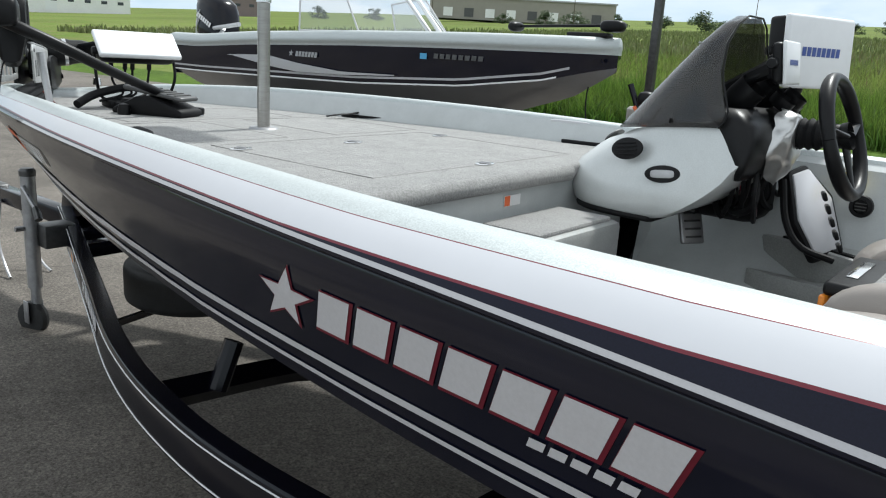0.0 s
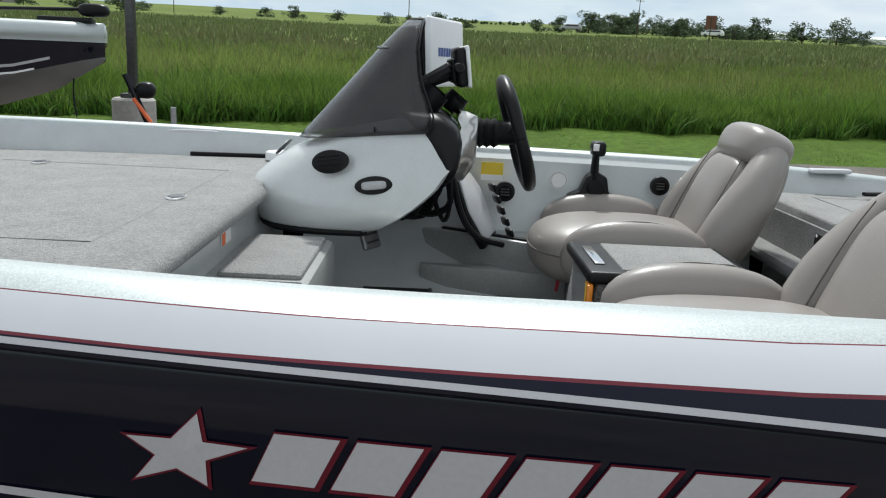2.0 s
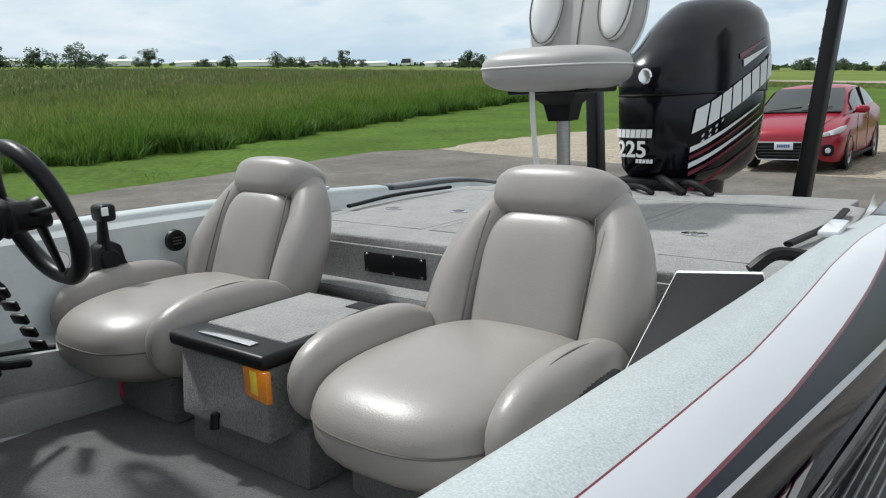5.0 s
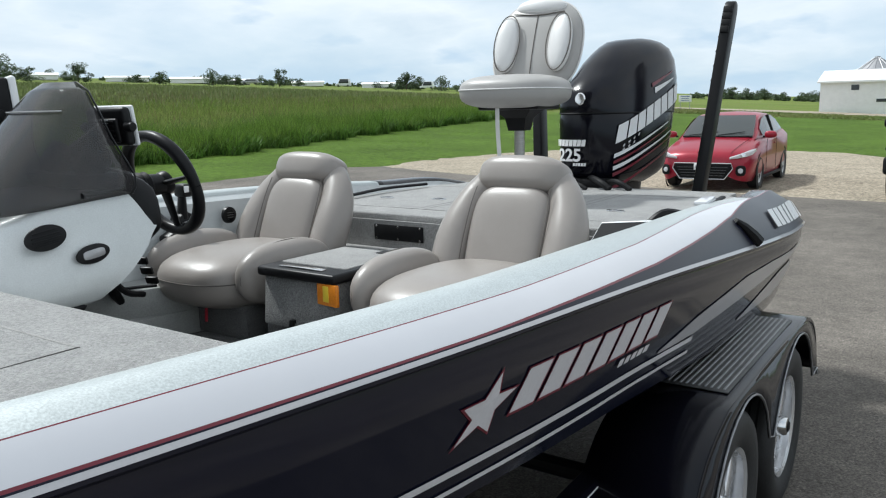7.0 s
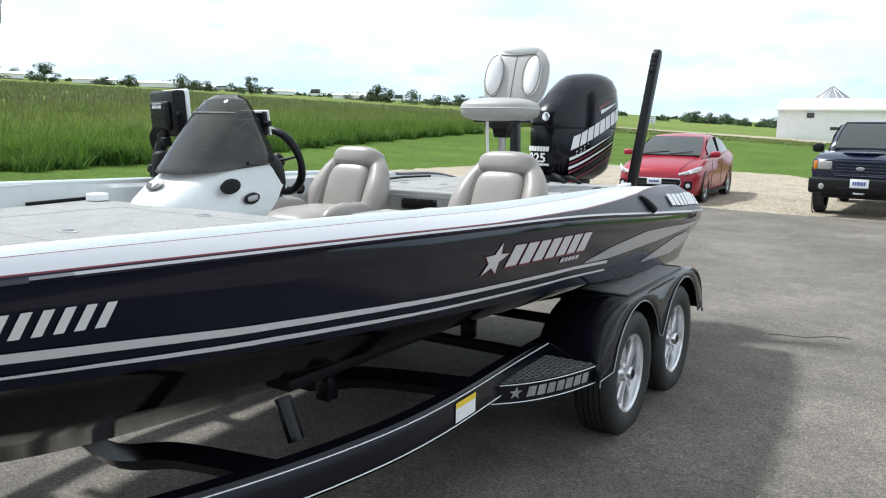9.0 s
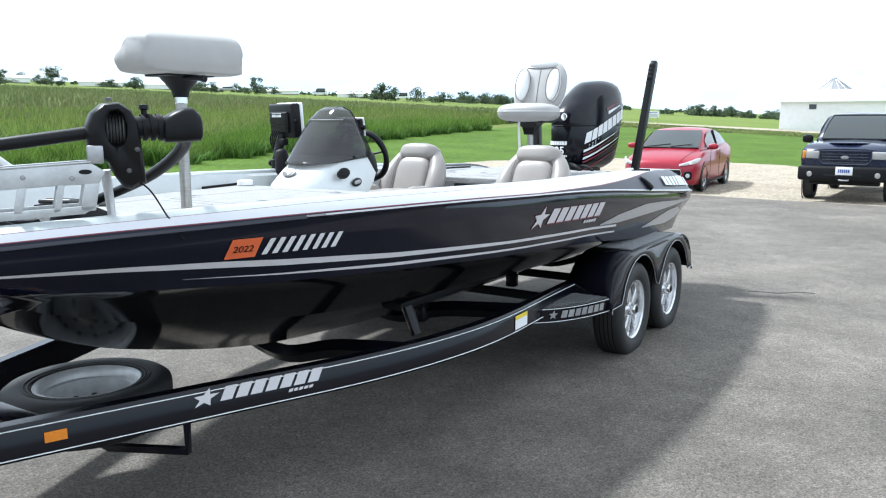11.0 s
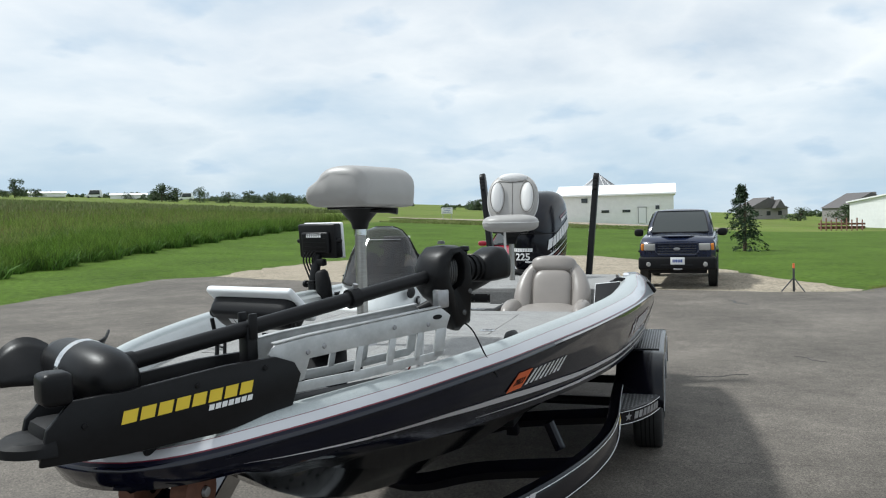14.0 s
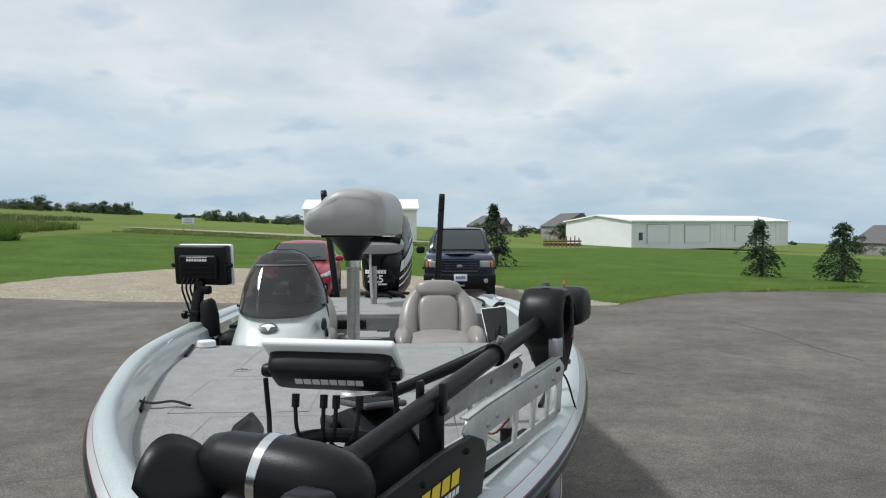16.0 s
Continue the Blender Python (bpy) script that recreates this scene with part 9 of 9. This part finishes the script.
def broad_tree(seed, h, label):
    rng = random.Random(seed)
    t = thing("tree", Matrix(), label, "tree", "far trees")
    part("trunk", tube(spline([(0, 0, -0.5), (rng.uniform(-.1, .1), rng.uniform(-.1, .1), h * 0.25), (rng.uniform(-.2, .2), rng.uniform(-.2, .2), h * 0.55)], 6), [0.06 * h * 0.5, 0.05 * h * 0.5, 0.04 * h * 0.5, 0.03 * h * 0.5, 0.02 * h * 0.5, 0.01 * h * 0.5], 7), BARK, t)
    cs = []
    for k in range(rng.randint(18, 24)):
        a = rng.uniform(0, 6.28)
        z = h * (0.08 + 0.72 * rng.random() ** 1.2)
        r = h * (0.50 if z < h * 0.45 else 0.30) * rng.random() ** 0.7
        c = Vector((r * math.cos(a), r * math.sin(a), z))
        cs.append((c, h * rng.uniform(0.11, 0.20)))
        if k < 5:
            part("limb", tube([(0, 0, h * 0.3), c], [0.012 * h, 0.004 * h], 5), BARK, t)
    me = leaf_cloud(rng, cs, 85, h * 0.030)
    me.materials.append(LEAF)
    o = new("crown", me)
    o.parent = t
    return t


def spruce(x, y, h, seed, spread):
    rng = random.Random(seed)
    t = thing("spruce_tree", pose(x, y, ground_z(x, y)), "ragged dark green spruce standing on the lawn", "tree", "spruces on the lawn")
    part("trunk", tube([(0, 0, -0.1), (0.05, 0, h * 0.5), (0.0, 0.05, h * 0.98)], [0.09, 0.055, 0.012], 8), BARK, t)
    vs, fs_ = [], []
    for k in range(74):
        z = h * (0.03 + 0.95 * (k / 74) ** 0.92)
        r = (spread * (1 - z / h) ** 0.62 * rng.choice((0.45, 0.75, 0.95, 1.2)) + 0.07) * (1.0 + 0.25 * math.sin(z * 4.0 + seed))
        a = k * 2.4 + rng.uniform(-0.5, 0.5)
        rise = rng.uniform(-0.45, 0.35)
        lean = Vector((0.05 * math.sin(z * 1.9 + seed), 0.14 * math.sin(z * 1.5 + seed), 0))
        side = Vector((-math.sin(a), math.cos(a), 0))
        for j in range(52):
            f = rng.random() ** 0.55
            bough = Vector((math.cos(a) * f, math.sin(a) * f, rise * f - 0.55 * f * f)) * r
            p = Vector((0, 0, z)) + lean + bough + side * rng.gauss(0, 0.085) * (0.4 + f) * spread + Vector((0, 0, rng.gauss(0, 0.045) - 0.05 * rng.random()))
            u = (Vector((math.cos(a), math.sin(a), -0.3)) + side * rng.uniform(-1, 1) + Vector((0, 0, rng.uniform(-0.8, 0.3)))).normalized() * rng.uniform(0.06, 0.13)
            w = u.cross(Vector((rng.gauss(0, 1), rng.gauss(0, 1), rng.gauss(0, 1)))).normalized() * 0.024
            i = len(vs)
            vs += [p - u * 0.4, p + w, p + u, p - w]
            fs_.append((i, i + 1, i + 2, i + 3))
    me = bpy.data.meshes.new("crown")
    me.from_pydata(vs, [], fs_)
    me.materials.append(SPRUCE)
    o = new("crown", me)
    o.parent = t
    return t


spruce(-28.4, 4.2, 3.0, 1, 0.95)
spruce(-24.2, 14.9, 2.45, 2, 1.05)
spruce(-22.7, 17.5, 2.45, 3, 1.15)
proto = [broad_tree(10 + k, 7.0, "far green tree with an open crown") for k in range(5)]
rng = random.Random(77)
spots = []
for k in range(26):
    spots.append((rng.uniform(-112.5, -100.5), rng.uniform(240, 285), rng.uniform(0.85, 1.3)))
for az, dist, s in ((-98.6, 230, 1.1), (-97.0, 232, 0.8), (-116.5, 240, 1.25), (-114.5, 236, 1.3), (-118, 300, 1.1), (-121, 330, 1.2), (-126, 330, 1.2), (-129.5, 330, 1.3), (-131, 340, 0.9), (-134, 350, 1.3), (-143, 330, 1.3), (-144, 332, 1.2), (-145.5, 330, 1.1), (-147.5, 325, 1.2),
                     (-92, 235, 0.55), (-90, 240, 0.75), (-88, 240, 0.6), (-86.5, 238, 0.8), (-83, 245, 0.7), (-80, 250, 0.75), (-78, 250, 0.55), (-75, 250, 0.7), (-70, 255, 0.6), (-66, 260, 0.9), (-63, 262, 0.7), (-58, 270, 0.8), (-55, 280, 0.7), (-60, 240, 1.0), (-69, 210, 1.2), (-46, 280, 0.8), (-42, 290, 0.9),
                     (169.3, 190, 0.85), (165, 200, 0.75), (172, 210, 0.9), (149.5, 170, 0.65), (150.6, 175, 0.5), (147, 170, 0.9), (175.5, 190, 0.6)):
    spots.append((az, dist, s))
for k in range(30):
    spots.append((rng.uniform(-160, -149), rng.uniform(430, 480), rng.uniform(1.0, 1.4)))
for k in range(40):
    spots.append((rng.uniform(-150, -112), rng.uniform(380, 480), rng.uniform(0.5, 1.0)))
for k in range(24):
    spots.append((rng.uniform(-178, -165), rng.uniform(300, 360), rng.uniform(0.6, 0.95)))
for k, (az, dist, s) in enumerate(spots):
    x, y = 4 + dist * math.cos(radians(az)), 1.5 + dist * math.sin(radians(az))
    m = Matrix.Translation((x, y, ground_z(x, y) - 0.1)) @ rot(0, 0, rng.uniform(0, 360)) @ Matrix.Diagonal((s * rng.uniform(1.0, 1.5), s * rng.uniform(1.0, 1.5), s * rng.uniform(0.65, 0.95), 1))
    c = proto[k % 5] if k < 5 else copy_thing(proto[k % 5], Matrix())
    c.matrix_basis = m


def hedgerow(az0, az1, dist, h, n, seed, label):
    """A long belt of trees far off: many leaf faces in clumps of uneven height."""
    r = random.Random(seed)
    cs = []
    for k in range(n):
        f = (k + r.random()) / n
        if math.sin(f * 31 + seed * 2) + math.sin(f * 13 + seed) < -0.45:
            continue
        a = radians(az0 + (az1 - az0) * f)
        d = dist + r.uniform(-14, 14)
        x, y = 4 + d * math.cos(a), 1.5 + d * math.sin(a)
        hh = h * (0.45 + 0.26 * math.sin(f * 9 + seed) * math.sin(f * 23) + r.uniform(-0.15, 0.25))
        cs.append((Vector((x, y, ground_z(x, y) + hh * 0.5)), hh * 0.62))
    me = leaf_cloud(r, cs, 46, h * 0.13, 0.8)
    me.materials.append(LEAF)
    tagged(new("hedgerow", me), label, "trees", "", "stuff")


hedgerow(-150.5, -158, 620, 5.5, 80, 1, "long wooded ridge on the far horizon")
hedgerow(-158, -176, 560, 4.8, 130, 2, "low belt of trees along the horizon")
hedgerow(-163, -171.5, 300, 3.2, 90, 3, "bushy hedge beyond the mown lawn")
hedgerow(176, 150, 520, 6, 120, 4, "low belt of trees behind the farm")
hedgerow(-120, -149, 600, 6, 120, 5, "broken line of trees along the horizon")
hedgerow(-88, -116, 520, 5, 90, 6, "thin line of trees along the horizon")
for az, dist, h in ((-108.9, 150, 4.5), (-88, 190, 9), (-104, 200, 9), (-72, 230, 9), (-60, 230, 9), (-50, 240, 9)):
    x, y = 4 + dist * math.cos(radians(az)), 1.5 + dist * math.sin(radians(az))
    t = thing("utility_pole", pose(x, y, ground_z(x, y), 0, 0, az), "thin wooden utility pole by the highway", "pole", "highway poles")
    part("shaft", tube([(0, 0, -0.3), (0, 0, h)], [0.12, 0.08], 6), BARK, t)
    if h < 5:
        part("sign_back", box((0.1, 0, h - 0.8), (0.06, 1.8, 2.4)), ORANGEMUFF, t, "brown back of a highway sign")
    else:
        part("cross_arm", box((0, 0, h - 0.6), (0.12, 2.0, 0.12)), BARK, t)

# ---------------------------------------------------------------- tall grass beyond the lawn
EDGE = [(-130, -35), (-110, -33), (-60, -28), (-38, -25), (-22, -21.5), (-10, -18.2), (-4, -17.4), (0, -17.0), (8, -15.2), (15, -14.8), (45, -14.4)]


def edge_y(x):
    return np.interp(x, [p[0] for p in EDGE], [p[1] for p in EDGE])


def blades(name, n, x0, x1, d0, d1, h, w, label, power=1.0, lean=0.35, material=BLADE, edge=edge_y):
    """A stand of grass: bent tapering blades, from d0 to d1 metres behind the lawn's edge."""
    g = np.random.default_rng(len(name) + n)
    x = g.uniform(x0, x1, n)
    y = edge(x) - (d0 + (d1 - d0) * g.random(n) ** power) + 0.25 * np.sin(x * 1.7) + 0.2 * np.sin(x * 4.1)
    k = np.clip((-14 - x) / 60, 0, 1)
    z = -SLOPE * (k * y + (1 - k) * np.where(y < -13, y + 13, 0)) - 0.03
    clump = 0.78 + 0.22 * np.sin(x * 0.9 + 1.3 * np.sin(y * 0.7)) * np.sin(y * 0.8 + 0.6) + 0.20 * np.sin(x * 2.7 + 2.0 * np.sin(y * 1.9 + x * 0.4)) * np.sin(y * 2.3 + 1.1 * np.sin(x * 1.6))
    hh = h * clump * g.uniform(0.55, 1.15, n)
    a = g.uniform(0, 2 * np.pi, n)
    b = g.uniform(0, 2 * np.pi, n)
    ww = w * g.uniform(0.6, 1.3, n)
    base = np.stack([x, y, z], 1)
    wv = np.stack([np.cos(a) * ww, np.sin(a) * ww, np.zeros(n)], 1)
    ln = g.uniform(0.05, lean, n) * hh
    lv = np.stack([np.cos(b) * ln, np.sin(b) * ln, np.zeros(n)], 1)
    up = np.stack([np.zeros(n), np.zeros(n), hh], 1)
    v = np.stack([base - wv, base + wv, base + up * 0.6 + lv * 0.4 + wv * 0.8, base + up * 0.6 + lv * 0.4 - wv * 0.8, base + up * 0.97 + lv * 1.15], 1).reshape(-1, 3)
    i = np.arange(n) * 5
    loops = np.stack([i, i + 1, i + 2, i + 3, i + 3, i + 2, i + 4], 1).reshape(-1)
    me = bpy.data.meshes.new(name)
    me.vertices.add(len(v))
    me.vertices.foreach_set("co", v.astype(np.float32).ravel())
    me.loops.add(len(loops))
    me.loops.foreach_set("vertex_index", loops.astype(np.int32))
    me.polygons.add(2 * n)
    starts = np.stack([np.arange(n) * 7, np.arange(n) * 7 + 4], 1).ravel()
    me.polygons.foreach_set("loop_start", starts.astype(np.int32))
    me.update(calc_edges=True)
    me.materials.append(material)
    return tagged(new(name, me), label, "grass", "", "stuff")


blades("tall_grass", 80000, -45, 16, 0.0, 4.0, 1.0, 0.011, "dense tall green grass along the lawn's edge", lean=0.55)
blades("leafy_weeds", 26000, -45, 16, -0.15, 1.6, 0.62, 0.024, "broad-leaved weeds along the foot of the tall grass", 1.3, lean=1.1, material=leafy(mat("weed_leaves", (0.060, 0.135, 0.018), 0.65, spec=0.2, color2=(0.10, 0.18, 0.035), scale=0.8, rand=0.5), 0.25))
blades("tall_grass_far_stand", 110000, -70, 30, 3.5, 28.0, 0.95, 0.018, "tall green grass across the ditch", 1.4, lean=0.6, material=leafy(mat("far_stand_blades", (0.120, 0.200, 0.032), 0.7, spec=0.15, color2=(0.20, 0.225, 0.075), scale=0.3, rand=0.4, big=0.2), 0.35))
blades("lawn_blades", 70000, -45, 20, -4.6, 0.3, 0.07, 0.006, "short mown grass blades of the lawn", lean=0.8, material=mat("lawn_blade", (0.098, 0.20, 0.017), 0.7, spec=0.12, color2=(0.128, 0.21, 0.028), scale=1.2, rand=0.3))
blades("field_growth", 60000, -130, 80, 20.0, 150.0, 0.8, 0.09, "rough grass over the wide field", 1.6, material=mat("field_growth_blades", (0.115, 0.165, 0.04), 0.7, color2=(0.18, 0.19, 0.075), scale=0.12, rand=0.25))
blades("seed_heads", 5000, -60, 25, 6.0, 45.0, 1.25, 0.012, "brown seed heads over the tall grass", 1.2, material=mat("seed_head_brown", (0.20, 0.15, 0.08), 0.9, vary=0.3, scale=2, rand=0.3))
blades("rough_field", 16000, -79, -67.0, 0.0, 33.0, 0.26, 0.05, "rough weedy field beyond the mown lawn", 1.0, lean=1.6, material=leafy(mat("rough_field_blades", (0.105, 0.170, 0.032), 0.75, color2=(0.19, 0.20, 0.07), scale=0.15, rand=0.35), 0.3), edge=lambda x: 5.0 + 0.0 * x)
blades("edge_tufts", 2600, -15.6, -9.9, -0.30, 0.22, 0.13, 0.007, "small tufts of grass creeping over the lot's edge", lean=1.2, material=leafy(mat("tuft_blades", (0.13, 0.20, 0.03), 0.7, spec=0.15, color2=(0.24, 0.23, 0.08), scale=2.0, rand=0.4), 0.3), edge=lambda x: np.interp(x, [-15.7, -14.7, -12.7, -11.0, -10.1, -9.8], [15, 11.4, 7.4, 5.7, 5.1, 3.6]))
blades("tall_thistles", 16000, -45, 16, 0.0, 8.0, 0.92, 0.019, "tall broad-leaved weeds standing in the grass", 1.1, lean=0.9, material=leafy(mat("thistle_leaves", (0.065, 0.125, 0.022), 0.6, spec=0.25, color2=(0.125, 0.19, 0.05), scale=0.5, rand=0.5), 0.3))
